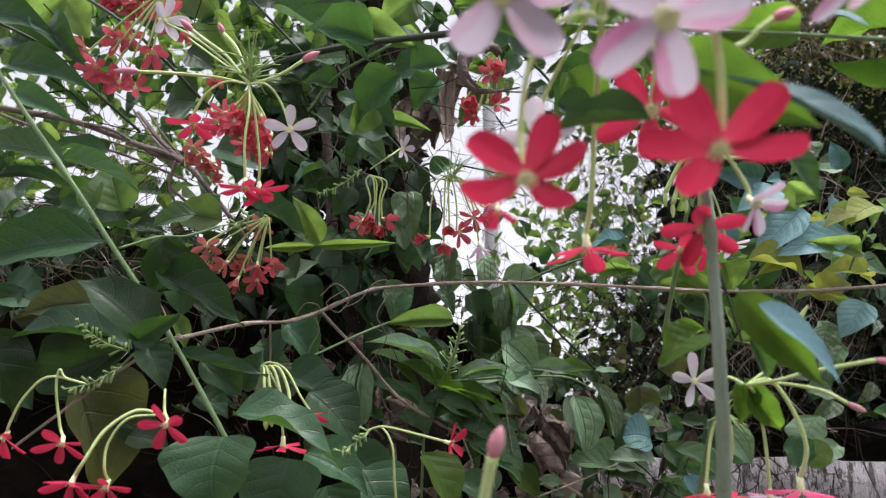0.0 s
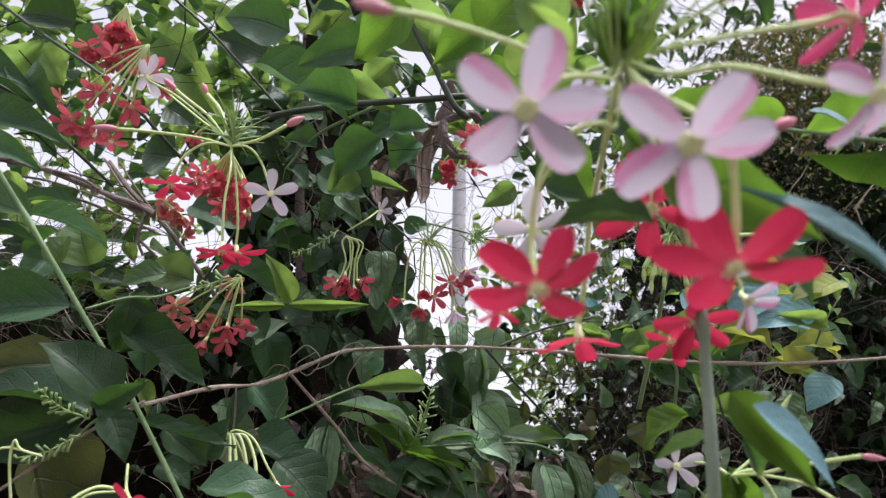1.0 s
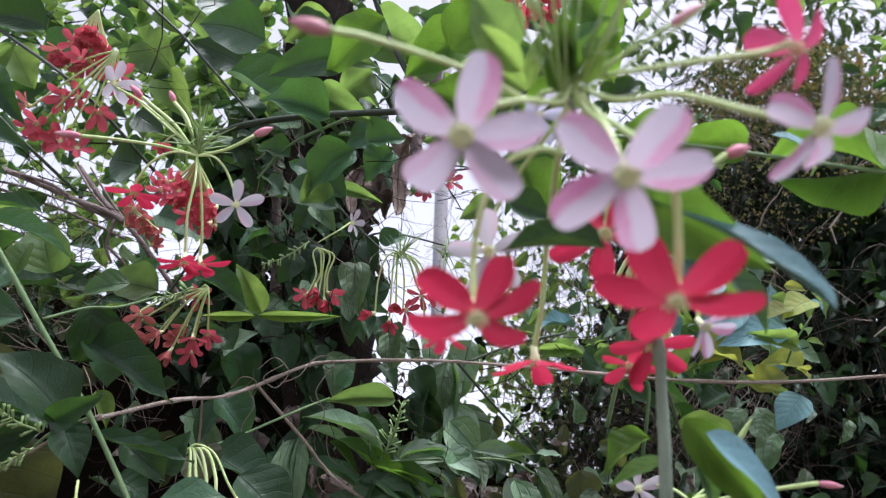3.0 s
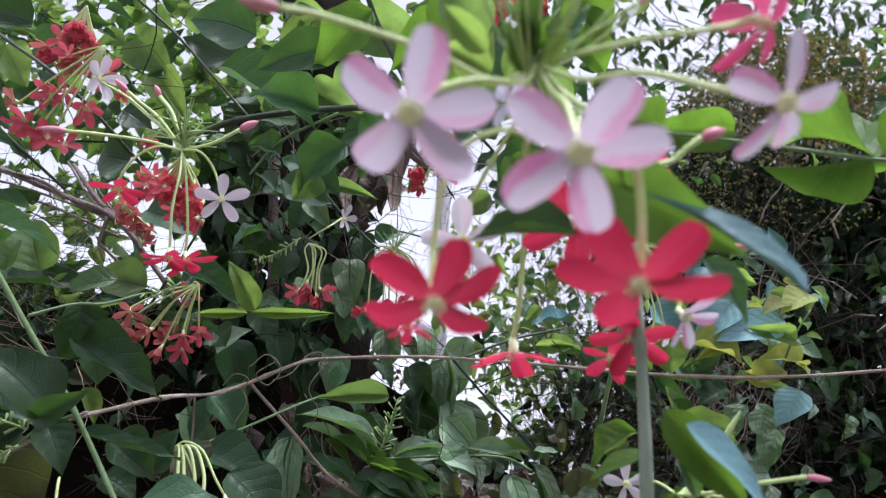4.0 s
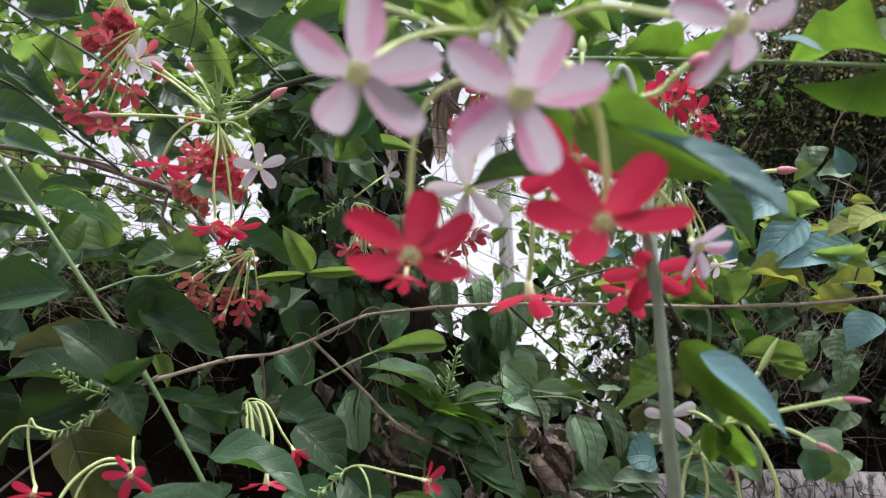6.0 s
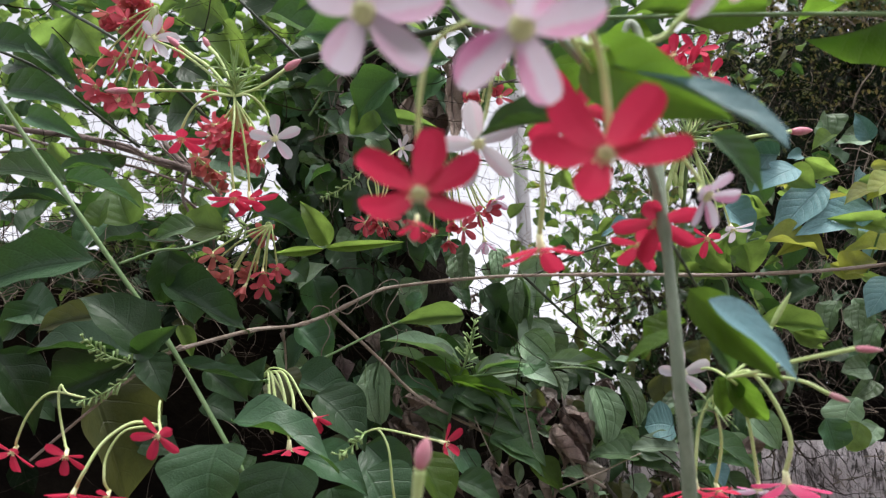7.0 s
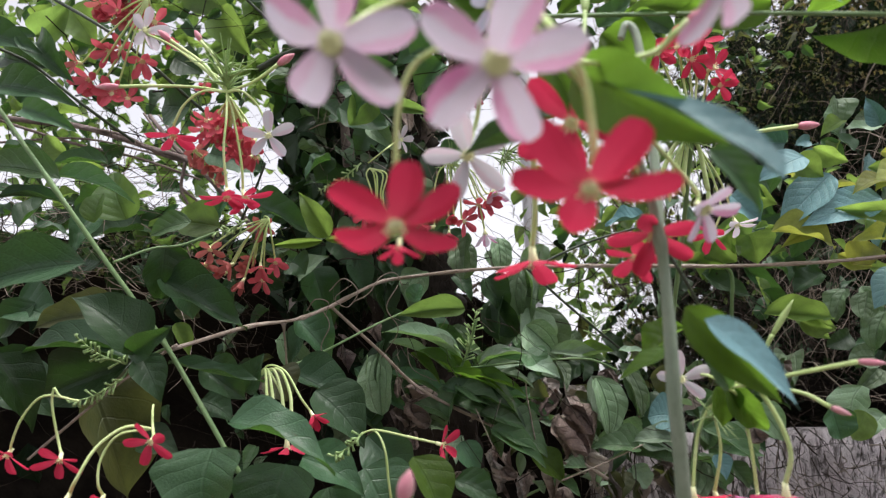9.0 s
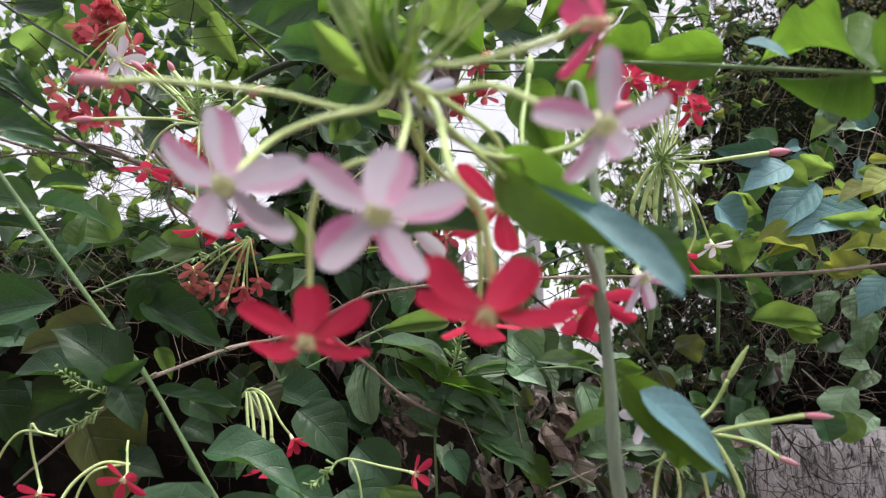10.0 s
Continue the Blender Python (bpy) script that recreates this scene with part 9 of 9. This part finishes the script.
twigs(hedge, 44, ((0.52, 0.74), (1.07, 1.20), (1.39, 1.54)), 0.104, 0.00071, "twig", lean=(0.7, 0, 1), loose=0.35, seed=341)
twigs(hedge, 40, ((0.60, 0.79), (1.05, 1.24), (1.61, 1.76)), 0.149, 0.00110, "twig", lean=(0.2, 0, 1), loose=0.35, seed=342)
twigs(tree, 40, ((-0.17, 0.02), (0.86, 0.93), (1.57, 1.82)), 0.138, 0.00089, "twig", lean=(0.3, 0, 1), loose=0.5, seed=343)
twigs(hedge, 460, ((0.60, 1.01), (1.25, 1.43), (1.77, 2.11)), 0.155, 0.00078, "shaded_twig", lean=(0.2, 0, 1), loose=0.6, seed=344)
fill(hedge, 2880, ((0.60, 0.86), (1.26, 1.47), (1.84, 2.20)), 0.010, ['hedge', 'olive', 'hedge', 'hedge'], "lance", 0.3, droop=0.2, loose=0.9, seed=345, single=False)
fill(right_creeper, 40, ((0.36, 0.59), (0.78, 0.86), (1.49, 1.63)), 0.026, ['lime', 'yellow', 'lime', 'canopy'], "ovate", 0.6, toward=(0, -0.8, 0.5), droop=0.6, loose=0.5, seed=350)
fill(tree, 20, ((-0.15, 0.02), (0.84, 0.91), (1.54, 1.76)), 0.039, ['dark', 'oval', 'mid'], "heart", 0.62, toward=(0, -0.75, 0.7), droop=1.2, loose=0.4, seed=352)
twigs(hedge, 120, ((0.29, 0.58), (1.19, 1.48), (1.44, 1.74)), 0.162, 0.0007, "shaded_twig", lean=(0.3, 0, 0.5), loose=0.8, seed=360)
fill(hedge, 70, ((0.30, 0.61), (1.19, 1.58), (1.44, 1.73)), 0.020, ['olive', 'lime', 'canopy'], "ovate", 0.5, loose=0.8, seed=361, single=False)

# ---- rolled dead leaves and long climber leaves of the bank ----
crumpled_leaf(bank_creeper, (-0.0240, 0.8850, 1.3450), (-0.0140, 0.8750, 1.3060), 0.0336, (0.5, -0.9, -0.1), 1, 125)
crumpled_leaf(bank_creeper, (0.1620, 0.8800, 1.3160), (0.1860, 0.8700, 1.2670), 0.0381, (0.7, -0.75, 0.2), 2, 150)
crumpled_leaf(bank_creeper, (0.1710, 0.8750, 1.3310), (0.1960, 0.8650, 1.2930), 0.0354, (-0.5, -0.8, 0.4), 3, 140)
crumpled_leaf(bank_creeper, (0.1550, 0.8850, 1.3530), (0.1390, 0.8750, 1.3160), 0.0249, (0.6, -0.8, 0.1), 4, 110)
crumpled_leaf(bank_creeper, (-0.0460, 0.8850, 1.3770), (-0.0430, 0.8750, 1.3440), 0.0134, (0.8, -0.6, 0), 5, 120)
crumpled_leaf(bank_creeper, (-0.0290, 0.8800, 1.3030), (-0.0230, 0.8700, 1.2810), 0.0191, (-0.3, -0.9, 0.3), 6, 120)
crumpled_leaf(bank_creeper, (0.0850, 0.8700, 1.2580), (0.0980, 0.8600, 1.2440), 0.0220, (0, -0.9, 0.4), 7, 120)
crumpled_leaf(bank_creeper, (0.2290, 0.9000, 1.3740), (0.2300, 0.8900, 1.3500), 0.0162, (-0.7, -0.6, 0.1), 8, 100)
leaf(bank_creeper, "oval", "oval", (0.2090, 0.8720, 1.3640), (0.2230, 0.8680, 1.2930), 0.0473, (0.35, -0.93, 0.05), 20)
leaf(bank_creeper, "oval", "oval", (0.2410, 0.8750, 1.3770), (0.2650, 0.8710, 1.3120), 0.0253, (0.5, -0.86, 0.1), 21)
leaf(bank_creeper, "oval", "oval", (-0.0670, 0.8750, 1.4040), (-0.0700, 0.8710, 1.3240), 0.0474, (-0.3, -0.95, 0), 21)
leaf(bank_creeper, "oval", "ovate", (0.1200, 0.8600, 1.4310), (0.1610, 0.8560, 1.3870), 0.0467, (-0.5, -0.8, 0.3), 20)
leaf(bank_creeper, "olive", "oval", (0.1330, 0.8840, 1.3630), (0.1420, 0.8800, 1.3350), 0.0255, (-0.6, -0.8, 0), 22)
leaf(bank_creeper, "mid", "oval", (-0.0830, 0.8600, 1.3000), (-0.0350, 0.8560, 1.2460), 0.0653, (-0.2, -0.9, 0.4), 20)
leaf(bank_creeper, "mid", "ovate", (0.0120, 0.8650, 1.3580), (0.0750, 0.8610, 1.3290), 0.0344, (0.1, -0.75, 0.65), 20)
leaf(bank_creeper, "lit_green", "ovate", (0.0590, 0.8620, 1.3250), (0.1180, 0.8580, 1.3000), 0.0281, (0.1, -0.8, 0.6), 21)
leaf(bank_creeper, "lit_green", "ovate", (0.0700, 0.8600, 1.3050), (0.1400, 0.8560, 1.2600), 0.0342, (0.2, -0.85, 0.5), 22)
leaf(bank_creeper, "mid", "ovate", (0.0320, 0.8600, 1.2890), (0.0540, 0.8560, 1.2480), 0.0342, (0.1, -0.9, 0.4), 20)
leaf(bank_creeper, "pale", "lance", (-0.0550, 0.8600, 1.4160), (0.0150, 0.8560, 1.3870), 0.0140, (0.0, -0.8, 0.6), 20)
leaf(bank_creeper, "fresh", "lance", (-0.0270, 0.8580, 1.4010), (0.0110, 0.8540, 1.3630), 0.0155, (0.3, -0.85, 0.4), 21)
leaf(bank_creeper, "pale", "lance", (-0.0110, 0.8580, 1.4240), (0.0260, 0.8540, 1.3930), 0.0112, (0.2, -0.85, 0.5), 22)
leaf(bank_creeper, "fresh", "lance", (0.0190, 0.8550, 1.3770), (0.0940, 0.8510, 1.3470), 0.0142, (0.1, -0.8, 0.6), 20)
leaf(bank_creeper, "lit_green", "heart", (0.2550, 0.8700, 1.2770), (0.1960, 0.8660, 1.2830), 0.0330, (-0.1, -0.8, 0.6), 20)
leaf(bank_creeper, "lit_green", "ovate", (0.1870, 0.8700, 1.2560), (0.1580, 0.8660, 1.2570), 0.0189, (-0.1, -0.7, 0.7), 21)
leaf(bank_creeper, "pale", "ovate", (0.3090, 0.8700, 1.2850), (0.2440, 0.8660, 1.2890), 0.0346, (0.1, -0.75, 0.65), 20)
leaf(bank_creeper, "lit_green", "ovate", (0.3340, 0.8600, 1.2990), (0.4020, 0.8560, 1.2500), 0.0342, (0.3, -0.8, 0.5), 20)
leaf(bank_creeper, "blue", "ovate", (0.3440, 0.8650, 1.2650), (0.3570, 0.8610, 1.2360), 0.0281, (0.2, -0.9, 0.3), 20)
leaf(bank_creeper, "oval", "heart", (0.4010, 0.8600, 1.3230), (0.4290, 0.8560, 1.2790), 0.0404, (-0.3, -0.9, 0.2), 20)
leaf(bank_creeper, "blue", "oval", (0.3080, 0.8780, 1.3110), (0.2720, 0.8740, 1.3150), 0.0539, (-0.1, -0.9, 0.4), 22)
stem(bank_creeper, [(-0.0310, 0.8600, 1.4420), (-0.0290, 0.8600, 1.3860), (-0.0030, 0.8600, 1.3670), (0.0060, 0.8600, 1.3640)], 0.0006, 0.0005, "twig", "tendril")
stem(bank_creeper, [(-0.0840, 0.8680, 1.4000), (-0.0870, 0.8680, 1.3540)], 0.0007, 0.0006, "stem_green", "tendril")
stem(bank_creeper, [(0.1180, 0.8750, 1.3620), (0.1190, 0.8750, 1.3400), (0.1260, 0.8750, 1.2890)], 0.0011, 0.0009, "twig", "tendril")
stem(bank_creeper, [(0.0520, 0.8500, 1.3290), (0.0730, 0.8500, 1.2790)], 0.0007, 0.0006, "twig", "tendril")
stem(bank_creeper, [(0.1620, 0.8800, 1.3180), (0.1770, 0.8800, 1.2670), (0.2140, 0.8800, 1.2390)], 0.0028, 0.0022, "twig", "tendril")
stem(bank_creeper, [(0.1540, 0.8620, 1.2400), (0.2120, 0.8620, 1.2610), (0.2570, 0.8620, 1.2800)], 0.0010, 0.0008, "bark", "tendril")
stem(bank_creeper, [(-0.0470, 0.8600, 1.3790), (-0.0370, 0.8600, 1.3500), (-0.0290, 0.8600, 1.3400)], 0.0006, 0.0005, "twig", "tendril")
stem(bank_creeper, [(0.5000, 0.9000, 1.3750), (0.5300, 0.9000, 1.3430)], 0.0011, 0.0009, "twig", "tendril")
stem(bank_creeper, [(0.3550, 0.9000, 1.3320), (0.3800, 0.9000, 1.3240), (0.3950, 0.9000, 1.3250)], 0.0008, 0.0006, "twig", "tendril")
stem(bank_creeper, [(0.4810, 0.9500, 1.3010), (0.5000, 0.9500, 1.2690), (0.5110, 0.9500, 1.2560)], 0.0012, 0.0010, "shaded_twig", "tendril")

crumpled_leaf(tree, (-0.0070, 0.8450, 1.7690), (-0.0270, 0.8350, 1.6940), 0.0300, (0.1, -0.95, 0.1), 13, 85)

leaf(tree, "mid", "heart", (-0.0460, 0.8000, 1.6970), (-0.0960, 0.7960, 1.7010), 0.0419, (0, -0.97, -0.1), 20)
leaf(tree, "canopy", "ovate", (-0.0520, 0.7900, 1.7110), (0.0150, 0.7860, 1.6930), 0.0200, (0, -0.93, -0.2), 21)
leaf(tree, "mid", "oval", (-0.0740, 0.8050, 1.7350), (-0.0640, 0.8010, 1.7660), 0.0231, (0.2, -0.95, 0.1), 22)
leaf(tree, "oval", "heart", (-0.0730, 0.8200, 1.6970), (-0.0430, 0.8160, 1.6600), 0.0304, (-0.3, -0.93, 0.2), 20)
stem(tree, [(-0.0970, 0.7750, 1.7420), (-0.0630, 0.7750, 1.7040), (-0.0260, 0.7750, 1.6610), (0.0210, 0.7750, 1.6190)], 0.0016, 0.0012, "stem_dark", "twig")
crumpled_leaf(tree, (0.0610, 0.8500, 1.8120), (0.0270, 0.8450, 1.7080), 0.0443, (0.3, -0.9, 0.1), 14, 55)
leaf(tree, "dark", "heart", (0.0010, 0.9500, 1.7050), (0.0110, 0.9450, 1.6360), 0.0413, (-0.2, -0.97, 0.1), 20)
leaf(tree, "dark", "heart", (0.0200, 0.9500, 1.6470), (0.0150, 0.9450, 1.5800), 0.0381, (0.4, -0.9, 0.1), 21)
leaf(tree, "oval", "heart", (-0.0060, 0.9500, 1.6110), (0.0060, 0.9450, 1.5460), 0.0397, (-0.3, -0.95, 0.1), 22)
leaf(tree, "dark", "heart", (0.0270, 0.9500, 1.5860), (0.0340, 0.9450, 1.5340), 0.0350, (0.2, -0.97, 0), 20)
leaf(tree, "dry", "heart", (0.0130, 0.9500, 1.6750), (0.0300, 0.9450, 1.6370), 0.0191, (0.3, -0.95, 0.1), 3)

# ---- clutter under and between the climbers ----
fill(bank_creeper, 46, ((-0.30, 0.10), (0.91, 0.98), (1.30, 1.52)), 0.024, ['dry', 'dark', 'straw', 'mid', 'dry'], "lance", 0.4, droop=1.6, loose=0.8, seed=400)
twigs(bank_creeper, 120, ((-0.32, 0.12), (0.88, 0.98), (1.28, 1.55)), 0.075, 0.0006, "shaded_twig", lean=(0.2, 0, -0.8), loose=0.7, seed=401)
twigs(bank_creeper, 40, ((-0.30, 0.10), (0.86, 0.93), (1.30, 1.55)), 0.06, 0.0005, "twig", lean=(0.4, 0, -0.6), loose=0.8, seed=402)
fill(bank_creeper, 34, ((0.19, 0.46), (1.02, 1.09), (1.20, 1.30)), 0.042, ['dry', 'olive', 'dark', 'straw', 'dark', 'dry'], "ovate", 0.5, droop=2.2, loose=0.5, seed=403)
twigs(bank_creeper, 110, ((0.18, 0.62), (1.05, 1.09), (1.16, 1.29)), 0.09, 0.0011, "shaded_twig", lean=(0.2, 0, -0.9), loose=0.4, seed=404)
fill(bank_creeper, 12, ((0.00, 0.34), (0.90, 0.95), (1.22, 1.42)), 0.045, ['pale', 'lit_green', 'oval', 'lit_green'], "lance", 0.42, toward=(0, -0.6, 0.8), droop=0.7, loose=0.4, seed=405)
fill(hedge, 90, ((0.38, 0.64), (1.00, 1.30), (1.86, 2.06)), 0.026, ['canopy', 'mid', 'olive', 'dark'], "ovate", 0.5, toward=(0, -0.8, -0.2), droop=0.5, loose=0.7, seed=406)
twigs(hedge, 130, ((0.36, 0.66), (1.00, 1.30), (1.84, 2.06)), 0.13, 0.0009, "shaded_twig", lean=(0.3, 0, 0.7), loose=0.7, seed=407)
fill(tree, 30, ((-0.05, 0.05), (0.90, 1.05), (1.80, 2.02)), 0.052, ['dark', 'mid', 'dry', 'dark'], "ovate", 0.6, toward=(0, -0.8, -0.2), droop=0.8, loose=0.5, seed=408)
